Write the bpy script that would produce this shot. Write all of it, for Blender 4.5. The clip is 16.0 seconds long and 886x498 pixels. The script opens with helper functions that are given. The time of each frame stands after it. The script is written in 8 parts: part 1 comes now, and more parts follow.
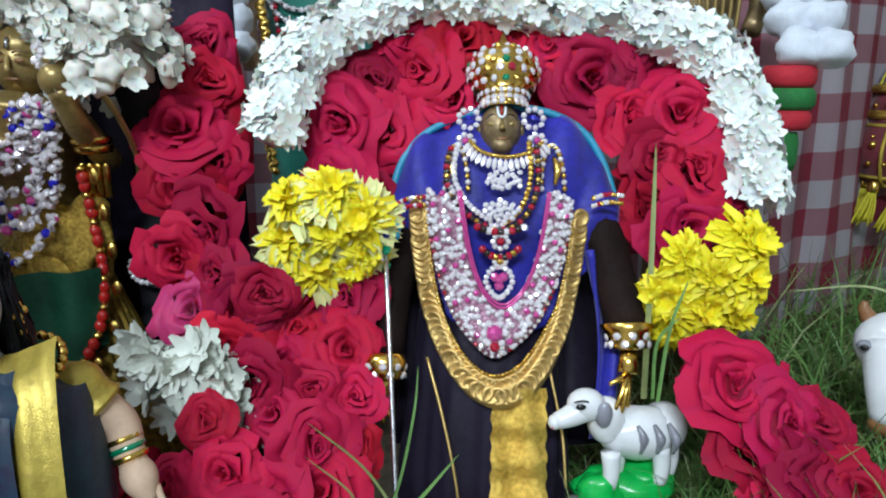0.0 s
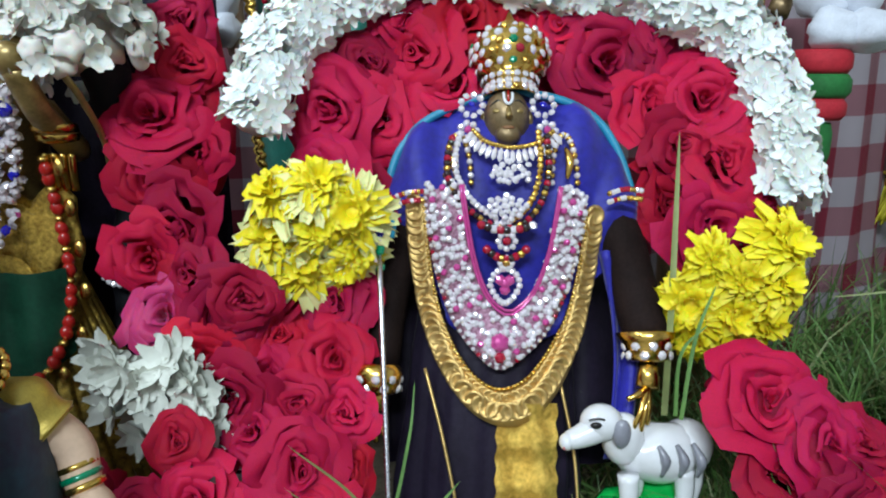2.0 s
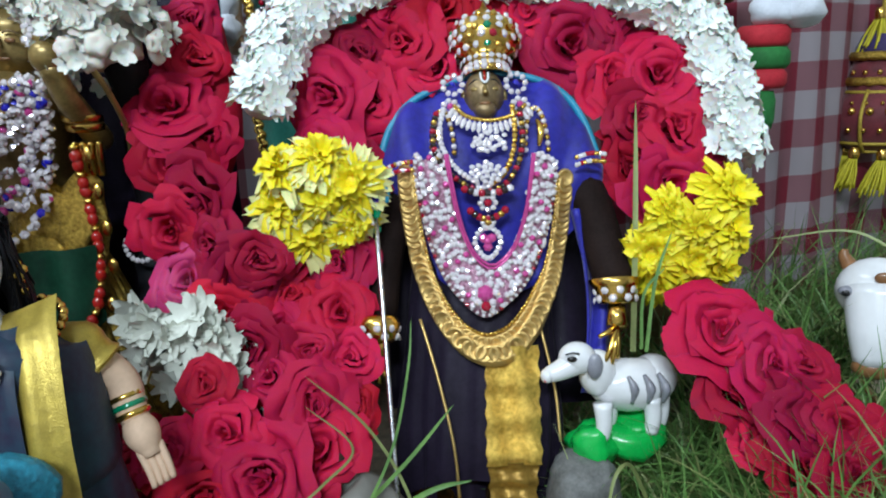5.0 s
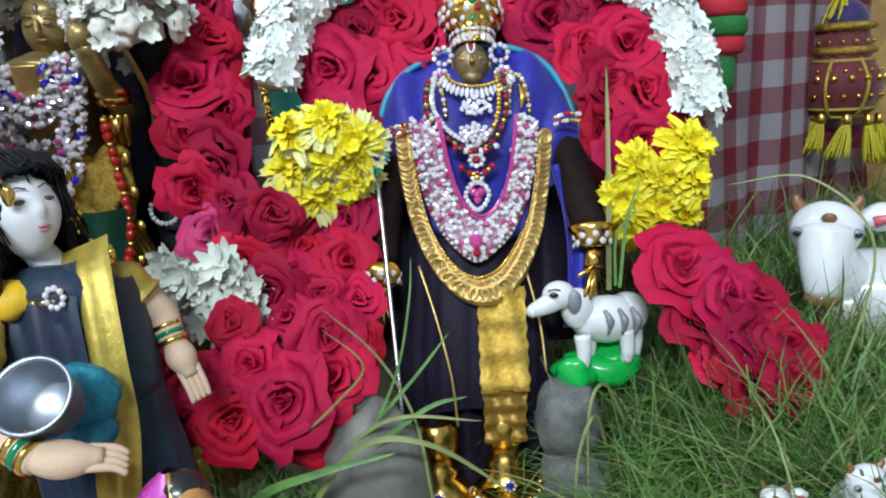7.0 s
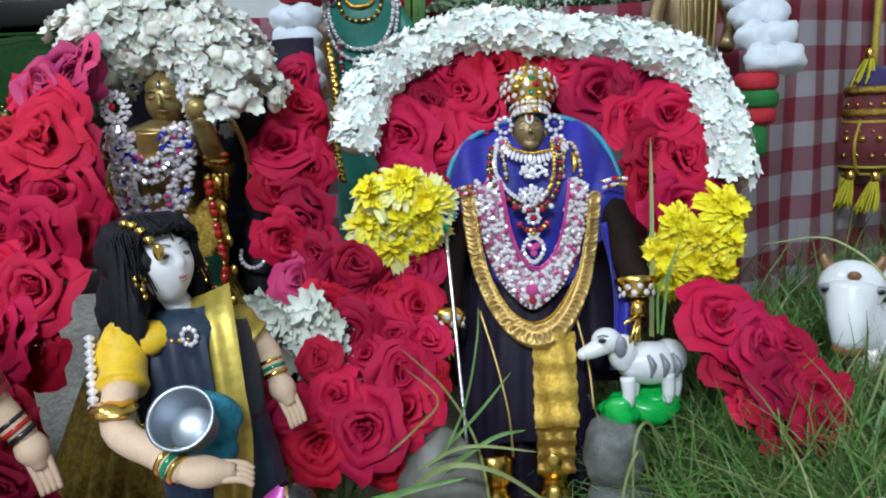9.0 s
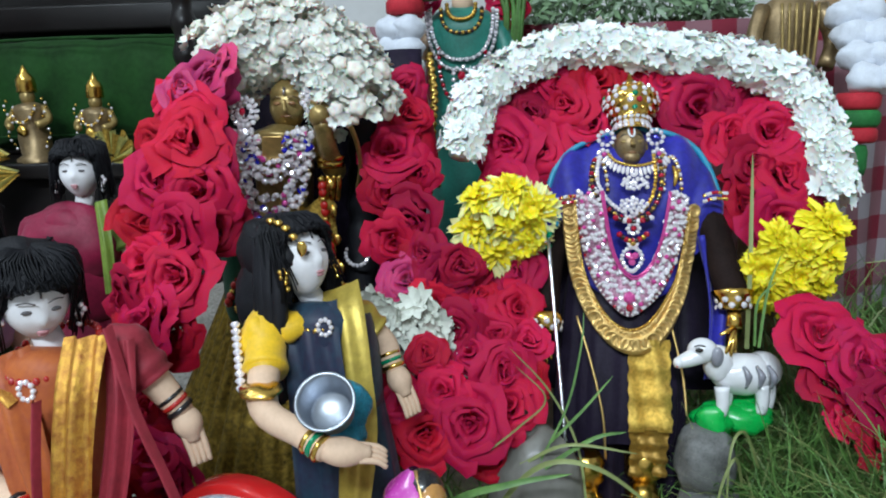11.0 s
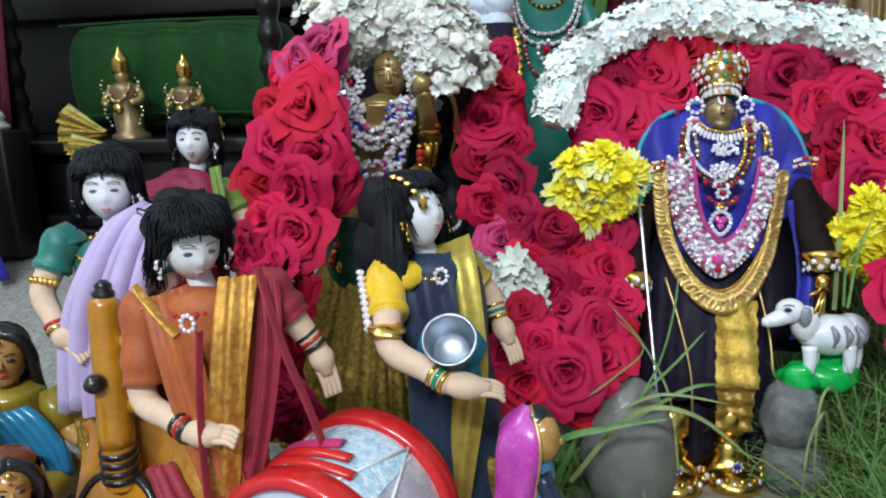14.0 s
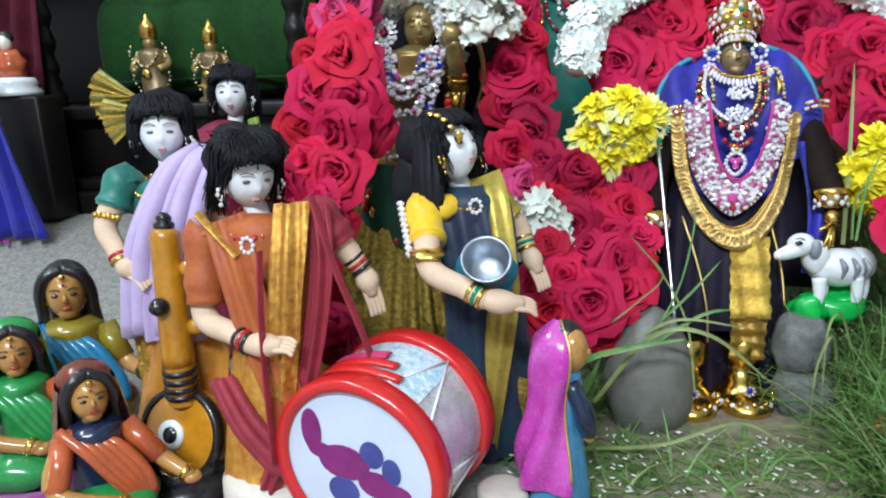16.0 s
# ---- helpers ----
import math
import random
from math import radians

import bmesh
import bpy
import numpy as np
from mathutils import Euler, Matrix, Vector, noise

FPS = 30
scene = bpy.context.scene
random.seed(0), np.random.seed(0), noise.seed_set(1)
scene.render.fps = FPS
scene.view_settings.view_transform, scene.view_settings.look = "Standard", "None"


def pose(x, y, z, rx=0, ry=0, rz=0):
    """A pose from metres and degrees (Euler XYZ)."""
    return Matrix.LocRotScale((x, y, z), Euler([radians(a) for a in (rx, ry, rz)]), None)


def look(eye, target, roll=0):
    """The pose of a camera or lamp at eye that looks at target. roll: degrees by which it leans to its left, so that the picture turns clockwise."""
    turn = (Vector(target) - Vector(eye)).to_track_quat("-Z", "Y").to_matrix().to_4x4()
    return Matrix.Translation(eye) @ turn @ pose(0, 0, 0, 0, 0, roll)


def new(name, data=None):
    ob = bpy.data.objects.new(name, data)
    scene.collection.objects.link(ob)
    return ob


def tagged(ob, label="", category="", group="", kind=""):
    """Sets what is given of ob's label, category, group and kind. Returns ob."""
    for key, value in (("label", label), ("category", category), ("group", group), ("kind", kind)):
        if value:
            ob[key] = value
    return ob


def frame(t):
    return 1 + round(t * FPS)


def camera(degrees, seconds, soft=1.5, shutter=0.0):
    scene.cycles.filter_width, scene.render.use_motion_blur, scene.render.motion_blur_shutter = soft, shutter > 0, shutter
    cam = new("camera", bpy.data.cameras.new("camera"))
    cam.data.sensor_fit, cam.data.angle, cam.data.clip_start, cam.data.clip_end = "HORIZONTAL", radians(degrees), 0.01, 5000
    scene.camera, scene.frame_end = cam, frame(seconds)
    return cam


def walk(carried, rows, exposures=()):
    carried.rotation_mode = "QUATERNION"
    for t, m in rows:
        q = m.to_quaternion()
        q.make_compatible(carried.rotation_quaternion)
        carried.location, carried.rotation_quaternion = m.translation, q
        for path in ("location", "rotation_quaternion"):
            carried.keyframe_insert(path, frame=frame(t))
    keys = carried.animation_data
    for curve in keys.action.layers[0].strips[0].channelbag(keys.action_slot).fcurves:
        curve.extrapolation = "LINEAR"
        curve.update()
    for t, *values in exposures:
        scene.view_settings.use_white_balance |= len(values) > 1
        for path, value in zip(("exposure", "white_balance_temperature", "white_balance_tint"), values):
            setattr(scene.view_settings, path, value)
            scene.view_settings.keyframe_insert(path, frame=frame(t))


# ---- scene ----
cam = camera(65.7, 16.0, soft=2.0)
METRES, EYE, TILT, LEAN, TURN = 0.5, 0.36, -14.0, 0.0, 0.0
ROWS = [
    (0.0, 0.0, 0.0, 0.0, 0.0, 0.0, -0.0),
    (0.5, 0.0027, 0.0435, 0.009, 0.31, 0.02, 0.28),
    (1.0, 0.0016, 0.0798, 0.0101, 0.71, -0.1, -0.42),
    (1.5, 0.0122, 0.1002, 0.0106, -0.35, 0.03, -0.18),
    (2.0, -0.0, 0.097, 0.0007, 0.0, -0.04, -0.17),
    (2.5, -0.0107, 0.0972, 0.0085, 0.14, 0.78, 0.42),
    (3.0, -0.0054, 0.0818, 0.0098, -0.33, 1.24, 0.85),
    (3.5, -0.0038, 0.0534, 0.0006, -0.41, 1.58, 1.42),
    (4.0, -0.0, 0.0298, -0.0179, -0.44, 1.17, 1.56),
    (6.5, 0.0074, -0.1155, -0.1155, -0.62, -0.32, 3.33),
    (7.0, 0.0062, -0.1471, -0.1271, -0.66, -0.38, 3.51),
    (7.5, -0.001, -0.1821, -0.1274, -0.2, -0.01, 3.24),
    (8.0, -0.0114, -0.2269, -0.1167, 0.34, 1.05, 3.19),
    (8.5, -0.0324, -0.2632, -0.1046, 1.02, 1.87, 2.94),
    (9.0, -0.0532, -0.2931, -0.0968, 1.68, 2.5, 2.39),
    (9.5, -0.0892, -0.3153, -0.0949, 2.57, 2.65, 1.46),
    (10.0, -0.1168, -0.3371, -0.0873, 3.61, 2.87, 1.03),
    (12.5, -0.2069, -0.3902, -0.118, 7.34, 2.2, -1.03),
    (13.0, -0.2184, -0.405, -0.1365, 7.78, 1.72, -0.81),
    (13.5, -0.2369, -0.4272, -0.1396, 8.03, 1.82, -0.82),
    (14.0, -0.2557, -0.4506, -0.1502, 9.01, 1.7, -0.71),
    (14.5, -0.2676, -0.4782, -0.1738, 9.07, 1.4, -0.96),
    (15.0, -0.2833, -0.5004, -0.1955, 9.21, 0.88, -0.89),
    (15.5, -0.2954, -0.5226, -0.21, 10.26, 0.59, -0.56),
    (16.0, -0.2853, -0.543, -0.2351, 9.75, -0.03, -0.35),
]
walk(cam, [(t, pose(0, 0, EYE, TILT, LEAN, TURN) @ pose(METRES * x, METRES * y, METRES * z, 90 + pitch, roll, yaw)) for t, x, y, z, yaw, pitch, roll in ROWS],
     [(0.0, -0.05), (4.0, -0.1), (7.0, 0.05), (9.0, -0.1), (12.5, -0.08), (14.5, 0.0), (16.0, 0.2)])

# ---- world and lights ----
world = bpy.data.worlds.new("room_dim")
world.use_nodes = True
world.node_tree.nodes["Background"].inputs[0].default_value = (0.8, 0.9, 1.0, 1)
world.node_tree.nodes["Background"].inputs[1].default_value = 0.05
scene.world = world


def lamp(name, eye, target, sx, sy, power, colour):
    d = bpy.data.lights.new(name, "AREA")
    d.shape, d.size, d.size_y, d.energy, d.color = "RECTANGLE", sx, sy, power, colour
    ob = new(name, d)
    ob.matrix_world = look(eye, target)
    return ob


# Added key and fill areas out of view; no real fittings are known.
lamp("unseen_key_lamp", (-0.35, -1.6, 1.75), (-0.2, 0.45, 0.15), 1.2, 0.12, 66, (0.76, 0.90, 1.0))
lamp("unseen_fill_lamp", (-1.6, -0.3, 2.3), (-0.2, 0.4, 0.1), 1.2, 0.10, 28, (0.76, 0.90, 1.0))

# ---- materials ----


def mat(name, colour, rough=0.6, metal=0.0, vary=0.25, scale=60.0, bump=0.15, colour2=None, rnd=0.0, sheen=0.0, coat=0.0, fine=None, trans=0.0, sub=0.0, spec=0.5):
    """A surface with mottling at two scales, fine relief and, where asked, a tone that differs from piece to piece."""
    m = bpy.data.materials.new(name)
    m.use_nodes = True
    nt = m.node_tree
    b = nt.nodes["Principled BSDF"]
    tc = nt.nodes.new("ShaderNodeTexCoord")
    n1, n2 = nt.nodes.new("ShaderNodeTexNoise"), nt.nodes.new("ShaderNodeTexNoise")
    n1.inputs["Scale"].default_value, n1.inputs["Detail"].default_value = scale, 3
    n2.inputs["Scale"].default_value, n2.inputs["Detail"].default_value = fine or scale * 7, 2
    for n in (n1, n2):
        nt.links.new(tc.outputs["Object"], n.inputs["Vector"])
    mix = nt.nodes.new("ShaderNodeMix")
    mix.data_type = "RGBA"
    c2 = colour2 or tuple(c * (1 - vary) for c in colour)
    mix.inputs["A"].default_value = (*[min(1, c * (1 + vary * 0.5)) for c in colour], 1)
    mix.inputs["B"].default_value = (*c2, 1)
    ramp = nt.nodes.new("ShaderNodeMapRange")
    ramp.inputs["From Min"].default_value, ramp.inputs["From Max"].default_value = 0.32, 0.68
    add = nt.nodes.new("ShaderNodeMath")
    add.operation = "MULTIPLY_ADD"
    add.inputs[1].default_value = 0.35
    nt.links.new(n2.outputs["Fac"], add.inputs[0])
    sc = nt.nodes.new("ShaderNodeMath")
    sc.operation = "MULTIPLY"
    sc.inputs[1].default_value = 0.65
    nt.links.new(n1.outputs["Fac"], sc.inputs[0])
    nt.links.new(sc.outputs[0], add.inputs[2])
    nt.links.new(add.outputs[0], ramp.inputs["Value"])
    nt.links.new(ramp.outputs[0], mix.inputs["Factor"])
    out = mix.outputs["Result"]
    if rnd:
        oi = nt.nodes.new("ShaderNodeObjectInfo")
        hs = nt.nodes.new("ShaderNodeHueSaturation")
        mr = nt.nodes.new("ShaderNodeMapRange")
        mr.inputs["To Min"].default_value, mr.inputs["To Max"].default_value = 1 - rnd, 1 + rnd
        mh = nt.nodes.new("ShaderNodeMapRange")
        mh.inputs["To Min"].default_value, mh.inputs["To Max"].default_value = 0.5 - rnd * 0.05, 0.5 + rnd * 0.03
        nt.links.new(oi.outputs["Random"], mr.inputs["Value"])
        nt.links.new(oi.outputs["Random"], mh.inputs["Value"])
        nt.links.new(mr.outputs[0], hs.inputs["Value"])
        nt.links.new(mh.outputs[0], hs.inputs["Hue"])
        nt.links.new(out, hs.inputs["Color"])
        out = hs.outputs["Color"]
    nt.links.new(out, b.inputs["Base Color"])
    rr = nt.nodes.new("ShaderNodeMapRange")
    rr.inputs["To Min"].default_value, rr.inputs["To Max"].default_value = max(0.02, rough - 0.1), min(1, rough + 0.1)
    nt.links.new(n2.outputs["Fac"], rr.inputs["Value"])
    nt.links.new(rr.outputs[0], b.inputs["Roughness"])
    if bump:
        bp = nt.nodes.new("ShaderNodeBump")
        bp.inputs["Strength"].default_value, bp.inputs["Distance"].default_value = bump, 0.002
        nt.links.new(add.outputs[0], bp.inputs["Height"])
        nt.links.new(bp.outputs[0], b.inputs["Normal"])
    b.inputs["Metallic"].default_value = metal
    b.inputs["Specular IOR Level"].default_value = spec
    b.inputs["Sheen Weight"].default_value = sheen
    b.inputs["Coat Weight"].default_value = coat
    b.inputs["Transmission Weight"].default_value = trans
    if sub:
        b.inputs["Subsurface Weight"].default_value, b.inputs["Subsurface Scale"].default_value = sub, 0.004
    return m


ROSE = mat("rose_petal", (0.50, 0.006, 0.046), 0.68, vary=0.35, scale=70, bump=0.15, rnd=0.15, sheen=0.0, sub=0.45, spec=0.2)
ROSE_DEEP = mat("rose_petal_deep", (0.36, 0.003, 0.030), 0.7, vary=0.35, scale=70, bump=0.15, rnd=0.2, sheen=0.0, sub=0.45, spec=0.2)
ROSE_CRIMSON = mat("rose_petal_crimson", (0.54, 0.007, 0.062), 0.68, vary=0.35, scale=70, bump=0.15, rnd=0.15, sheen=0.0, sub=0.45, spec=0.2)
ROSE_PINK = mat("rose_petal_pink", (0.54, 0.018, 0.13), 0.65, vary=0.35, scale=70, bump=0.15, rnd=0.15, sheen=0.08, sub=0.45)
JAS = mat("jasmine_white", (0.92, 0.91, 0.86), 0.6, vary=0.05, scale=120, bump=0.05, rnd=0.04, sub=0.3)
TUBEROSE = mat("tuberose_cream", (0.74, 0.70, 0.63), 0.55, vary=0.15, scale=100, bump=0.1, rnd=0.08, sub=0.3)
CHRYS = mat("chrysanthemum_yellow", (0.90, 0.74, 0.016), 0.55, vary=0.12, sub=0.2, scale=90, bump=0.1, rnd=0.06)
CHRYS_PALE = mat("chrysanthemum_pale", (0.86, 0.82, 0.36), 0.55, vary=0.12, sub=0.2, scale=90, bump=0.1, rnd=0.08)
WHITEFL = mat("white_petal", (0.72, 0.74, 0.66), 0.5, vary=0.2, scale=80, bump=0.1, rnd=0.08)
LEAF = mat("leaf_green", (0.06, 0.16, 0.03), 0.5, vary=0.5, scale=50, bump=0.15, rnd=0.2)
GRASS = mat("grass_green", (0.13, 0.25, 0.06), 0.5, vary=0.5, scale=25, bump=0.05, colour2=(0.05, 0.125, 0.03))
GRASS_DRY = mat("grass_pale", (0.24, 0.28, 0.10), 0.5, vary=0.3, scale=25, bump=0.05)
SOIL = mat("sandy_soil", (0.24, 0.20, 0.14), 0.9, vary=0.5, scale=80, bump=0.6)
GRANITE = mat("speckled_granite", (0.33, 0.31, 0.28), 0.55, vary=0.5, scale=260, bump=0.15, colour2=(0.14, 0.13, 0.12), fine=90)
STONE = mat("river_stone", (0.10, 0.095, 0.082), 0.5, vary=0.5, scale=26, bump=0.7, coat=0.15, colour2=(0.20, 0.19, 0.17), fine=110)
STONE2 = mat("grey_stone", (0.15, 0.15, 0.145), 0.75, vary=0.45, scale=60, bump=0.5)
BLACKWOOD = mat("black_lacquered_wood", (0.007, 0.005, 0.005), 0.4, vary=0.4, scale=12, bump=0.05, coat=0.05, spec=0.28)
GREENCUSH = mat("green_velvet", (0.007, 0.045, 0.006), 0.75, vary=0.4, scale=14, bump=0.2, sheen=0.04, spec=0.2)
MAROON = mat("maroon_cloth", (0.09, 0.006, 0.018), 0.8, vary=0.4, scale=15, bump=0.2, sheen=0.05, spec=0.2)
SASH = mat("bright_gold_brocade", (0.85, 0.58, 0.13), 0.36, 0.7, vary=0.2, scale=300, bump=0.8, colour2=(0.50, 0.29, 0.04))
SASH_END = mat("bronze_gold_silk", (0.42, 0.25, 0.05), 0.4, 0.5, vary=0.3, scale=200, bump=0.3, colour2=(0.22, 0.12, 0.02))
BLUEVEL = mat("royal_blue_velvet", (0.012, 0.012, 0.30), 0.6, vary=0.5, scale=28, bump=0.25, sheen=0.2)
CYAN = mat("turquoise_trim", (0.02, 0.26, 0.42), 0.45, vary=0.3, scale=60, bump=0.2)
NAVY = mat("black_navy_silk", (0.016, 0.011, 0.024), 0.55, vary=0.4, scale=35, bump=0.3, sheen=0.02, spec=0.12)
BROWNBLK = mat("black_brown_sleeve", (0.016, 0.009, 0.008), 0.75, vary=0.4, scale=60, bump=0.3, spec=0.1)
GOLD = mat("polished_gold", (0.78, 0.50, 0.12), 0.22, 1.0, vary=0.2, scale=90, bump=0.15)
GOLDSAT = mat("satin_gold", (0.80, 0.54, 0.20), 0.42, 0.85, vary=0.2, scale=120, bump=0.2)
ZARI = mat("gold_brocade", (0.66, 0.44, 0.09), 0.36, 0.8, vary=0.3, scale=320, bump=1.0, colour2=(0.20, 0.11, 0.012))
BRONZE = mat("aged_bronze", (0.36, 0.25, 0.09), 0.34, 0.5, vary=0.4, scale=60, bump=0.2)
DARKBRONZE = mat("dark_bronze", (0.26, 0.18, 0.09), 0.42, 0.6, vary=0.4, scale=60, bump=0.2)
SILVER = mat("silver", (0.62, 0.62, 0.66), 0.26, 1.0, vary=0.15, scale=150, bump=0.1)
STEEL = mat("steel_bowl", (0.42, 0.45, 0.50), 0.36, 1.0, vary=0.1, scale=50, bump=0.0)
DIAM = mat("white_stones", (1.0, 0.93, 0.98), 0.06, 0.50, vary=0.06, scale=300, bump=0, coat=0.6)
RUBY = mat("ruby_stones", (0.40, 0.006, 0.03), 0.12, 0.1, vary=0.2, scale=200, bump=0, coat=0.8)
PINKST = mat("pink_stones", (0.62, 0.07, 0.30), 0.15, 0.2, vary=0.2, scale=200, bump=0, coat=0.8)
EMERALD = mat("emerald_stone", (0.0, 0.22, 0.10), 0.1, 0.1, vary=0.2, scale=200, bump=0, coat=0.8)
SAPPH = mat("blue_stone", (0.02, 0.02, 0.45), 0.1, 0.1, vary=0.2, scale=200, bump=0, coat=0.8)
BLACKST = mat("dark_beads", (0.02, 0.008, 0.01), 0.15, 0.0, vary=0.2, scale=200, bump=0, coat=0.8)
REDBEAD = mat("red_bead", (0.42, 0.015, 0.012), 0.2, vary=0.2, scale=80, bump=0, coat=0.6)
CERAMIC = mat("white_ceramic", (0.78, 0.78, 0.80), 0.18, vary=0.06, scale=30, bump=0.02, coat=0.5)
PEACH = mat("peach_glaze", (0.72, 0.50, 0.40), 0.2, vary=0.25, scale=20, bump=0.02, coat=0.5, colour2=(0.78, 0.74, 0.70))
BROWNGL = mat("brown_glaze", (0.26, 0.12, 0.05), 0.3, vary=0.3, scale=60, bump=0.05, coat=0.3)
PINKGL = mat("pink_glaze", (0.62, 0.12, 0.16), 0.3, vary=0.2, scale=60, bump=0.05, coat=0.3)
INK = mat("black_paint", (0.012, 0.011, 0.012), 0.3, vary=0.2, scale=50, bump=0, coat=0.3)
GREYGL = mat("grey_glaze", (0.26, 0.26, 0.30), 0.3, vary=0.3, scale=50, bump=0.05, coat=0.3)
GREENPL = mat("green_plastic", (0.005, 0.42, 0.07), 0.25, vary=0.25, scale=30, bump=0.03, coat=0.3)
COTTON = mat("cotton_wool", (0.62, 0.65, 0.72), 0.95, vary=0.15, scale=90, bump=0.5, sheen=0.4)
REDCL = mat("red_cloth", (0.42, 0.012, 0.025), 0.8, vary=0.3, scale=60, bump=0.3)
GREENCL = mat("green_cloth", (0.012, 0.15, 0.03), 0.8, vary=0.3, scale=60, bump=0.3)
TEAL = mat("teal_silk", (0.008, 0.16, 0.12), 0.5, vary=0.35, scale=40, bump=0.3, sheen=0.2)
WALLM = mat("white_wall_paint", (0.78, 0.78, 0.78), 0.85, vary=0.08, scale=4, bump=0.1)
CEILM = mat("ceiling_paint", (0.84, 0.84, 0.84), 0.9, vary=0.05, scale=4, bump=0.05)
WOODM = mat("honey_wood", (0.45, 0.26, 0.09), 0.4, vary=0.35, scale=30, bump=0.1, coat=0.2)
SETTING = mat("rose_silver_setting", (0.50, 0.30, 0.38), 0.35, 0.6, vary=0.5, scale=400, bump=0.6, colour2=(0.20, 0.06, 0.12))
RICE = mat("rice_grain", (0.72, 0.70, 0.62), 0.5, vary=0.1, scale=200, bump=0)


def gingham():
    m = mat("red_gingham", (0.5, 0.5, 0.5), 0.85, vary=0.0, scale=900, bump=0.35)
    nt = m.node_tree
    b = nt.nodes["Principled BSDF"]
    uv = nt.nodes.new("ShaderNodeUVMap")
    sep = nt.nodes.new("ShaderNodeSeparateXYZ")
    nt.links.new(uv.outputs[0], sep.inputs[0])
    halves = []
    for axis in ("X", "Y"):
        fr, gt = nt.nodes.new("ShaderNodeMath"), nt.nodes.new("ShaderNodeMath")
        fr.operation, gt.operation = "FRACT", "GREATER_THAN"
        gt.inputs[1].default_value = 0.5
        nt.links.new(sep.outputs[axis], fr.inputs[0])
        nt.links.new(fr.outputs[0], gt.inputs[0])
        halves.append(gt)
    add = nt.nodes.new("ShaderNodeMath")
    nt.links.new(halves[0].outputs[0], add.inputs[0])
    nt.links.new(halves[1].outputs[0], add.inputs[1])
    half = nt.nodes.new("ShaderNodeMath")
    half.operation = "MULTIPLY"
    half.inputs[1].default_value = 0.5
    nt.links.new(add.outputs[0], half.inputs[0])
    tone = nt.nodes.new("ShaderNodeMath")
    tone.operation = "POWER"
    tone.inputs[1].default_value = 0.6
    nt.links.new(half.outputs[0], tone.inputs[0])
    mix = nt.nodes.new("ShaderNodeMix")
    mix.data_type = "RGBA"
    mix.inputs["A"].default_value = (0.30, 0.26, 0.285, 1)
    mix.inputs["B"].default_value = (0.16, 0.005, 0.02, 1)
    nt.links.new(tone.outputs[0], mix.inputs["Factor"])
    nt.links.new(mix.outputs["Result"], b.inputs["Base Color"])
    return m


GINGHAM = gingham()

# ---- mesh helpers ----
rng = random.Random(7)


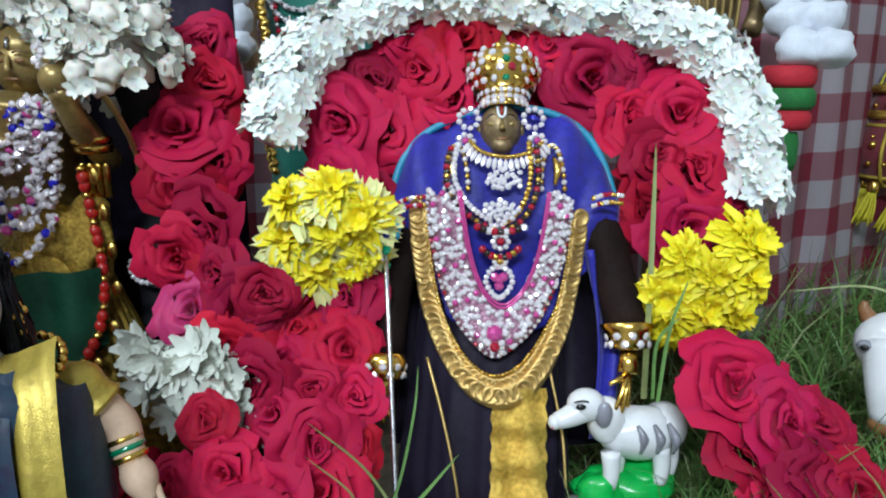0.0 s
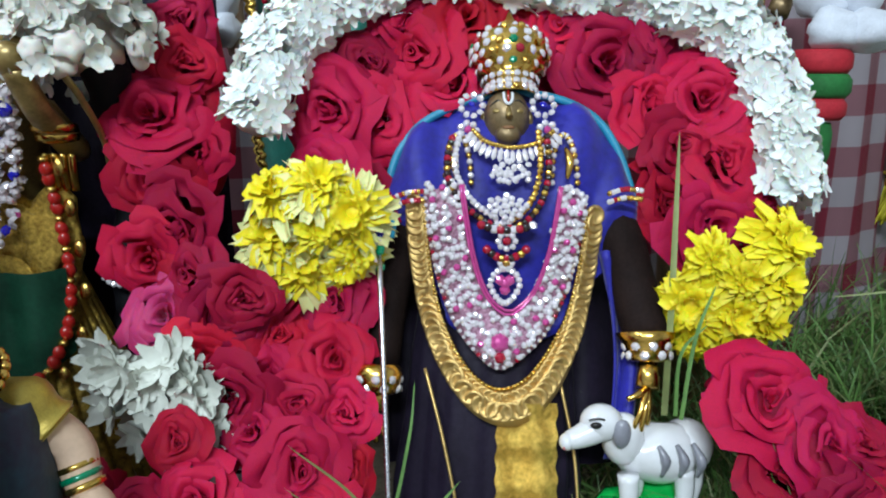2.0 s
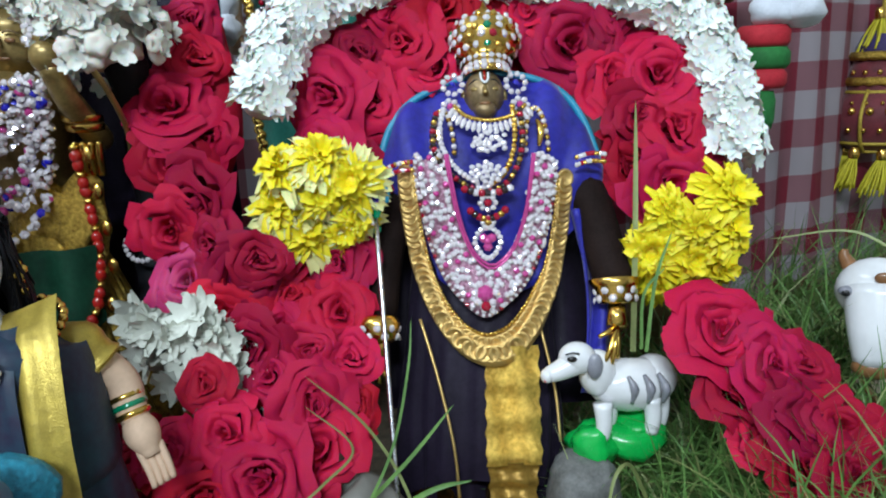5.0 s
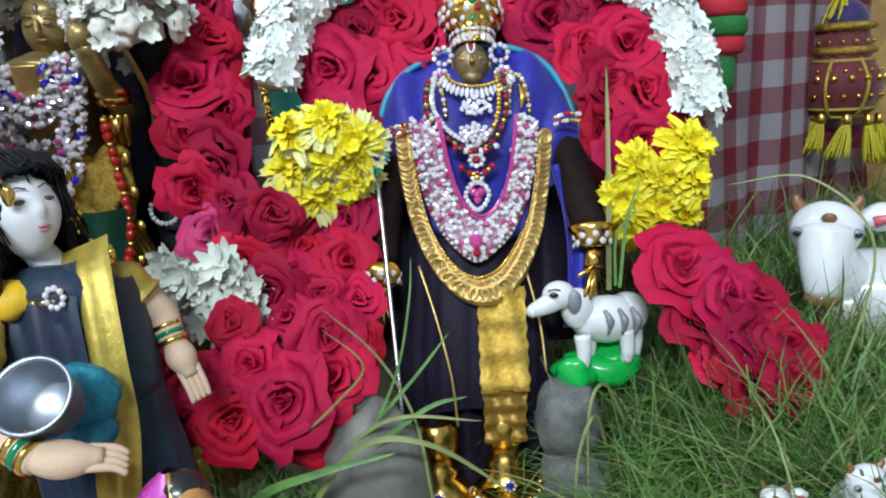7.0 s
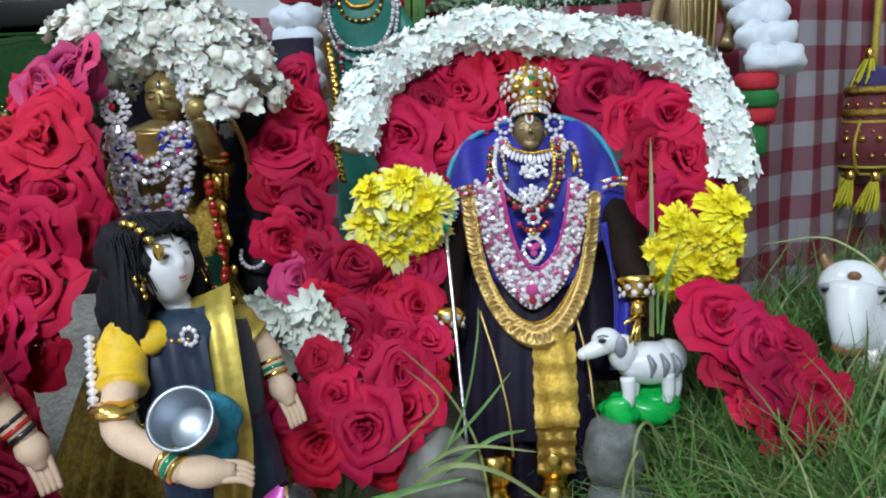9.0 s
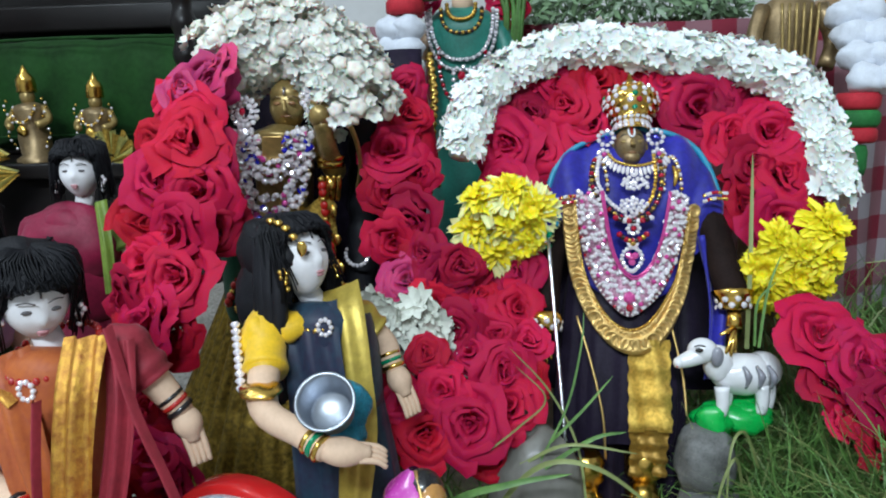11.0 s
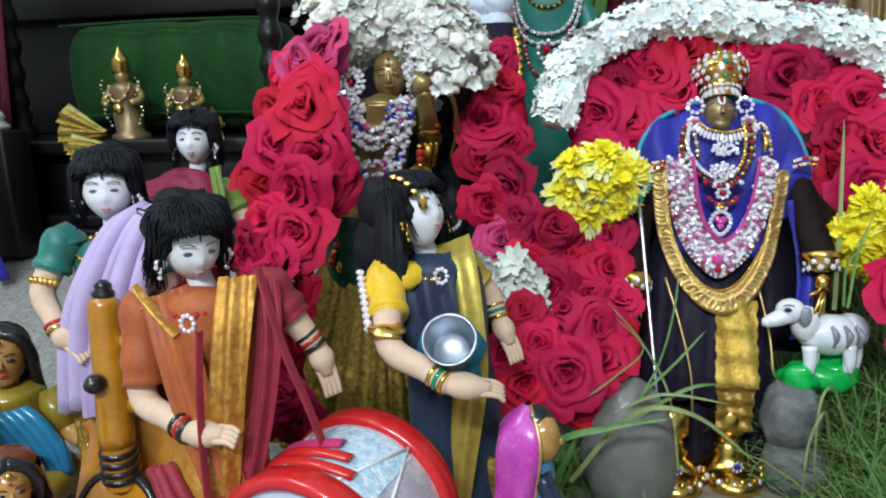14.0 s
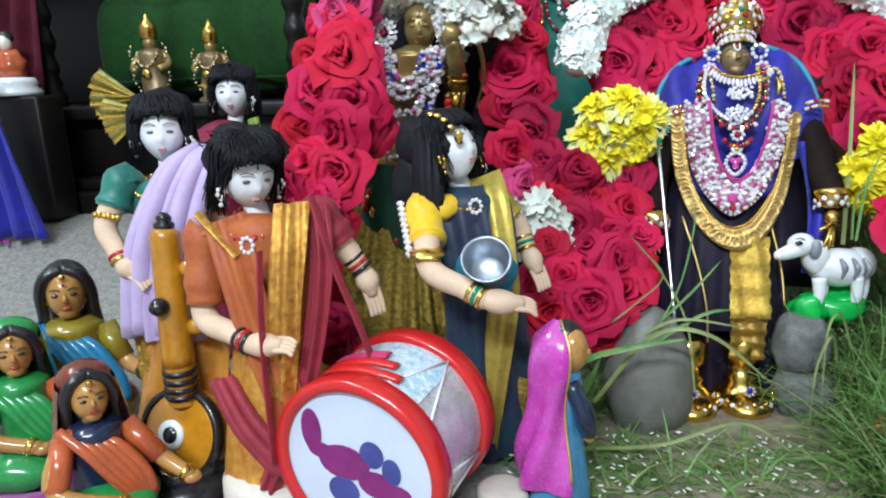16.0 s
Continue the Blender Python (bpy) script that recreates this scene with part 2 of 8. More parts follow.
class Shape:
    """Collects vertices and faces with a material slot for each face."""

    def __init__(self):
        self.v, self.f, self.m, self.uv, self.mats = [], [], [], {}, []

    def slot(self, material):
        if material not in self.mats:
            self.mats.append(material)
        return self.mats.index(material)

    def add(self, verts, faces, material, m=None):
        s, k = self.slot(material), len(self.v)
        self.v += [tuple(m @ Vector(p)) for p in verts] if m else [tuple(p) for p in verts]
        self.f += [tuple(i + k for i in f) for f in faces]
        self.m += [s] * len(faces)
        return k

    def join(self, other, m=None):
        k = len(self.v)
        self.v += [tuple(m @ Vector(p)) for p in other.v] if m else list(other.v)
        slots = [self.slot(x) for x in other.mats]
        self.f += [tuple(i + k for i in f) for f in other.f]
        self.m += [slots[i] for i in other.m]

    def grid(self, fn, nu, nv, material, close_u=False, m=None, uv=None):
        """A surface fn(u, v) with u and v from 0 to 1."""
        cu = nu if close_u else nu + 1
        pts = [fn(i / nu, j / nv) for j in range(nv + 1) for i in range(cu)]
        faces = []
        for j in range(nv):
            for i in range(nu):
                a, b = j * cu + i, j * cu + (i + 1) % cu
                faces.append((a, b, b + cu, a + cu))
        k = self.add(pts, faces, material, m)
        if uv:
            for j in range(nv + 1):
                for i in range(cu):
                    self.uv[k + j * cu + i] = uv(i / nu, j / nv)

    def ball(self, c, r, material, seg=10, rings=7, m=None, wob=0.0, seed=0.0):
        r = (r, r, r) if isinstance(r, (int, float)) else r

        def fn(u, v):
            a, t = u * 2 * math.pi, math.pi * (0.001 + 0.998 * v)
            d = Vector((math.sin(t) * math.cos(a), math.sin(t) * math.sin(a), -math.cos(t)))
            k = 1 + (wob * noise.noise(d * 1.7 + Vector((seed, seed * 0.7, 0))) if wob else 0)
            return (c[0] + r[0] * d.x * k, c[1] + r[1] * d.y * k, c[2] + r[2] * d.z * k)
        self.grid(fn, seg, rings, material, True, m)

    def lathe(self, prof, material, seg=20, m=None, fold=0.0, folds=9, sy=1.0):
        """prof: (radius, height) rows, turned about z."""
        n = len(prof) - 1

        def fn(u, v):
            r, z = prof[round(v * n)]
            a = u * 2 * math.pi
            r = r * (1 + fold * math.sin(folds * a + 2.1 * math.sin(a)) * (1 - 0.5 * v))
            return (r * math.cos(a), r * sy * math.sin(a), z)
        self.grid(fn, seg, n, material, True, m)

    def tube(self, path, radius, material, seg=8, m=None, smooth=4, caps=True):
        pts = spline(path, smooth) if smooth > 1 and len(path) > 2 else [Vector(p) for p in path]
        n = len(pts) - 1
        rad = radius if callable(radius) else (lambda v: radius)
        frames, up = [], None
        for i, p in enumerate(pts):
            d = (pts[min(n, i + 1)] - pts[max(0, i - 1)]).normalized()
            if up is None:
                up = d.orthogonal().normalized()
            up = (up - d * up.dot(d)).normalized()
            frames.append((p, up, d.cross(up)))

        def fn(u, v):
            p, x, y = frames[round(v * n)]
            a, r = u * 2 * math.pi, rad(v)
            return p + (x * math.cos(a) + y * math.sin(a)) * r
        self.grid(fn, seg, n, material, True, m)
        if caps:
            k = len(self.v) - seg * (n + 1)
            s = self.mats.index(material)
            self.f += [tuple(k + i for i in reversed(range(seg))), tuple(k + n * seg + i for i in range(seg))]
            self.m += [s, s]

    def box(self, lo, hi, material, bevel=0.003, m=None):
        bm = bmesh.new()
        bmesh.ops.create_cube(bm, size=1)
        for v in bm.verts:
            v.co = Vector([(lo[i] + hi[i]) / 2 + v.co[i] * (hi[i] - lo[i]) for i in range(3)])
        if bevel:
            bmesh.ops.bevel(bm, geom=list(bm.edges), offset=bevel, segments=2, affect="EDGES", profile=0.5)
        bm.verts.index_update()
        self.add([v.co.copy() for v in bm.verts], [[v.index for v in f.verts] for f in bm.faces], material, m)
        bm.free()

    def mesh(self, name, smooth=True):
        me = bpy.data.meshes.new(name)
        me.from_pydata(self.v, [], self.f)
        for x in self.mats:
            me.materials.append(x)
        me.polygons.foreach_set("material_index", self.m)
        me.polygons.foreach_set("use_smooth", [smooth] * len(self.f))
        if self.uv:
            layer = me.uv_layers.new(name="UVMap")
            for loop in me.loops:
                layer.data[loop.index].uv = self.uv.get(loop.vertex_index, (0, 0))
        me.update()
        return me


def spline(path, steps):
    """Catmull-Rom through the points of a path."""
    p = [Vector(q) for q in path]
    p = [2 * p[0] - p[1]] + p + [2 * p[-1] - p[-2]]
    out = []
    for i in range(1, len(p) - 2):
        a, b, c, d = p[i - 1:i + 3]
        for k in range(steps):
            t = k / steps
            out.append(0.5 * (2 * b + (c - a) * t + (2 * a - 5 * b + 4 * c - d) * t * t + (3 * b - a - 3 * c + d) * t ** 3))
    return out + [p[-2]]


def along(path, count, smooth=12):
    """count points evenly spaced on a smooth path."""
    pts = spline(path, smooth)
    acc = [0.0]
    for a, b in zip(pts, pts[1:]):
        acc.append(acc[-1] + (b - a).length)
    out = []
    for k in range(count):
        s, i = acc[-1] * k / max(1, count - 1), 0
        while i < len(acc) - 2 and acc[i + 1] < s:
            i += 1
        f = (s - acc[i]) / max(1e-9, acc[i + 1] - acc[i])
        out.append(pts[i].lerp(pts[i + 1], f))
    return out


def thing(name, shape, label, category, group="", kind="", smooth=True):
    return tagged(new(name, shape.mesh(name, smooth)), label, category, group, kind)


def holder(name, at, label, category, group=""):
    ob = new(name)
    ob.empty_display_size = 0.02
    ob.location = at
    return tagged(ob, label, category, group)


def part(name, shape, parent, label="", smooth=True, m=None):
    """A mesh of its own under a thing; its shape is given in world places."""
    ob = new(name, shape if isinstance(shape, bpy.types.Mesh) else shape.mesh(name, smooth))
    ob.parent = parent
    base = Matrix.Translation(parent.location) if parent.parent is None else parent.matrix_basis.copy()
    if parent.parent is not None:
        base = Matrix.Translation(parent.parent.location) @ parent.matrix_basis
    ob.matrix_basis = base.inverted() @ (m or Matrix.Identity(4))
    if label:
        ob["label"] = label
    return ob


def facing(at, normal, spin=0.0, size=1.0):
    """The pose of a piece at a place, with its z along normal."""
    q = Vector(normal).normalized().to_track_quat("Z", "Y")
    return Matrix.Translation(at) @ q.to_matrix().to_4x4() @ Matrix.Rotation(spin, 4, "Z") @ Matrix.Scale(size, 4)


# ---- ground, floor, walls ----


def smooth_step(a, b, x):
    t = max(0.0, min(1.0, (x - a) / (b - a)))
    return t * t * (3 - 2 * t)


def ground_z(x, y):
    """Height of the granite floor, which climbs a little towards the seat, and of the heaped soil beside the shrine."""
    z = -0.045 + 0.115 * smooth_step(0.42, 1.0, y) * smooth_step(-0.3, -0.45, x)
    heap = smooth_step(0.12, 0.26, x) * smooth_step(0.05, 0.2, y)
    return z + 0.075 * heap


def make_ground():
    s = Shape()
    s.grid(lambda u, v: (-2.6 + 5.2 * u, -2.2 + 4.8 * v, ground_z(-2.6 + 5.2 * u, -2.2 + 4.8 * v) - 0.004), 90, 90, GRANITE)
    thing("floor", s, "speckled grey granite floor under the display", "floor", kind="structure")
    s = Shape()

    def soil(u, v):
        a = u * 2 * math.pi
        r = v * (1 + 0.12 * math.sin(3 * a + 1) + 0.07 * math.sin(7 * a))
        x, y = 0.22 + 0.46 * r * math.cos(a), 0.42 + 0.42 * r * math.sin(a)
        return (x, y, ground_z(x, y) + 0.006 * (1 - v ** 4) + 0.003 * noise.noise((x * 30, y * 30, 0)) * (1 - v ** 4))
    s.grid(soil, 72, 26, SOIL, True)
    thing("ground", s, "sandy soil bed spread under the grass", "soil", kind="structure")


make_ground()


def wall(name, lo, hi, material, label):
    s = Shape()
    s.box(lo, hi, material, 0)
    thing(name, s, label, "ceiling" if "ceiling" in name else "wall", kind="structure", smooth=False)


# Unseen room shell, kept pale so it bounces fill onto the display.
wall("wall_north", (-2.6, 2.4, -0.1), (2.6, 2.5, 2.6), WALLM, "plain painted wall behind the display")
wall("wall_south", (-2.6, -2.3, -0.1), (2.6, -2.2, 2.6), WALLM, "plain painted wall of the room")
wall("wall_west", (-2.7, -2.3, -0.1), (-2.6, 2.5, 2.6), WALLM, "plain painted side wall")
wall("wall_east", (2.6, -2.3, -0.1), (2.7, 2.5, 2.6), WALLM, "plain painted side wall")
wall("ceiling", (-2.7, -2.3, 2.6), (2.7, 2.5, 2.7), CEILM, "plain white ceiling")

# ---- stepped stand with the gingham cloth ----


def gingham_cloth():
    s = Shape()
    line = [(-0.47, 0.80, 0), (-0.1, 0.80, 0), (0.22, 0.77, 0), (0.36, 0.78, 0), (0.50, 0.87, 0), (0.66, 0.97, 0), (0.95, 1.12, 0)]
    pts = along(line, 121)

    def fn(u, v):
        p = pts[round(u * 120)]
        top = 0.475 + 0.005 * math.sin(u * 11)
        z = 0.0 + top * v
        fold = 0.010 * math.sin(u * 58 + 1.6 * math.sin(v * 2.5)) * (1.15 - v) + 0.004 * math.sin(u * 131)
        return (p.x + 0.4 * fold, p.y - fold - 0.025 * (1 - v), z)
    s.grid(fn, 120, 30, GINGHAM, uv=lambda u, v: (u * 1.65 / 0.068 + 0.05 * math.sin(v * 4 + u * 20), v * 0.475 / 0.068))
    ob = thing("gingham_cloth", s, "red and white gingham cotton cloth hanging in folds", "cloth")
    ob.modifiers.new("thick", "SOLIDIFY").thickness = 0.0012
    s = Shape()
    s.box((-0.45, 0.84, -0.03), (0.30, 1.45, 0.468), WOODM, 0.005)
    thing("display_step", s, "wooden display step hidden behind the gingham cloth", "step")
    s = Shape()
    s.box((0.52, 1.02, 0.47), (0.95, 1.30, 0.56), WOODM, 0.008)
    for i in range(7):
        s.box((0.53 + 0.06 * i, 1.012, 0.482), (0.575 + 0.06 * i, 1.022, 0.55), ZARI, 0.003)
    thing("wooden_box", s, "honey coloured carved wooden box on the step", "box")
    s = Shape()
    s.box((0.36, 0.98, -0.02), (1.3, 1.5, 0.466), WOODM, 0.005)
    thing("display_step", s, "wooden display step hidden behind the gingham cloth", "step")


gingham_cloth()

# ---- flowers ----
HUB = Vector((-0.055, -0.17, 0.355))


def set_back(p, k):
    """A place moved away from the middle of the aisle, keeping its bearing."""
    return HUB + (Vector(p) - HUB) * k


def petal(s, material, a0, width, rad, low, high, curl, hub, wav=0.0, nu=5, nv=5):
    """One rose petal: it springs from the heart, cups upwards and rolls its rim outwards."""
    ph, k0 = rng.random() * 6, len(s.v)

    def fn(u, v):
        q = 2 * u - 1
        w = width * (0.45 + 0.55 * math.sin(min(1, v * 1.3) * math.pi / 2)) * (1 - 0.2 * v ** 4)
        a = a0 + q * w
        edge = 1 - 0.16 * q * q * v * v
        roll = max(0, v - 0.6) / 0.4
        r = rad * (0.55 + 0.45 * math.sqrt(1 - (1 - v) ** 2)) * (0.86 + 0.06 * q) + curl * roll ** 1.5
        z = low + (high - low) * v ** 1.2 * edge - curl * 0.9 * roll ** 2.2 + wav * math.sin(q * 4 + ph) * v * v
        return (r * math.cos(a), r * math.sin(a), z)
    s.grid(fn, nu, nv, material)
    s.f += [(hub, k0 + i, k0 + i + 1) for i in range(nu)]
    s.m += [s.mats.index(material)] * nu


def rose_mesh(material, seed, openness=1.0):
    """A blown rose of radius 1 that faces along z, with wrapped heart petals and wide outer ones."""
    global rng
    keep, rng = rng, random.Random(seed)
    s = Shape()
    rows = [(2, 0.07, 0.46, 0.03, 1.7), (3, 0.17, 0.48, 0.06, 1.4), (4, 0.36, 0.44, 0.12, 1.0), (4, 0.62, 0.40, 0.22, 1.15), (5, 0.92, 0.26, 0.26, 1.0)]
    turn = rng.random() * 6
    s.add([(0, 0, -0.35)], [], material)
    for i, (n, r, h, c, w) in enumerate(rows):
        for k in range(n):
            petal(s, material, turn + 2 * math.pi * k / n + rng.uniform(-0.3, 0.3), w * rng.uniform(0.85, 1.25), r * rng.uniform(0.82, 1.14) * openness, h - 0.24 - 0.03 * i, h * rng.uniform(0.78, 1.18), c * rng.uniform(0.7, 1.2), 0, 0.03 + 0.016 * i)
        turn += 0.8
    rng = keep
    for i, p in enumerate(s.v):
        q = Vector(p)
        s.v[i] = tuple(q + 0.26 * noise.noise_vector(q * 1.5 + Vector((seed, 0, 0))) + 0.07 * noise.noise_vector(q * 3.2 + Vector((0, seed, 0))))
    me = s.mesh("rose")
    return me


ROSES = {k: [rose_mesh(m, 11 * i + 3, rng.uniform(0.95, 1.08)) for i in range(4)] for k, m in (("red", ROSE), ("deep", ROSE_DEEP), ("crimson", ROSE_CRIMSON), ("pink", ROSE_PINK))}


def rose_on(parent, at, normal, size, kind="red", label="", depth=1.0):
    me = ROSES[kind][rng.randrange(4)]
    m = facing(at, normal, rng.random() * 6, size) @ Matrix.Diagonal((1, rng.uniform(0.82, 1.05), depth, 1))
    return part("rose", me, parent, label, m=m)


def hubbed(s, step, row=3, first=0):
    """Ties the petals of a bloom to one heart."""
    k = s.add([(0, 0, -0.2)], [], s.mats[0])
    for b in range(first, k, step):
        for i in range(row - 1):
            s.f.append((k, b + i, b + i + 1))
            s.m.append(0)


def floret_mesh(material, seed, petals=6, length=1.0, wide=0.40, cup=0.14):
    r = random.Random(seed)
    s = Shape()
    for k in range(petals):
        a0 = 2 * math.pi * k / petals + r.uniform(-0.2, 0.2)
        lift, ln, w = cup * r.uniform(0.5, 1.5), length * r.uniform(0.85, 1.1), wide * r.uniform(0.85, 1.15)
        ca, sa = math.cos(a0), math.sin(a0)

        def fn(u, v):
            q = 2 * u - 1
            x = ln * v
            y = q * w * math.sin(math.pi * (0.12 + 0.80 * v))
            z = lift * v * v + 0.06 * q * q - 0.12 * max(0, v - 0.6)
            return (x * ca - y * sa, x * sa + y * ca, z)
        s.grid(fn, 2, 3, material)
    hubbed(s, 12)
    return s.mesh("floret")


def bud_mesh(material, seed):
    """A half-open tuberose: a rounded head with five blunt lobes."""
    r = random.Random(seed)
    s = Shape()
    ph = r.random() * 6

    def fn(u, v):
        a, t = 2 * math.pi * u, math.pi * (0.001 + 0.998 * v)
        k = 1 + 0.13 * math.cos(5 * a + ph) * math.sin(t) ** 2 + 0.12 * noise.noise((math.cos(a) * 2 + seed, math.sin(a) * 2, v * 3))
        dent = 1 - 0.35 * max(0, v - 0.8) / 0.2
        return (k * math.sin(t) * math.cos(a), k * math.sin(t) * math.sin(a), -0.8 * math.cos(t) * dent)
    s.grid(fn, 20, 8, material, True)
    return s.mesh("bud")


JASM = [floret_mesh(JAS, i, 6 + i % 2, 1.0, 0.33, 0.25) for i in range(5)]
BUDS = [bud_mesh(TUBEROSE, 0)] + [floret_mesh(TUBEROSE, 60 + i, 6, 1.0, 0.46, 0.55) for i in range(7)]
WHITES = [floret_mesh(WHITEFL, 40 + i, 9, 1.0, 0.3, 0.5) for i in range(3)]


def chrys_mesh(material, pale, seed):
    """A chrysanthemum head of radius 1: many narrow ragged petals in rising rings."""
    r = random.Random(seed)
    s = Shape()
    s.ball((0, 0, 0.15), (0.55, 0.55, 0.38), material, 12, 8)
    first = len(s.v)
    for ring in range(5):
        n = (8, 13, 17, 20, 22)[ring]
        for k in range(n):
            a0 = 2 * math.pi * k / n + r.uniform(-0.25, 0.25)
            out = (0.30 + 0.19 * ring) * r.uniform(0.75, 1.25)
            rise = (0.80 - 0.15 * ring) * r.uniform(0.7, 1.3)
            w = 0.15 * r.uniform(0.75, 1.3)
            ca, sa = math.cos(a0), math.sin(a0)
            droop, ruff = 0.1 + 0.06 * ring, r.uniform(-0.08, 0.08)

            def fn(u, v):
                q = 2 * u - 1
                x = 0.05 + out * v * (1 - 0.10 * (1 - abs(q)) * (v > 0.9))
                y = q * w * (0.42 + 0.85 * math.sin(v * 2.75))
                z = rise * math.sin(v * 1.8) - droop * v ** 3 + 0.12 * q * q + ruff * q * v
                return (x * ca - y * sa, x * sa + y * ca, z)
            s.grid(fn, 2, 3, pale if ring > 3 or (ring > 2 and r.random() < 0.5) else material)
    hubbed(s, 12, first=first)
    return s.mesh("chrysanthemum")


CHR_L = [chrys_mesh(CHRYS, CHRYS_PALE, i) for i in range(3)]
CHR_R = [chrys_mesh(CHRYS, CHRYS, 10 + i) for i in range(3)]

TO_EYE = Vector((-0.05, -0.9, 0.35))


def rope_of(parent, path, count, rad, meshes, size, name, joined=False, low=-0.15):
    """Blooms set all round a string, thinned behind."""
    pts = along(path, count)
    v, f = [], []
    for i, p in enumerate(pts):
        d = (pts[min(i + 1, count - 1)] - pts[max(i - 1, 0)]).normalized()
        a = d.cross(TO_EYE).normalized()
        b = a.cross(d).normalized()
        if b.dot(TO_EYE) < 0:
            b = -b
        ang = rng.uniform(low, math.pi - low)
        n = a * math.cos(ang) + b * math.sin(ang)
        n = (n + Vector((rng.uniform(-.4, .4), rng.uniform(-.4, .4), rng.uniform(-.4, .4)))).normalized()
        me, m = meshes[rng.randrange(len(meshes))], facing(p + n * rad * rng.uniform(0.72, 1.1), n, rng.random() * 6, size * rng.uniform(0.85, 1.15))
        if joined:
            k = len(v)
            v += [m @ q.co for q in me.vertices]
            f += [[k + j for j in q.vertices] for q in me.polygons]
        else:
            part(name, me, parent, m=m)
    if joined:
        me = bpy.data.meshes.new(name)
        me.from_pydata(v, [], f)
        me.materials.append(meshes[0].materials[0])
        me.polygons.foreach_set("use_smooth", [True] * len(f))
        part(name, me, parent)["kind"] = "stuff"


def string_core(parent, path, rad, material, name="string"):
    s = Shape()
    s.tube(path, rad, material, 8, smooth=5)
    return part(name, s, parent)


# jasmine arch over the shrine
ARCH = [(-0.128, 0.512, 0.315), (-0.120, 0.530, 0.345), (-0.107, 0.552, 0.378), (-0.051, 0.574, 0.413), (0.002, 0.583, 0.426), (0.088, 0.582, 0.415),
        (0.162, 0.578, 0.403), (0.212, 0.565, 0.380), (0.233, 0.547, 0.335), (0.241, 0.528, 0.285), (0.240, 0.522, 0.270)]
jas = holder("jasmine_garland", (0.05, 0.575, 0.40), "white jasmine garland arched over the dark idol", "garland")
string_core(jas, ARCH, 0.012, JAS)
rope_of(jas, ARCH, 298, 0.022, JASM, 0.0110, "floret")
rope_of(jas, ARCH, 300, 0.019, JASM, 0.0105, "floret_mass", joined=True)

# rose arch inside the jasmine
redarch = holder("rose_garland", (0.05, 0.57, 0.35), "deep red rose garland framing the dark idol", "garland")
INNER = [(-0.070, 0.535, 0.285), (-0.066, 0.556, 0.330), (-0.035, 0.575, 0.365), (0.01, 0.586, 0.385), (0.07, 0.586, 0.385), (0.123, 0.582, 0.368), (0.175, 0.568, 0.335), (0.195, 0.545, 0.29), (0.20, 0.53, 0.25), (0.215, 0.52, 0.235)]
s = Shape()
s.tube([Vector(p) + Vector((0, 0.02, -0.004)) for p in INNER], 0.016, ROSE_DEEP, 8, smooth=5)
part("string", s, redarch)
for p, size, k in (((-0.082, 0.520, 0.283), .030, "crimson"), ((-0.050, 0.520, 0.262), .026, "deep"), ((-0.082, 0.545, 0.325), .030, "crimson"), ((-0.045, 0.552, 0.318), .034, "crimson"), ((-0.055, 0.565, 0.358), .028, "deep"),
                   ((-0.015, 0.565, 0.362), .032, "red"), ((-0.025, 0.58, 0.388), .025, "crimson"), ((0.018, 0.575, 0.388), .027, "deep"), ((0.005, 0.56, 0.345), .03, "crimson"), ((0.05, 0.585, 0.385), .025, "deep"),
                   ((0.082, 0.578, 0.382), .026, "crimson"), ((0.115, 0.568, 0.362), .038, "red"), ((0.150, 0.575, 0.375), .026, "deep"), ((0.150, 0.555, 0.327), .026, "crimson"), ((0.187, 0.555, 0.335), .034, "crimson"),
                   ((0.165, 0.54, 0.30), .028, "deep"), ((0.195, 0.532, 0.290), .036, "red"), ((0.190, 0.515, 0.245), .034, "crimson"), ((0.228, 0.523, 0.252), .022, "deep"), ((0.16, 0.53, 0.262), .028, "deep"), ((0.02, 0.585, 0.372), .030, "deep"), ((0.085, 0.582, 0.352), .030, "red"), ((0.06, 0.59, 0.405), .024, "crimson")):
    rose_on(redarch, p, (rng.uniform(-.35, .35) + (p[0] - 0.05) * 1.2, -0.9, 0.3 + rng.uniform(-.2, .25)), size * 1.2, k, depth=0.8)

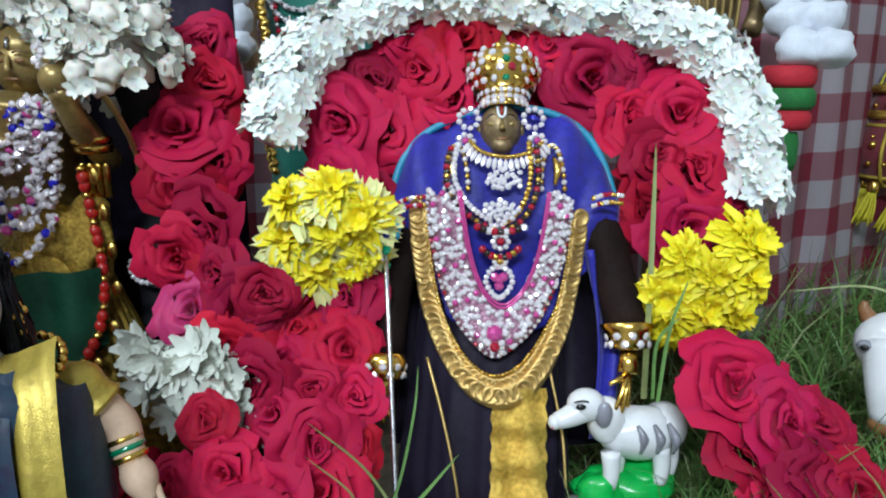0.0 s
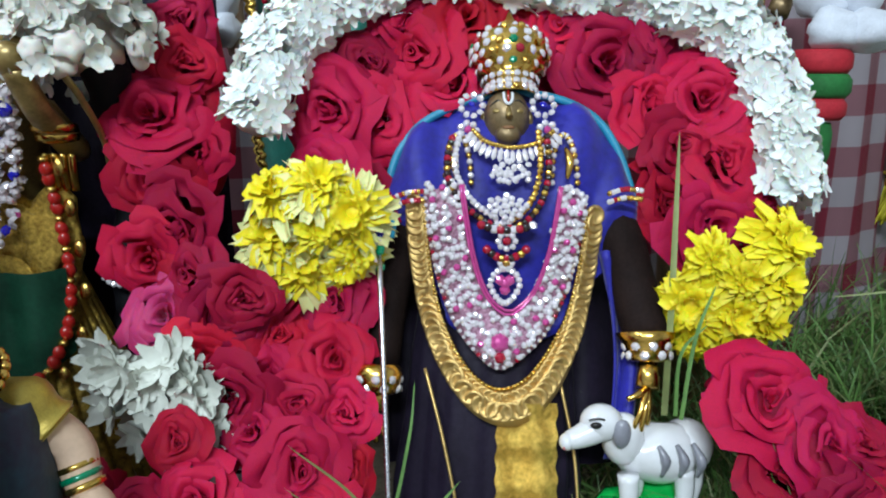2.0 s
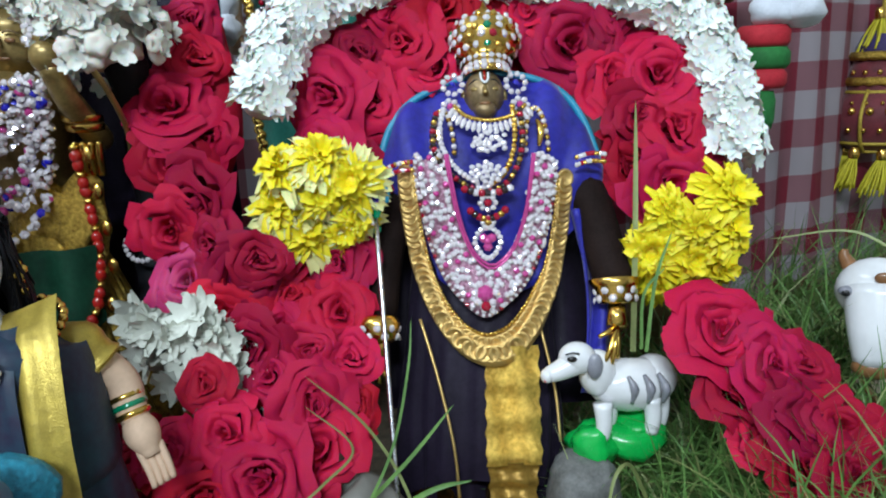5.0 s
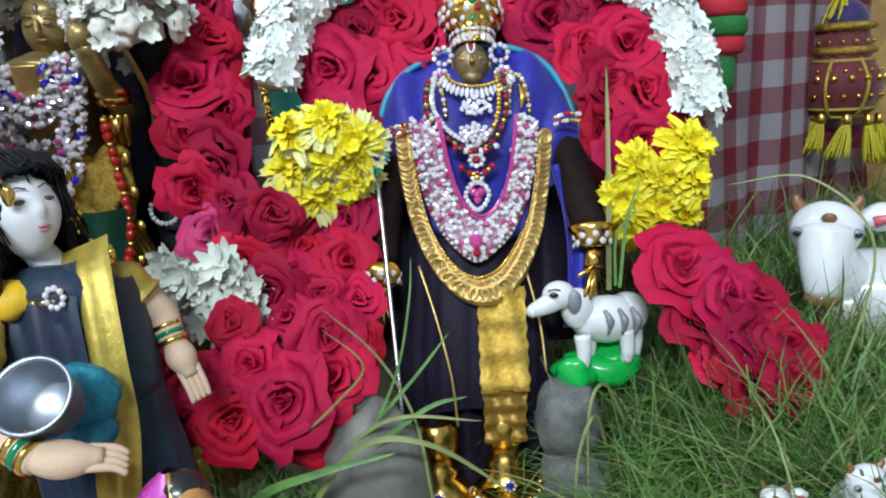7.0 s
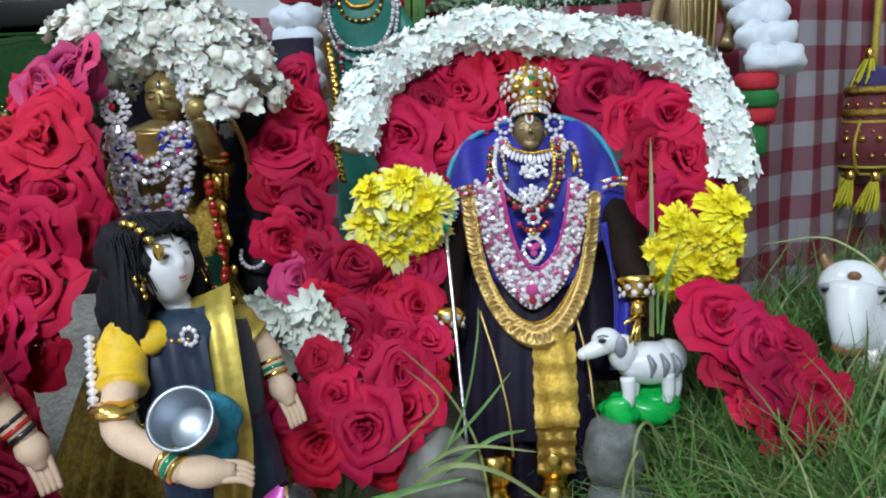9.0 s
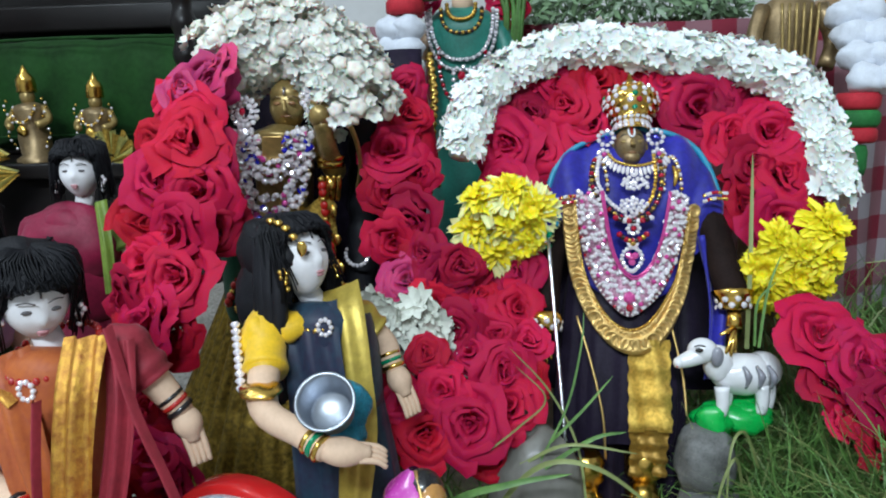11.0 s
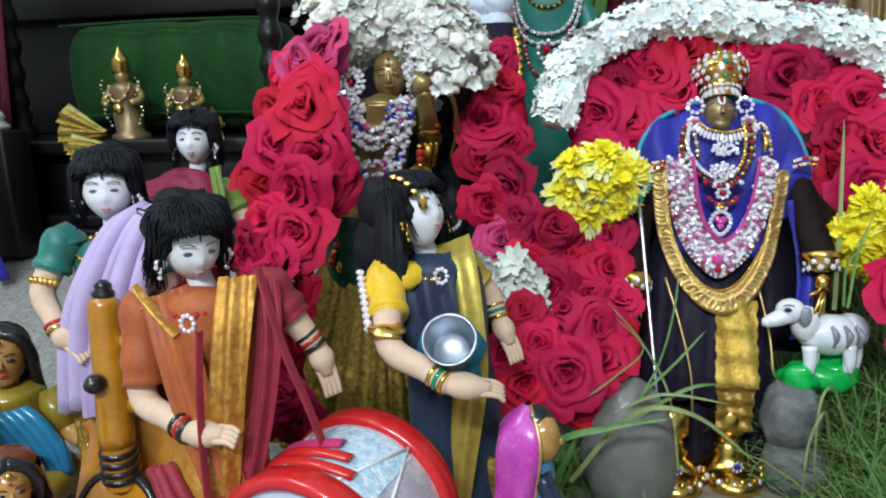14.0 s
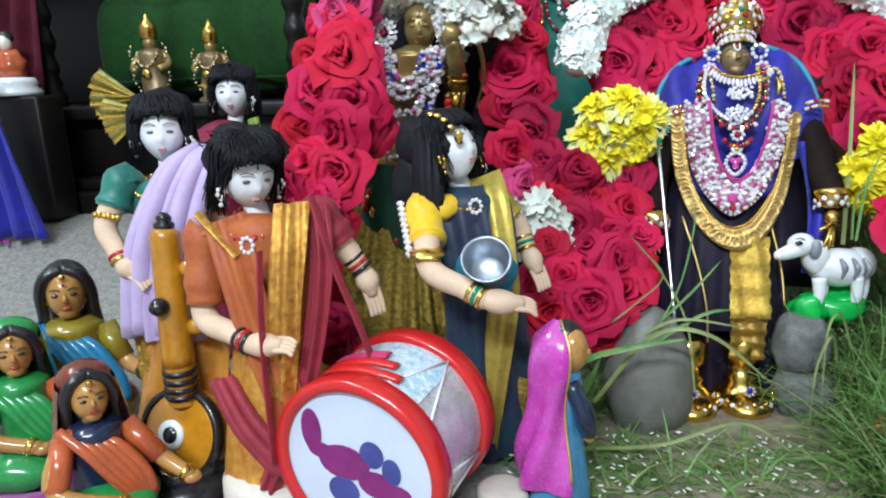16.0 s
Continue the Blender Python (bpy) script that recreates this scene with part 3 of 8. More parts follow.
# rose strand on the shrine's near side, from the yellow bloom down to the stone
strand = holder("rose_garland", (-0.09, 0.42, 0.14), "bright red rose garland curling down onto the grass", "garland")
STR = [(-0.088, 0.475, 0.222), (-0.089, 0.450, 0.19), (-0.087, 0.415, 0.150), (-0.100, 0.385, 0.118), (-0.135, 0.365, 0.095), (-0.185, 0.37, 0.090)]
s = Shape()
s.tube([set_back(p, 1.045) + Vector((0, 0.022, -0.008)) for p in STR], 0.018, ROSE_DEEP, 8, smooth=5)
part("string", s, strand)
for p, size, k in (((-0.108, 0.462, 0.213), .020, "red"), ((-0.070, 0.460, 0.205), .026, "red"), ((-0.106, 0.447, 0.190), .019, "red"), ((-0.072, 0.437, 0.178), .024, "red"), ((-0.110, 0.428, 0.170), .020, "crimson"),
                   ((-0.088, 0.415, 0.160), .020, "red"), ((-0.060, 0.415, 0.152), .021, "crimson"), ((-0.112, 0.40, 0.145), .022, "red"), ((-0.083, 0.385, 0.137), .029, "red"), ((-0.058, 0.395, 0.125), .020, "deep"),
                   ((-0.075, 0.370, 0.108), .026, "red"), ((-0.112, 0.352, 0.100), .033, "red"), ((-0.150, 0.352, 0.088), .027, "red"), ((-0.135, 0.370, 0.125), .024, "crimson"), ((-0.170, 0.365, 0.115), .024, "crimson"),
                   ((-0.190, 0.36, 0.088), .024, "deep"), ((-0.205, 0.38, 0.118), .02, "deep"), ((-0.10, 0.358, 0.075), .024, "deep"), ((-0.15, 0.385, 0.152), .018, "deep")):
    rose_on(strand, set_back(p, 1.045), (rng.uniform(-.3, .3), -0.85, 0.42 + rng.uniform(-.2, .25)), size * 1.12, k, depth=0.85)

# rose bunch at the far end of the garland, over the grass
bunch = holder("rose_garland", (0.225, 0.42, 0.12), "red rose garland end resting on the grass", "garland")
s = Shape()
s.tube([(0.190, 0.468, 0.165), (0.222, 0.430, 0.128), (0.250, 0.388, 0.095), (0.262, 0.372, 0.078)], lambda v: 0.022 - 0.005 * v, ROSE_DEEP, 9, smooth=5)
part("string", s, bunch)
for p, size, k in (((0.200, 0.440, 0.155), .034, "crimson"), ((0.228, 0.418, 0.135), .032, "crimson"), ((0.205, 0.418, 0.115), .026, "deep"), ((0.240, 0.392, 0.108), .030, "deep"), ((0.262, 0.385, 0.108), .022, "deep"),
                   ((0.258, 0.365, 0.085), .024, "deep"), ((0.235, 0.375, 0.082), .026, "deep"), ((0.250, 0.42, 0.135), .022, "deep"), ((0.218, 0.40, 0.092), .022, "crimson"), ((0.272, 0.385, 0.086), .018, "deep")):
    rose_on(bunch, p, (rng.uniform(-.2, .4), -0.75, 0.6 + rng.uniform(-.15, .15)), size * 1.14, k, depth=0.8)

# yellow blooms on both flanks
for label, meshes, at, offsets in (
        ("pale-rimmed yellow chrysanthemum cluster tied to the garland", CHR_L, (-0.081, 0.478, 0.252), ((-0.025, 0.022), (0.004, 0.028), (0.026, 0.014), (-0.029, -0.006), (0.0, 0.002), (0.024, -0.012), (-0.015, -0.026), (0.014, -0.028))),
        ("bright yellow chrysanthemum cluster tied to the garland", CHR_R, (0.190, 0.478, 0.208), ((-0.022, 0.030), (0.025, 0.036), (0.0, 0.014), (0.028, 0.008), (-0.026, 0.0), (0.004, -0.014), (0.027, -0.020), (-0.016, -0.030), (0.006, -0.036)))):
    c = holder("chrysanthemum_cluster", at, label, "flowers", "yellow flower clusters")
    for dx, dz in offsets:
        dx, dz = dx + rng.uniform(-.003, .003), dz + rng.uniform(-.003, .003)
        n = (dx * 5 + rng.uniform(-.4, .4), -0.85, 0.3 + dz * 5 + rng.uniform(-.4, .4))
        part("chrysanthemum", meshes[rng.randrange(3)], c, m=facing(Vector(at) + Vector((dx, -0.30 * dz + 6 * (dx * dx + dz * dz), dz)), n, rng.random() * 6, 0.0205 * rng.uniform(0.85, 1.25)))

# tuberose crown behind the bronze flute player
bun = holder("tuberose_garland", (-0.285, 0.51, 0.42), "thick cream tuberose garland above the bronze idol", "garland")
BUN = [(-0.368, 0.512, 0.412), (-0.342, 0.522, 0.428), (-0.304, 0.528, 0.432), (-0.266, 0.524, 0.418), (-0.242, 0.516, 0.390), (-0.232, 0.508, 0.356)]
s = Shape()
s.tube(BUN, lambda v: 0.036 - 0.012 * abs(2 * v - 1), TUBEROSE, 12, smooth=5)
part("string", s, bun)
rope_of(bun, BUN, 295, 0.043, BUDS, 0.0084, "bud")
rope_of(bun, BUN, 520, 0.041, BUDS, 0.0080, "bud_mass", joined=True, low=-0.5)

# rose garland round the bronze flute player
for label, rows in (("red rose garland hanging beside the bronze idol", (
        ((-0.352, 0.455, 0.402), .024, "pink"), ((-0.375, 0.44, 0.385), .024, "pink"), ((-0.356, 0.452, 0.392), .022, "pink"), ((-0.392, 0.44, 0.368), .024, "crimson"), ((-0.366, 0.428, 0.362), .026, "crimson"),
        ((-0.362, 0.405, 0.338), .032, "red"), ((-0.395, 0.42, 0.335), .028, "deep"), ((-0.350, 0.42, 0.320), .026, "deep"), ((-0.385, 0.405, 0.302), .030, "crimson"), ((-0.350, 0.398, 0.297), .030, "red"),
        ((-0.400, 0.395, 0.270), .028, "deep"), ((-0.365, 0.382, 0.262), .030, "red"), ((-0.338, 0.395, 0.262), .024, "deep"), ((-0.395, 0.375, 0.235), .027, "crimson"), ((-0.360, 0.365, 0.225), .030, "red"),
        ((-0.400, 0.365, 0.205), .026, "deep"), ((-0.365, 0.348, 0.190), .030, "crimson"), ((-0.345, 0.36, 0.175), .026, "deep"), ((-0.372, 0.33, 0.155), .026, "red"), ((-0.350, 0.315, 0.130), .026, "deep"), ((-0.375, 0.30, 0.115), .028, "red"), ((-0.34, 0.29, 0.095), .026, "crimson"), ((-0.36, 0.275, 0.075), .024, "deep"), ((-0.32, 0.29, 0.075), .024, "deep"))),
                    ("dark red rose garland between the two idols", (
        ((-0.180, 0.520, 0.385), .022, "red"), ((-0.176, 0.505, 0.358), .022, "red"), ((-0.192, 0.49, 0.325), .034, "crimson"), ((-0.165, 0.495, 0.30), .026, "red"), ((-0.195, 0.485, 0.285), .028, "deep"),
        ((-0.172, 0.475, 0.255), .030, "deep"), ((-0.195, 0.478, 0.235), .026, "red"), ((-0.160, 0.470, 0.222), .024, "deep"), ((-0.182, 0.472, 0.197), .024, "pink"), ((-0.140, 0.462, 0.20), .026, "deep"), ((-0.148, 0.45, 0.172), .026, "red"), ((-0.125, 0.455, 0.215), .02, "deep"), ((-0.128, 0.44, 0.155), .024, "deep")))):
    mid = rows[4][0][0] > -0.3
    rows = [(set_back(p, 1 + 0.07 * smooth_step(0.20, 0.30, p[2]) if mid else 1.01) - Vector((0 if mid else 0.022 * smooth_step(0.25, 0.17, p[2]), 0, 0)), size, k) for p, size, k in rows]
    g = holder("rose_garland", rows[4][0], label, "garland")
    s = Shape()
    s.tube([r[0] + Vector((0, 0.022, 0)) for r in rows[::3]], 0.018, ROSE_DEEP, 8, smooth=4)
    part("string", s, g)
    for p, size, k in rows:
        rose_on(g, p, (rng.uniform(-.5, .4), -0.85, 0.25 + rng.uniform(-.3, .3)), size * 1.2, k, depth=0.85)

wh = holder("white_flower_cluster", (-0.178, 0.46, 0.148), "loose white flower cluster tucked among the roses", "flowers")
for i in range(64):
    p = Vector((-0.170 + rng.uniform(-.034, .034), 0.438 + rng.uniform(-.012, .008), 0.154 + rng.uniform(-.032, .032)))
    p.x += (0.152 - p.z) * 0.55
    part("floret", WHITES[i % 3], wh, m=facing(p, (rng.uniform(-.7, .7), -0.8, rng.uniform(-.3, .7)), rng.random() * 6, rng.uniform(.013, .018)))

# ---- the dark idol in its shrine; it leans back against the garlands ----


def sp(x, v, d=0.0):
    """A place on the leaning idol: x across, v up its axis from the feet, d towards the front."""
    back = 0.027 * smooth_step(0.35, 0.25, v) + 0.020 * smooth_step(0.12, 0.03, v)
    return Vector((x, 0.372 + 0.382 * v + back - 0.924 * d, -0.042 + 0.923 * v + 0.382 * d))


AXIS = Vector((0, 0.382, 0.923))
FRONT = Vector((0, -0.924, 0.382))
LEAN_M = Matrix(((1, 0, 0, 0), (0, -0.924 * -1, 0.382, 0), (0, -0.382, 0.923, 0), (0, 0, 0, 1)))


def at_idol(x, v, d=0.0):
    return Matrix.Translation(sp(x, v, d)) @ LEAN_M


def idol():
    s = Shape()
    # head with brow, nose, chin and closed eyes
    s.ball(sp(0.044, 0.397, -0.012), (0.0165, 0.017, 0.021), DARKBRONZE, 18, 14)
    s.ball(sp(0.044, 0.383, -0.002), (0.009, 0.007, 0.007), DARKBRONZE, 10, 8)
    s.tube([sp(0.044, 0.402, 0.003), sp(0.044, 0.395, 0.007), sp(0.044, 0.3925, 0.0085)], lambda v: 0.0017 + 0.0012 * v, BRONZE, 6)
    for sx in (-1, 1):
        s.ball(sp(0.044 + sx * 0.0068, 0.3985, 0.0015), (0.0045, 0.003, 0.0022), BRONZE, 8, 6)
        s.tube([sp(0.044 + sx * 0.003, 0.404, 0.004), sp(0.044 + sx * 0.0075, 0.4055, 0.0025), sp(0.044 + sx * 0.012, 0.4025, -0.001)], 0.0008, INK, 5)
        s.ball(sp(0.044 + sx * 0.016, 0.396, -0.012), (0.003, 0.004, 0.007), BRONZE, 8, 6)
    s.ball(sp(0.044, 0.3865, 0.0035), (0.0045, 0.0022, 0.0014), BROWNGL, 8, 5)
    s.tube([sp(0.041, 0.411, 0.0035), sp(0.0415, 0.405, 0.0055), sp(0.044, 0.402, 0.0065), sp(0.0465, 0.405, 0.0055), sp(0.047, 0.411, 0.0035)], 0.0011, CERAMIC, 5)
    s.tube([sp(0.044, 0.412, 0.004), sp(0.044, 0.404, 0.0065)], 0.0011, REDBEAD, 5, smooth=1)
    s.tube([sp(0.044, 0.385, -0.014), sp(0.044, 0.36, -0.02)], 0.011, DARKBRONZE, 12, smooth=1)
    # chest under the cloth
    s.ball(sp(0.042, 0.31, -0.040), (0.046, 0.022, 0.062), BLUEVEL, 20, 14)
    # hands
    for wrist, palm, tips in ((sp(0.136, 0.222, 0.014), sp(0.133, 0.203, 0.02), [sp(0.118, 0.196, 0.026), sp(0.122, 0.178, 0.024), sp(0.127, 0.176, 0.022), sp(0.132, 0.180, 0.020)]),
                              (sp(-0.043, 0.207, 0.008), sp(-0.045, 0.188, 0.012), [sp(-0.052, 0.178, 0.016), sp(-0.048, 0.170, 0.016), sp(-0.043, 0.168, 0.016), sp(-0.038, 0.172, 0.016)])):
        s.tube([wrist, palm], lambda v: 0.006 + 0.002 * v, GOLD, 9, smooth=1)
        for t in tips:
            s.tube([palm, palm.lerp(t, 0.5) + FRONT * 0.003, t], lambda v: 0.0026 - 0.0009 * v, GOLD, 6)
    # ankles and bell-footed golden sandals
    for x in (-0.006, 0.052):
        s.lathe([(0.010, 0.075), (0.0125, 0.07), (0.0125, 0.05), (0.009, 0.046), (0.0085, 0.036), (0.012, 0.032), (0.010, 0.026), (0.017, 0.017), (0.020, 0.009), (0.024, 0.004), (0.025, 0.0), (0.0, 0.0)], GOLD, 18,
                Matrix.Translation((x, 0.432 + (x + 0.006) * 0.2, -0.044)) @ Matrix.Rotation(-0.12, 4, "X") @ Matrix.Diagonal((1.5, 1.5, 1.0, 1)))
        s.ball((x, 0.406 + (x + 0.006) * 0.2, -0.035), (0.027, 0.026, 0.012), GOLD, 12, 8)
    for x in (-0.006, 0.052):
        for k in range(14):
            a = math.pi * (1.0 + k / 13)
            s.ball((x + 0.029 * math.cos(a), 0.418 + (x + 0.006) * 0.2 + 0.030 * math.sin(a), -0.030 + 0.004 * (k % 2)), (0.0034, 0.0034, 0.0034), GOLD if k % 2 else DIAM, 6, 4)
        s.ball((x, 0.396 + (x + 0.006) * 0.2, -0.014), (0.0032, 0.002, 0.0032), SAPPH, 8, 6)
        for k in range(8):
            a = 2 * math.pi * k / 8
            s.ball((x + 0.0048 * math.cos(a), 0.396 + (x + 0.006) * 0.2, -0.014 + 0.0048 * math.sin(a)), 0.0015, DIAM, 6, 4)
    return thing("idol", s, "dark bronze standing idol with gilded hands and feet", "statue")


idol()


def robe():
    r = holder("robe", sp(0.03, 0.07), "black navy silk robe draped over the idol", "robe")
    s = Shape()
    rows = [(0.045, 0.060, 0.030), (0.07, 0.062, 0.032), (0.12, 0.064, 0.034), (0.17, 0.060, 0.034), (0.22, 0.058, 0.032), (0.25, 0.056, 0.030), (0.28, 0.050, 0.026), (0.295, 0.040, 0.018)]

    def skirt(u, v):
        i = min(len(rows) - 2, int(v * (len(rows) - 1)))
        f = v * (len(rows) - 1) - i
        a, b = rows[i], rows[i + 1]
        vv, hw, hd = [a[k] + (b[k] - a[k]) * f for k in range(3)]
        ang = u * 2 * math.pi
        fold = 1 + (0.07 * math.sin(9 * ang + 2.5 * math.sin(ang) + v * 2) + 0.035 * math.sin(23 * ang)) * max(0, 1 - v * 1.3)
        cx = 0.026 + 0.016 * v
        return sp(cx + hw * fold * math.cos(ang), vv + 0.045 * (1 - v) * (0.5 + 0.5 * math.sin(ang)) , -0.034 + hd * fold * math.sin(ang))
    s.grid(skirt, 96, 32, NAVY, True)
    part("skirt", s, r)
    for name, pts, rad in (("sleeve", [sp(0.108, 0.330, -0.030), sp(0.121, 0.315, -0.018), sp(0.130, 0.28, -0.006), sp(0.137, 0.235, 0.010)], lambda v: 0.019 - 0.004 * v),
                           ("sleeve", [sp(-0.012, 0.330, -0.030), sp(-0.026, 0.315, -0.020), sp(-0.036, 0.27, -0.010), sp(-0.041, 0.215, 0.002)], lambda v: 0.017 - 0.006 * v)):
        s = Shape()
        s.tube(pts, rad, BROWNBLK, 14, smooth=6)
        part(name, s, r, "dark brown black sleeve")
    for name, low, high, wide, material, label in (("sash", 0.104, 0.192, 0.041, SASH, "gold brocade sash panel"), ("sash_end", 0.056, 0.106, 0.037, SASH_END, "plain bronze gold sash end")):
        s = Shape()

        def sash(u, v):
            vv = low + (high - low) * v
            x = 0.0525 + 0.03 * (vv - 0.056) + (u - 0.5) * (wide - 0.05 * max(0, 0.10 - vv) + 0.0015 * math.sin(vv * 450))
            return sp(x, vv, 0.006 + 0.003 * math.sin(u * 9 + v * 3) + 0.002 * math.sin(v * 20) - (0.002 if low < 0.1 else 0))
        s.grid(sash, 14, 40, material)
        part(name, s, r, label)
    for pts in ([sp(-0.012, 0.215, 0.004), sp(0.000, 0.17, 0.007), sp(0.010, 0.12, 0.006), sp(0.013, 0.075, 0.004)], [sp(0.080, 0.205, 0.0), sp(0.088, 0.16, 0.0), sp(0.090, 0.12, 0.0)]):
        s = Shape()
        s.tube(pts, 0.0012, GOLDSAT, 6, smooth=6)
        part("gold_trim", s, r, "thin gold thread trim")


robe()
s = Shape()
s.grid(lambda u, v: Vector((-0.032 + 0.125 * u, 0.470 + 0.006 * math.sin(u * 26) - 0.02 * (1 - v), -0.044 + 0.115 * v)), 40, 8, NAVY)
thing("dark_cloth", s, "black navy cloth hanging behind the gilded feet", "cloth").modifiers.new("thick", "SOLIDIFY").thickness = 0.0015


def cape():
    c = holder("cape", sp(0.05, 0.40, -0.03), "royal blue velvet cape behind the idol", "cape")
    out = along([(-0.040, 0.318, 0), (-0.039, 0.346, 0), (-0.035, 0.367, 0), (-0.025, 0.386, 0), (-0.008, 0.401, 0), (0.020, 0.413, 0), (0.047, 0.418, 0), (0.079, 0.415, 0), (0.106, 0.402, 0), (0.122, 0.380, 0), (0.132, 0.350, 0), (0.138, 0.318, 0)], 61)

    def fan(u, v):
        o = out[round(u * 60)]
        w = smooth_step(0.0, 1.0, v)
        x, vv = o.x + (0.045 + (o.x - 0.047) * 0.50 - o.x) * w, o.y + (0.225 + 0.03 * abs(2 * u - 1) - o.y) * v
        edge = abs(2 * u - 1)
        return sp(x, vv, -0.003 - 0.010 * edge ** 2 * (1 - v) - 0.016 * (1 - v) ** 6 + 0.0035 * math.sin(u * 30 + v * 4) * (1 - v) + 0.003 * math.sin(u * 47 + 2) * (1 - v) ** 2)
    s = Shape()
    s.grid(fan, 60, 24, BLUEVEL)
    part("velvet", s, c).modifiers.new("thick", "SOLIDIFY").thickness = 0.0015
    s = Shape()
    s.tube([sp(p.x, p.y, -0.0165 - 0.009 * abs(2 * i / 30 - 1) ** 2) for i, p in enumerate(out[::2])], 0.0030, CYAN, 8, smooth=3)
    part("trim", s, c, "turquoise piping")
    s = Shape()
    s.grid(lambda u, v: sp(-0.040 + 0.178 * u, 0.345 - 0.20 * v, -0.052 - 0.006 * math.sin(u * 21)), 30, 10, NAVY)
    part("lining", s, c, "dark lining behind the arms").modifiers.new("thick", "SOLIDIFY").thickness = 0.0015
    s = Shape()
    s.grid(lambda u, v: sp(0.108 + 0.016 * u + 0.016 * v * (1 - v) * 2, 0.30 - 0.145 * v, -0.006 + 0.006 * math.sin(u * 7 + v * 4) + 0.008 * v), 8, 20, BLUEVEL)
    part("tail", s, c).modifiers.new("thick", "SOLIDIFY").thickness = 0.0015


cape()

# ---- jewels of the dark idol ----


def gem_mesh(material, flat=0.6):
    s = Shape()
    s.add([(0, 0, flat)] + [(0.6 * math.cos(a * math.pi / 3), 0.6 * math.sin(a * math.pi / 3), flat * 0.75) for a in range(6)] + [(math.cos((a + .5) * math.pi / 3), math.sin((a + .5) * math.pi / 3), 0) for a in range(6)],
          [(0, 1 + i, 1 + (i + 1) % 6) for i in range(6)] + [(1 + i, 7 + i, 1 + (i + 1) % 6) for i in range(6)] + [(1 + (i + 1) % 6, 7 + i, 7 + (i + 1) % 6) for i in range(6)] + [tuple(range(12, 6, -1))], material)
    return s.mesh("stone", False)


def bead_mesh(material):
    s = Shape()
    s.ball((0, 0, 0), 1, material, 8, 6)
    return s.mesh("bead")


def coin_mesh():
    s = Shape()
    s.lathe([(0.0, 0.14), (0.62, 0.14), (0.7, 0.24), (0.9, 0.24), (1.0, 0.1), (1.0, -0.1), (0.0, -0.1)], GOLDSAT, 14)
    return s.mesh("coin")


GEM = {k: gem_mesh(m) for k, m in (("white", DIAM), ("ruby", RUBY), ("pink", PINKST), ("green", EMERALD), ("blue", SAPPH), ("gold", GOLD))}
BEAD = {k: bead_mesh(m) for k, m in (("gold", GOLD), ("dark", BLACKST), ("red", REDBEAD), ("white", DIAM), ("ruby", RUBY), ("silver", SILVER))}
COIN = coin_mesh()


def stone(parent, p, size, kind="white", normal=FRONT, jig=0.5, mesh=None, name="stone"):
    n = Vector(normal) + Vector((rng.uniform(-jig, jig), rng.uniform(-jig, jig), rng.uniform(-jig, jig)))
    return part(name, mesh or GEM[kind], parent, m=facing(p, n, rng.random() * 6, size))


def u_curve(cx, hw, top, bottom, n, sharp=0.9):
    """Points (x, v) of a hanging loop."""
    out = []
    for i in range(n):
        a = math.pi * i / (n - 1)
        c = math.cos(a)
        out.append((cx - hw * math.copysign(abs(c) ** sharp, c), top - (top - bottom) * math.sin(a) ** 0.85))
    return out


def bulge(x, v):
    return 0.007 - ((x - 0.04) / 0.07) ** 2 * 0.012


def between_loops(inner, outer, n, f):
    """Points of a hanging loop at a share f of the way from the inner to the outer edge."""
    a, b = along([(x, v, 0) for x, v in inner], n), along([(x, v, 0) for x, v in outer], n)
    return [p.lerp(q, f) for p, q in zip(a, b)]


def loop_band(inner, outer, material, d):
    s = Shape()
    rows = [between_loops(inner, outer, 61, f / 4) for f in range(5)]
    s.grid(lambda u, w: (lambda q: sp(q.x, q.y, bulge(q.x, q.y) + d + 0.0012 * math.sin(math.pi * w)))(rows[round(w * 4)][round(u * 60)]), 60, 4, material)
    return s


# gold coin necklace
COIN_OUT = [(-0.023, 0.334), (-0.021, 0.300), (-0.016, 0.262), (-0.008, 0.232), (0.004, 0.206), (0.020, 0.186), (0.040, 0.177), (0.060, 0.182), (0.076, 0.198), (0.088, 0.220), (0.097, 0.248), (0.103, 0.285), (0.106, 0.326)]
COIN_IN = [(-0.013, 0.334), (-0.010, 0.300), (-0.004, 0.262), (0.003, 0.240), (0.012, 0.222), (0.024, 0.208), (0.038, 0.202), (0.053, 0.207), (0.065, 0.219), (0.076, 0.236), (0.086, 0.256), (0.093, 0.290), (0.096, 0.326)]
nk = holder("coin_necklace", sp(0.038, 0.17, 0.01), "gold coin necklace hanging in a deep loop", "necklace")
part("band", loop_band(COIN_IN, COIN_OUT, GOLDSAT, -0.001), nk, "flat gold band behind the coins").modifiers.new("thick", "SOLIDIFY").thickness = 0.0015
for row, n in ((0.62, 66), (0.28, 70)):
    for q in between_loops(COIN_IN, COIN_OUT, n, row):
        nrm = FRONT + Vector((0.5 * (q.x - 0.040) / 0.06, 0, -0.25))
        stone(nk, sp(q.x, q.y, bulge(q.x, q.y) + 0.0015 + 0.001 * (row < 0.5)), 0.0074 if row > 0.5 else 0.0046, normal=nrm, jig=0.16, mesh=COIN, name="coin")
for q in between_loops(COIN_IN, COIN_OUT, 96, 0.03):
    stone(nk, sp(q.x, q.y, bulge(q.x, q.y) + 0.003), 0.0018, mesh=BEAD["gold"], name="bead")

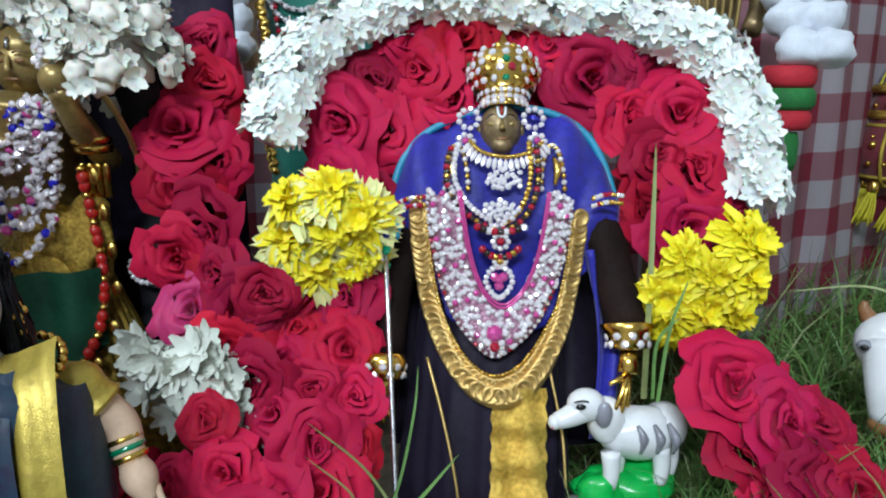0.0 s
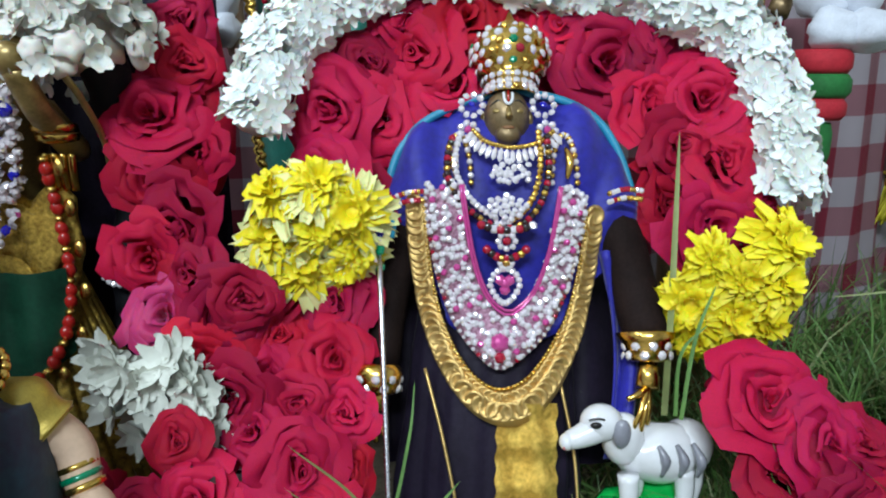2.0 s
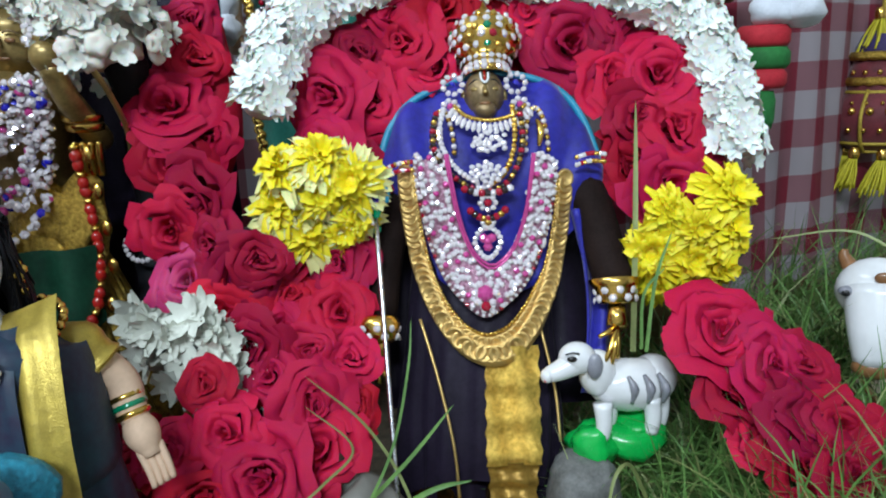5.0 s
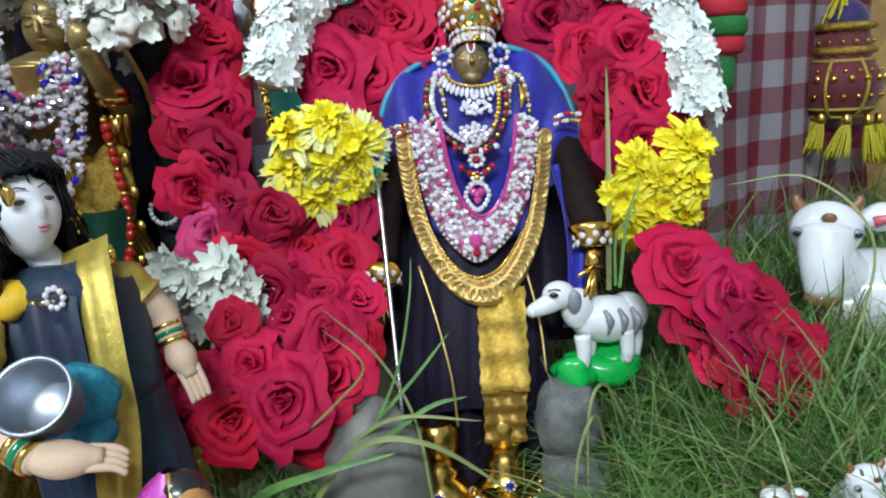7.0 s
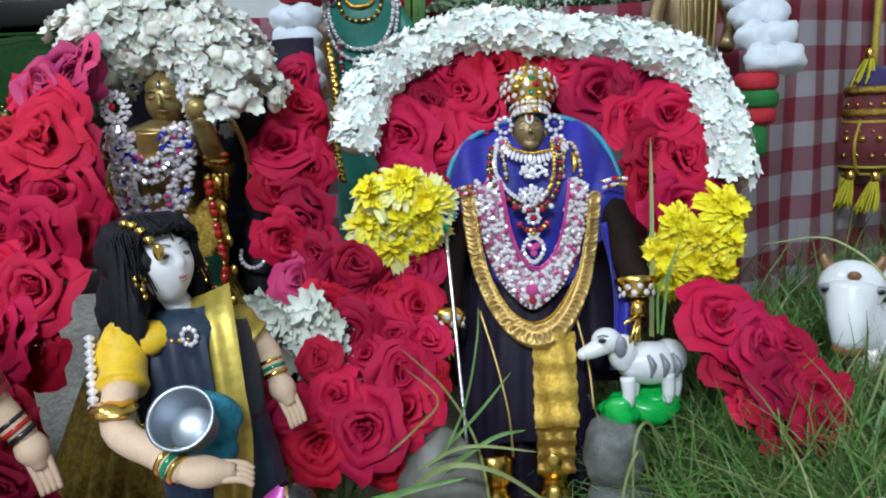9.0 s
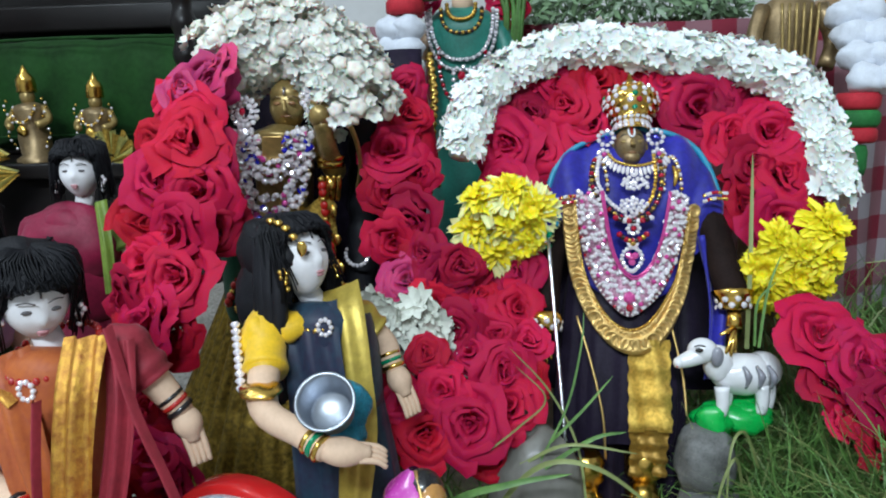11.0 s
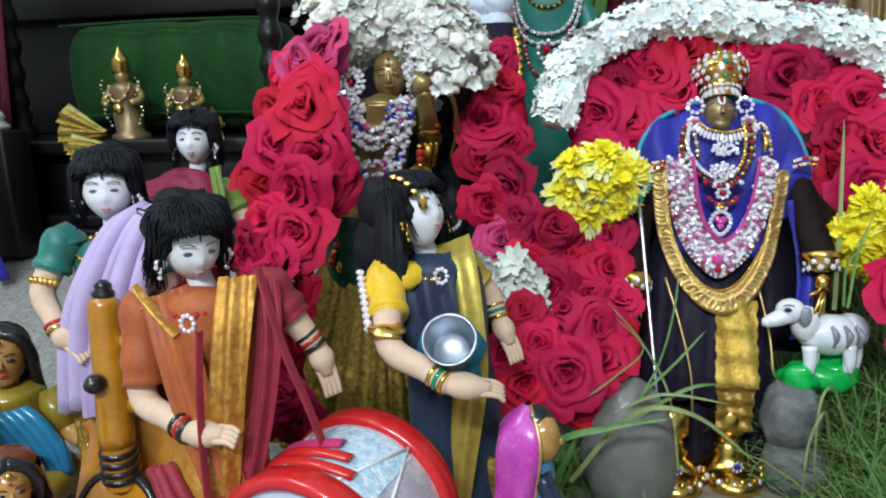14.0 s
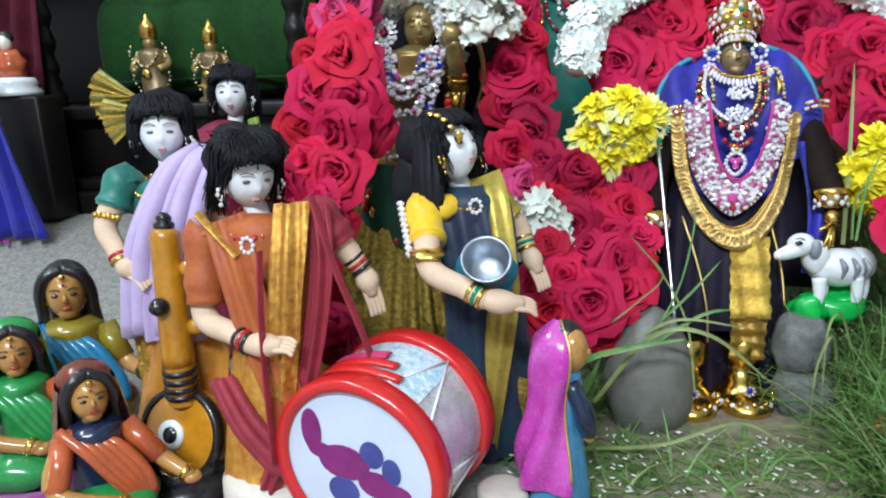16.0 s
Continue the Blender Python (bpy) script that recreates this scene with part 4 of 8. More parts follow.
# broad white stone necklace
STONE_OUT = [(-0.013, 0.342), (-0.011, 0.318), (-0.007, 0.292), (-0.001, 0.266), (0.008, 0.244), (0.021, 0.226), (0.037, 0.214), (0.053, 0.222), (0.068, 0.236), (0.080, 0.256), (0.088, 0.280), (0.093, 0.308), (0.096, 0.338)]
STONE_IN = [(0.013, 0.345), (0.016, 0.322), (0.020, 0.298), (0.025, 0.278), (0.031, 0.264), (0.038, 0.256), (0.045, 0.253), (0.052, 0.257), (0.060, 0.266), (0.066, 0.280), (0.071, 0.300), (0.074, 0.322), (0.077, 0.344)]
nk = holder("stone_necklace", sp(0.038, 0.21, 0.01), "broad white and pink stone necklace", "necklace")
part("setting", loop_band(STONE_IN, STONE_OUT, SETTING, 0.002), nk, "rose silver setting behind the stones").modifiers.new("thick", "SOLIDIFY").thickness = 0.0012
for row, n in ((0.20, 30), (0.50, 34), (0.80, 40)):
    for i, q in enumerate(between_loops(STONE_IN, STONE_OUT, n, row)):
        q = q + Vector((rng.uniform(-.0008, .0008), rng.uniform(-.0008, .0008), 0))
        heart = "pink" if (i + round(row * 10)) % 4 == 1 else "white"
        stone(nk, sp(q.x, q.y, bulge(q.x, q.y) + 0.0065), 0.0026, heart, jig=0.4)
        for k in range(2):
            a = rng.random() * 6.28 + 3.14 * k
            stone(nk, sp(q.x + 0.0037 * math.cos(a), q.y + 0.0037 * math.sin(a), bulge(q.x, q.y) + 0.005), rng.uniform(0.0022, 0.0030), "white", jig=0.6)
for q in between_loops(STONE_IN, STONE_OUT, 58, 0.97):
    stone(nk, sp(q.x, q.y, bulge(q.x, q.y) + 0.004), 0.0017, "white" if rng.random() < 0.8 else "ruby", jig=0.5)
for f in (0.0, 0.07):
    s = Shape()
    s.tube([sp(q.x, q.y, bulge(q.x, q.y) + 0.006) for q in between_loops(STONE_IN, STONE_OUT, 40, f)], 0.0011, PINKST, 6, smooth=1)
    part("pink_line", s, nk, "pink stone line")
for x, v, size, k in ((0.038, 0.232, 0.0065, "pink"), (0.038, 0.222, 0.004, "ruby"), (0.030, 0.232, 0.003, "white"), (0.046, 0.232, 0.003, "white"), (0.034, 0.239, 0.003, "white"), (0.042, 0.239, 0.003, "white"), (0.033, 0.225, 0.003, "white"), (0.043, 0.225, 0.003, "white")):
    stone(nk, sp(x, v, 0.015), size, k, jig=0.1)

# double bead string over the shoulders, with its rosettes and drop
nk = holder("bead_necklace", sp(0.042, 0.31, 0.012), "ruby, black and gold bead necklace with a pink drop pendant", "necklace", "bead necklaces of the dark idol")
STRING = [(0.006, 0.377), (0.003, 0.366), (0.003, 0.352), (0.008, 0.339), (0.017, 0.328), (0.029, 0.319), (0.042, 0.315), (0.054, 0.319), (0.063, 0.330), (0.068, 0.344), (0.070, 0.358), (0.069, 0.378)]
for i, q in enumerate(along([(x, v, 0) for x, v in STRING], 46)):
    stone(nk, sp(q.x, q.y, 0.009), 0.0027, mesh=BEAD[("ruby", "dark", "gold", "dark")[i % 4]], name="bead")
for i, q in enumerate(along([(x + (0.0055 if x < 0.042 else -0.0055), v + 0.003, 0) for x, v in STRING], 40)):
    stone(nk, sp(q.x, q.y, 0.0095), 0.0027, "white" if i < 22 else "gold")
for k in range(24):
    a, r = k * 2.4, 0.0024 * math.sqrt(k)
    stone(nk, sp(0.042 + 1.15 * r * math.cos(a), 0.329 + 0.75 * r * math.sin(a), 0.012), 0.0026, "white", jig=0.5)
for v, hw, drop, kinds in ((0.316, 0.017, 0.004, ("ruby", "dark", "white")), (0.298, 0.013, 0.007, ("ruby", "dark", "ruby", "gold"))):
    for k in range(9):
        f = k / 4 - 1
        kind = kinds[k % len(kinds)]
        stone(nk, sp(0.042 + hw * f, v - drop * (1 - f * f), 0.0135), 0.0032, mesh=GEM["white"] if kind == "white" else BEAD[kind], name="bead")
for v, r0, heart in ((0.304, 0.0055, "ruby"), (0.288, 0.004, "gold")):
    stone(nk, sp(0.042, v, 0.0155), 0.003, heart, jig=0.1)
    for k in range(8):
        a = 2 * math.pi * k / 8
        stone(nk, sp(0.042 + r0 * math.cos(a), v + r0 * math.sin(a), 0.0145), 0.0024, "white", jig=0.4)
for k in range(18):
    a = 2 * math.pi * k / 18
    pinch = 1 - 0.35 * max(0, -math.sin(a))
    stone(nk, sp(0.0415 + 0.0098 * pinch * math.cos(a), 0.271 + 0.0125 * math.sin(a), 0.014), 0.0025, "white", jig=0.4)
for dx, dv in ((0, 0.003), (-0.003, 0.005), (0.003, 0.005), (0, -0.002)):
    stone(nk, sp(0.0415 + dx, 0.270 + dv, 0.0145), 0.0038, "pink", jig=0.2)

# choker with a fringe of leaf-shaped stones, and the brooch under it
LEAFGEM = gem_mesh(DIAM, 0.5)
nk = holder("choker", sp(0.046, 0.370, 0.01), "white stone choker with a fringe of leaf-shaped drops", "necklace", "bead necklaces of the dark idol")
CHOKER = [(0.020, 0.383, 0), (0.027, 0.376, 0), (0.036, 0.3725, 0), (0.046, 0.371, 0), (0.057, 0.3725, 0), (0.066, 0.376, 0), (0.073, 0.382, 0)]
for q in along(CHOKER, 26):
    stone(nk, sp(q.x, q.y, 0.008), 0.0019, mesh=BEAD["gold"], name="bead")
for i, q in enumerate(along(CHOKER, 17)):
    ang = (q.x - 0.046) * 22
    m = facing(sp(q.x + 0.0055 * math.sin(ang), q.y - 0.0062 * math.cos(ang), 0.0085), FRONT + Vector((0, 0, rng.uniform(-.3, .3)))) @ Matrix.Rotation(ang, 4, "Z") @ Matrix.Diagonal((0.0021, 0.0050, 0.0024, 1))
    part("leaf_stone", LEAFGEM, nk, m=m)
nk = holder("brooch", sp(0.0445, 0.354, 0.01), "white stone bird-shaped brooch on the chest", "brooch")
for k in range(30):
    a, r = k * 2.4, 0.0022 * math.sqrt(k)
    stone(nk, sp(0.0445 + 1.15 * r * math.cos(a), 0.354 + 0.62 * r * math.sin(a) - 0.002 * math.cos(a * 0.5), 0.008), 0.0024, "white", jig=0.5)

# gold hoops with stone chains over the shoulders
for x, sx in ((0.010, -1), (0.081, 1)):
    nk = holder("shoulder_chain", sp(x, 0.36, 0.008), "gold hoop and chain set with small stones over the shoulder", "chain", "shoulder chains")
    for i in range(22):
        a = math.pi * i / 21
        stone(nk, sp(x + 0.0085 * math.cos(a), 0.348 + 0.033 * math.sin(a), 0.004), 0.0023, mesh=BEAD[("gold", "white")[i % 2]], name="bead")
    s = Shape()
    s.tube([sp(x + sx * 0.001, 0.372, 0.004), sp(x + sx * 0.003, 0.362, 0.008), sp(x + sx * 0.001, 0.350, 0.007)], lambda v: 0.0012 + 0.0016 * math.sin(math.pi * v), GOLD, 8, smooth=5)
    part("hoop", s, nk, "smooth gold hoop")

for x, v0, pts in (("r", 0.325, [(0.110, 0.340), (0.120, 0.343), (0.131, 0.342)]), ("l", 0.325, [(-0.034, 0.336), (-0.024, 0.340), (-0.014, 0.341)])):
    nk = holder("armlet", sp(pts[1][0], 0.325, 0.006), "gold armlet with two rows of white stones", "armlet", "armlets")
    for row in (0, 1):
        for q in along([(a, b, 0) for a, b in pts], 11):
            stone(nk, sp(q.x, q.y - 0.006 * row, 0.007), 0.0021, ("white", "gold", "ruby")[rng.randrange(3)])
for x, v in ((0.136, 0.228), (-0.043, 0.206)):
    nk = holder("bracelet", sp(x, v, 0.02), "gold bracelet set with white stones", "bracelet", "bracelets")
    s = Shape()
    s.lathe([(0.011, -0.008), (0.014, -0.006), (0.015, 0.0), (0.017, 0.005), (0.020 if x > 0 else 0.014, 0.011), (0.012, 0.012)], GOLD, 16, at_idol(x, v, 0.012))
    part("band", s, nk)
    for i in range(16):
        a = 2 * math.pi * i / 16
        stone(nk, sp(x + 0.015 * math.cos(a), v - 0.001 + 0.003 * (-1) ** i, 0.012 + 0.016 * math.sin(a)), 0.0034, "white", (math.cos(a), -math.sin(a), 0.2))

# crown
cr = holder("crown", sp(0.046, 0.415, -0.012), "tall gold crown set with white, red and green stones", "crown")
M = at_idol(0.047, 0.413, -0.012) @ Matrix.Diagonal((1.02, 1.02, 0.86, 1))
s = Shape()
s.lathe([(0.0175, 0.0), (0.0185, 0.002), (0.0165, 0.004), (0.0165, 0.011), (0.0195, 0.014), (0.017, 0.016), (0.022, 0.022), (0.0265, 0.032), (0.027, 0.041), (0.023, 0.050), (0.015, 0.056), (0.009, 0.059), (0.0, 0.06)], GOLD, 24, M)
part("dome", s, cr)
s = Shape()
s.lathe([(0.010, 0.058), (0.009, 0.061), (0.006, 0.064), (0.003, 0.069), (0.0008, 0.075), (0.0, 0.0755)], GOLD, 14, M)
part("finial", s, cr)
for z, r, n, size in ((0.003, 0.0185, 20, 0.0028), (0.008, 0.0165, 18, 0.0030), (0.013, 0.019, 20, 0.0027), (0.022, 0.0225, 16, 0.0032), (0.030, 0.0262, 18, 0.0036), (0.037, 0.0272, 18, 0.0034), (0.044, 0.0258, 16, 0.0034), (0.051, 0.0225, 12, 0.0030), (0.056, 0.0145, 9, 0.0026)):
    for i in range(n):
        a = 2 * math.pi * (i + 0.5 * (round(z * 1000) % 2)) / n
        k = "white" if rng.random() < (0.9 if z < 0.02 else 0.68) else rng.choice(("ruby", "gold", "gold", "gold", "green"))
        nn = LEAN_M.to_3x3() @ Vector((math.cos(a), math.sin(a), 0.1))
        stone(cr, M @ Vector((r * math.cos(a), r * math.sin(a), z)), size, k, nn, 0.3)
for sx in (-1, 1):
    er = holder("earring", sp(0.044 + sx * 0.0245, 0.392, -0.002), "large round earring of white stones", "earring", "earrings")
    for cx, cv, r, n in ((0.0245, 0.404, 0.0075, 9), (0.027, 0.386, 0.0055, 7)):
        for i in range(n):
            a = 2 * math.pi * i / n
            stone(er, sp(0.044 + sx * cx + r * math.cos(a), cv + r * math.sin(a), -0.002), 0.0027, "white")
        stone(er, sp(0.044 + sx * cx, cv, 0.0), 0.003, "blue" if cv > 0.39 else "pink")

# silver staff held at the idol's side
st = holder("staff", (-0.037, 0.44, 0.17), "thin silver staff with a glass bead top", "staff")
s = Shape()
a, b = Vector((-0.0415, 0.478, 0.245)), Vector((-0.028, 0.376, 0.045))
s.tube([a, a.lerp(b, 0.33), a.lerp(b, 0.66), b], 0.0017, SILVER, 8, smooth=2)
part("rod", s, st)
for i, (k, r) in enumerate((("blue", .004), ("white", .003), ("green", .0045), ("white", .003), ("green", .0035))):
    stone(st, a + Vector((0.001 * (-1) ** i, -0.003, 0.008 - 0.006 * i)), r, k)
s = Shape()
s.tube([a + Vector((0, 0, 0.004)), a + Vector((0.004, -0.002, 0.014)), a + Vector((0.010, -0.002, 0.013)), a + Vector((0.009, -0.003, 0.004))], 0.0015, CYAN, 6)
part("ribbon", s, st, "turquoise ribbon loop")

# ---- stones, lamb and cows ----


def rock(name, label, c, r, material, seed):
    s = Shape()

    def fn(u, v):
        a, t = u * 2 * math.pi, math.pi * (0.001 + 0.998 * v)
        d = Vector((math.sin(t) * math.cos(a), math.sin(t) * math.sin(a), -math.cos(t)))
        e = 0.75 if material == STONE2 else 1.12
        d = Vector([math.copysign(abs(q) ** e, q) for q in d])
        k = 1 + 0.14 * noise.noise(d * 1.6 + Vector((seed, 0, 0))) + 0.05 * noise.noise(d * 5 + Vector((0, seed, 0)))
        return (c[0] + r[0] * d.x * k, c[1] + r[1] * d.y * k, c[2] + r[2] * d.z * k)
    s.grid(fn, 36, 24, material, True)
    return thing(name, s, label, "stone", "stones beside the idol")


rock("stone", "smooth dark grey egg-shaped river stone standing upright", (-0.055, 0.384, 0.008), (0.047, 0.038, 0.074), STONE, 3)
rock("stone", "rough pale grey stone set on another", (0.106, 0.435, 0.030), (0.027, 0.026, 0.032), STONE2, 9)
rock("stone", "rough dark grey stone at the bottom of the pile", (0.112, 0.425, -0.022), (0.031, 0.030, 0.028), STONE2, 14)


def green_base():
    s = Shape()
    for c, r, k in (((0.138, 0.457, 0.064), (0.036, 0.022, 0.016), 2), ((0.154, 0.462, 0.072), (0.020, 0.018, 0.012), 5), ((0.114, 0.445, 0.064), (0.017, 0.015, 0.017), 8)):
        s.ball(c, r, GREENPL, 20, 12, wob=0.35, seed=k)
    thing("green_base", s, "bright green plastic mound under the lamb", "base")


green_base()


def lamb():
    s = Shape()
    s.ball((0.143, 0.458, 0.108), (0.030, 0.020, 0.020), CERAMIC, 18, 12, wob=0.12)
    s.ball((0.163, 0.462, 0.110), (0.018, 0.018, 0.018), CERAMIC, 16, 10)
    s.ball((0.118, 0.452, 0.120), (0.014, 0.013, 0.018), CERAMIC, 14, 10)
    s.ball((0.102, 0.448, 0.134), (0.014, 0.012, 0.012), CERAMIC, 16, 10)
    s.tube([(0.102, 0.447, 0.132), (0.090, 0.444, 0.127), (0.080, 0.442, 0.124)], lambda v: 0.010 - 0.004 * v, CERAMIC, 12)
    s.ball((0.079, 0.441, 0.124), (0.005, 0.006, 0.0055), CERAMIC, 10, 8)
    s.ball((0.0775, 0.4385, 0.122), (0.002, 0.003, 0.002), PINKGL, 6, 5)
    s.ball((0.096, 0.436, 0.138), (0.0038, 0.0018, 0.0022), INK, 8, 6)
    s.tube([(0.091, 0.435, 0.142), (0.096, 0.4345, 0.1435), (0.101, 0.436, 0.142)], 0.0007, INK, 5)
    s.ball((0.113, 0.438, 0.131), (0.006, 0.004, 0.010), GREYGL, 10, 8)
    for x, y in ((0.120, 0.442), (0.128, 0.458), (0.158, 0.448), (0.168, 0.46)):
        s.tube([(x, y, 0.10), (x + 0.001, y - 0.002, 0.085), (x, y - 0.002, 0.073)], lambda v: 0.0072 - 0.002 * v, CERAMIC, 10)
    for x in (0.138, 0.150, 0.161):
        s.tube([(x, 0.441 + (x - 0.138) * 0.15, 0.121), (x + 0.004, 0.4375, 0.112), (x + 0.003, 0.440, 0.100)], lambda v: 0.0035 * (1 - abs(2 * v - 1) * 0.6), GREYGL, 6)
    thing("lamb_figurine", s, "white glazed ceramic lamb with grey painted stripes", "figurine")


lamb()


def cow(name, label, m, big=True):
    """A standing cow, about 0.14 long, its head turned to the front; local x runs to its tail."""
    s = Shape()
    s.tube([(0.0, 0.0, 0.055), (0.02, 0.005, 0.060), (0.06, 0.01, 0.058), (0.095, 0.01, 0.06), (0.112, 0.01, 0.058)], lambda v: 0.030 * (0.75 + 0.45 * math.sin(math.pi * (0.15 + 0.75 * v))), CERAMIC, 20, m, 6)
    s.ball((0.012, -0.008, 0.052), (0.024, 0.024, 0.026), PEACH, 16, 12, m)
    s.ball((0.055, -0.012, 0.045), (0.035, 0.018, 0.022), PEACH, 16, 12, m)
    s.tube([(0.015, 0.0, 0.065), (0.003, -0.012, 0.082), (-0.004, -0.020, 0.098)], lambda v: 0.024 - 0.007 * v, CERAMIC, 16, m)
    wide = m @ Matrix.Translation((-0.0065, 0, 0)) @ Matrix.Diagonal((1.18, 1, 1.08, 1)) @ Matrix.Translation((0.0065, 0, 0))
    s.ball((-0.006, -0.026, 0.106), (0.0195, 0.017, 0.019), CERAMIC, 18, 12, wide)
    s.tube([(-0.006, -0.030, 0.106), (-0.007, -0.042, 0.086), (-0.007, -0.047, 0.068)], lambda v: 0.0165 - 0.0078 * v, CERAMIC, 16, wide)
    s.ball((-0.007, -0.0485, 0.067), (0.0098, 0.0075, 0.0065), BROWNGL, 14, 9, wide)
    for sx in (-1, 1):
        s.tube([(-0.006 + sx * 0.013, -0.022, 0.118), (-0.006 + sx * 0.016, -0.022, 0.124), (-0.006 + sx * 0.016, -0.022, 0.128)], lambda v: 0.0045 - 0.003 * v, BROWNGL, 8, wide)
        if sx > 0:
            s.tube([(0.010, -0.018, 0.112), (0.024, -0.016, 0.114), (0.033, -0.014, 0.115)], lambda v: 0.0035 + 0.006 * math.sin(math.pi * min(1, v * 1.1)), CERAMIC, 10, wide)
            s.tube([(0.018, -0.025, 0.112), (0.028, -0.022, 0.1155)], 0.0035, PINKGL, 8, wide, 1)
        s.ball((-0.006 + sx * 0.0145, -0.037, 0.107), (0.0045, 0.0035, 0.0032), GREYGL, 10, 7, wide)
        s.ball((-0.006 + sx * 0.0152, -0.0395, 0.1065), (0.0022, 0.0016, 0.002), INK, 8, 6, wide)
    s.ball((-0.006, -0.042, 0.117), (0.004, 0.002, 0.0035), BROWNGL, 8, 6, wide)
    s.tube([(-0.012, 0.0, 0.075), (-0.010, -0.026, 0.060), (0.002, -0.034, 0.045), (0.018, -0.030, 0.056), (0.026, -0.01, 0.080)], 0.0022, BROWNGL, 7, m, 6)
    for x, y in ((0.008, -0.014), (0.014, 0.018), (0.09, -0.010), (0.098, 0.02)):
        s.tube([(x, y, 0.05), (x - 0.002, y - 0.003, 0.01), (x, y - 0.004, -0.006 if big else -0.075)], lambda v: 0.012 - 0.004 * v, CERAMIC, 12, m)
        s.ball((x, y - 0.005, -0.006 if big else -0.075), (0.009, 0.010, 0.006), GREYGL, 10, 6, m)
    return thing(name, s, label, "figurine", "cow figurines")


cow("cow_figurine", "white glazed ceramic cow with peach belly, brown muzzle", pose(0.358, 0.504, 0.024, 0, 0, -25) @ Matrix.Scale(1.25, 4))
cow("cow_figurine", "small white ceramic calf half hidden in grass", pose(0.195, 0.262, 0.028, 0, 0, -25) @ Matrix.Scale(0.36, 4), False)
cow("cow_figurine", "small white ceramic calf standing in grass", pose(0.232, 0.252, 0.030, 0, 0, 5) @ Matrix.Scale(0.5, 4), False)


# ---- grass ----


def grass():
    for name, label, material, count, seed in (("grass", "dense heap of long fresh green grass", GRASS, 15000, 5), ("dry_grass", "pale yellowed blades mixed through the grass", GRASS_DRY, 5200, 6)):
        r = random.Random(seed)
        v, f = [], []

        def blade(p, d, ln, w, bend, n=5):
            k = len(v)
            side = Vector((-d.y, d.x, 0)).normalized() if abs(d.z) < 0.98 else Vector((r.uniform(-1, 1), r.uniform(-1, 1), 0)).normalized()
            q, dd = Vector(p), Vector(d)
            for i in range(n + 1):
                t = i / n
                ww = side * w * (1 - t) ** 0.55 if i < n else side * 0.0001
                v.extend((q - ww, q + ww))
                dd = (dd + Vector((bend[0], bend[1], bend[2])) / n).normalized()
                q = q + dd * ln / n
                q.z = max(q.z, ground_z(q.x, q.y) + 0.004 + 0.002 * i)
            f.extend((k + 2 * i, k + 2 * i + 1, k + 2 * i + 3, k + 2 * i + 2) for i in range(n))
        made = 0
        while made < count:
            z = r.random()
            if z < 0.80:
                x, y = (r.uniform(0.12, 0.40), r.uniform(0.20, 0.50)) if r.random() < 0.45 else (r.uniform(0.10, 0.85), r.uniform(0.16, 1.0))
                if x < 0.16 and y < 0.40 and r.random() < 0.6:
                    continue
                if y > 0.72 and x < 0.28:
                    continue
            elif z < 0.89:
                x, y = r.uniform(-0.20, 0.10), r.uniform(0.30, 0.46)
                if (-0.11 < x < -0.015 and y < 0.41) or (-0.05 < x and 0.33 < y):
                    continue
            else:
                x, y = r.uniform(-0.14, 0.16), r.uniform(0.24, 0.34)
            tall = 0.045 + 0.055 * r.random() if x > 0.1 else 0.03 + 0.04 * r.random()
            if y > 0.5:
                tall *= 1.35
            if x < 0.12 and y < 0.36:
                d = Vector((r.uniform(-1, 1), r.uniform(-1, 1), r.uniform(0.02, 0.35))).normalized()
                if r.random() < 0.80:
                    continue
            else:
                d = Vector((r.gauss(0, 0.5), r.gauss(-0.15, 0.5), 1.0)).normalized()
            blade((x, y, ground_z(x, y)), d, tall * r.uniform(0.8, 1.5), r.uniform(0.0008, 0.0018), (r.gauss(0, 0.9), r.gauss(-0.35, 0.8), r.uniform(-1.3, 0.1)))
            made += 1
        me = bpy.data.meshes.new(name)
        me.from_pydata(v, [], f)
        me.materials.append(material)
        me.polygons.foreach_set("use_smooth", [True] * len(f))
        tagged(new(name, me), label, "grass", kind="stuff")


grass()


def long_blade(path, w, material, label):
    s = Shape()
    pts = spline(path, 8)
    n = len(pts) - 1

    def fn(u, v):
        i = round(v * n)
        d = (pts[min(n, i + 1)] - pts[max(0, i - 1)]).normalized()
        side = d.cross(TO_EYE).normalized()
        return pts[i] + side * (u - 0.5) * 2 * w * (1 - v ** 3) ** 0.6 + TO_EYE * 0.4 * w * abs(u - 0.5)
    s.grid(fn, 2, n, material)
    thing("grass_blade", s, label, "grass", "single long grass blades")


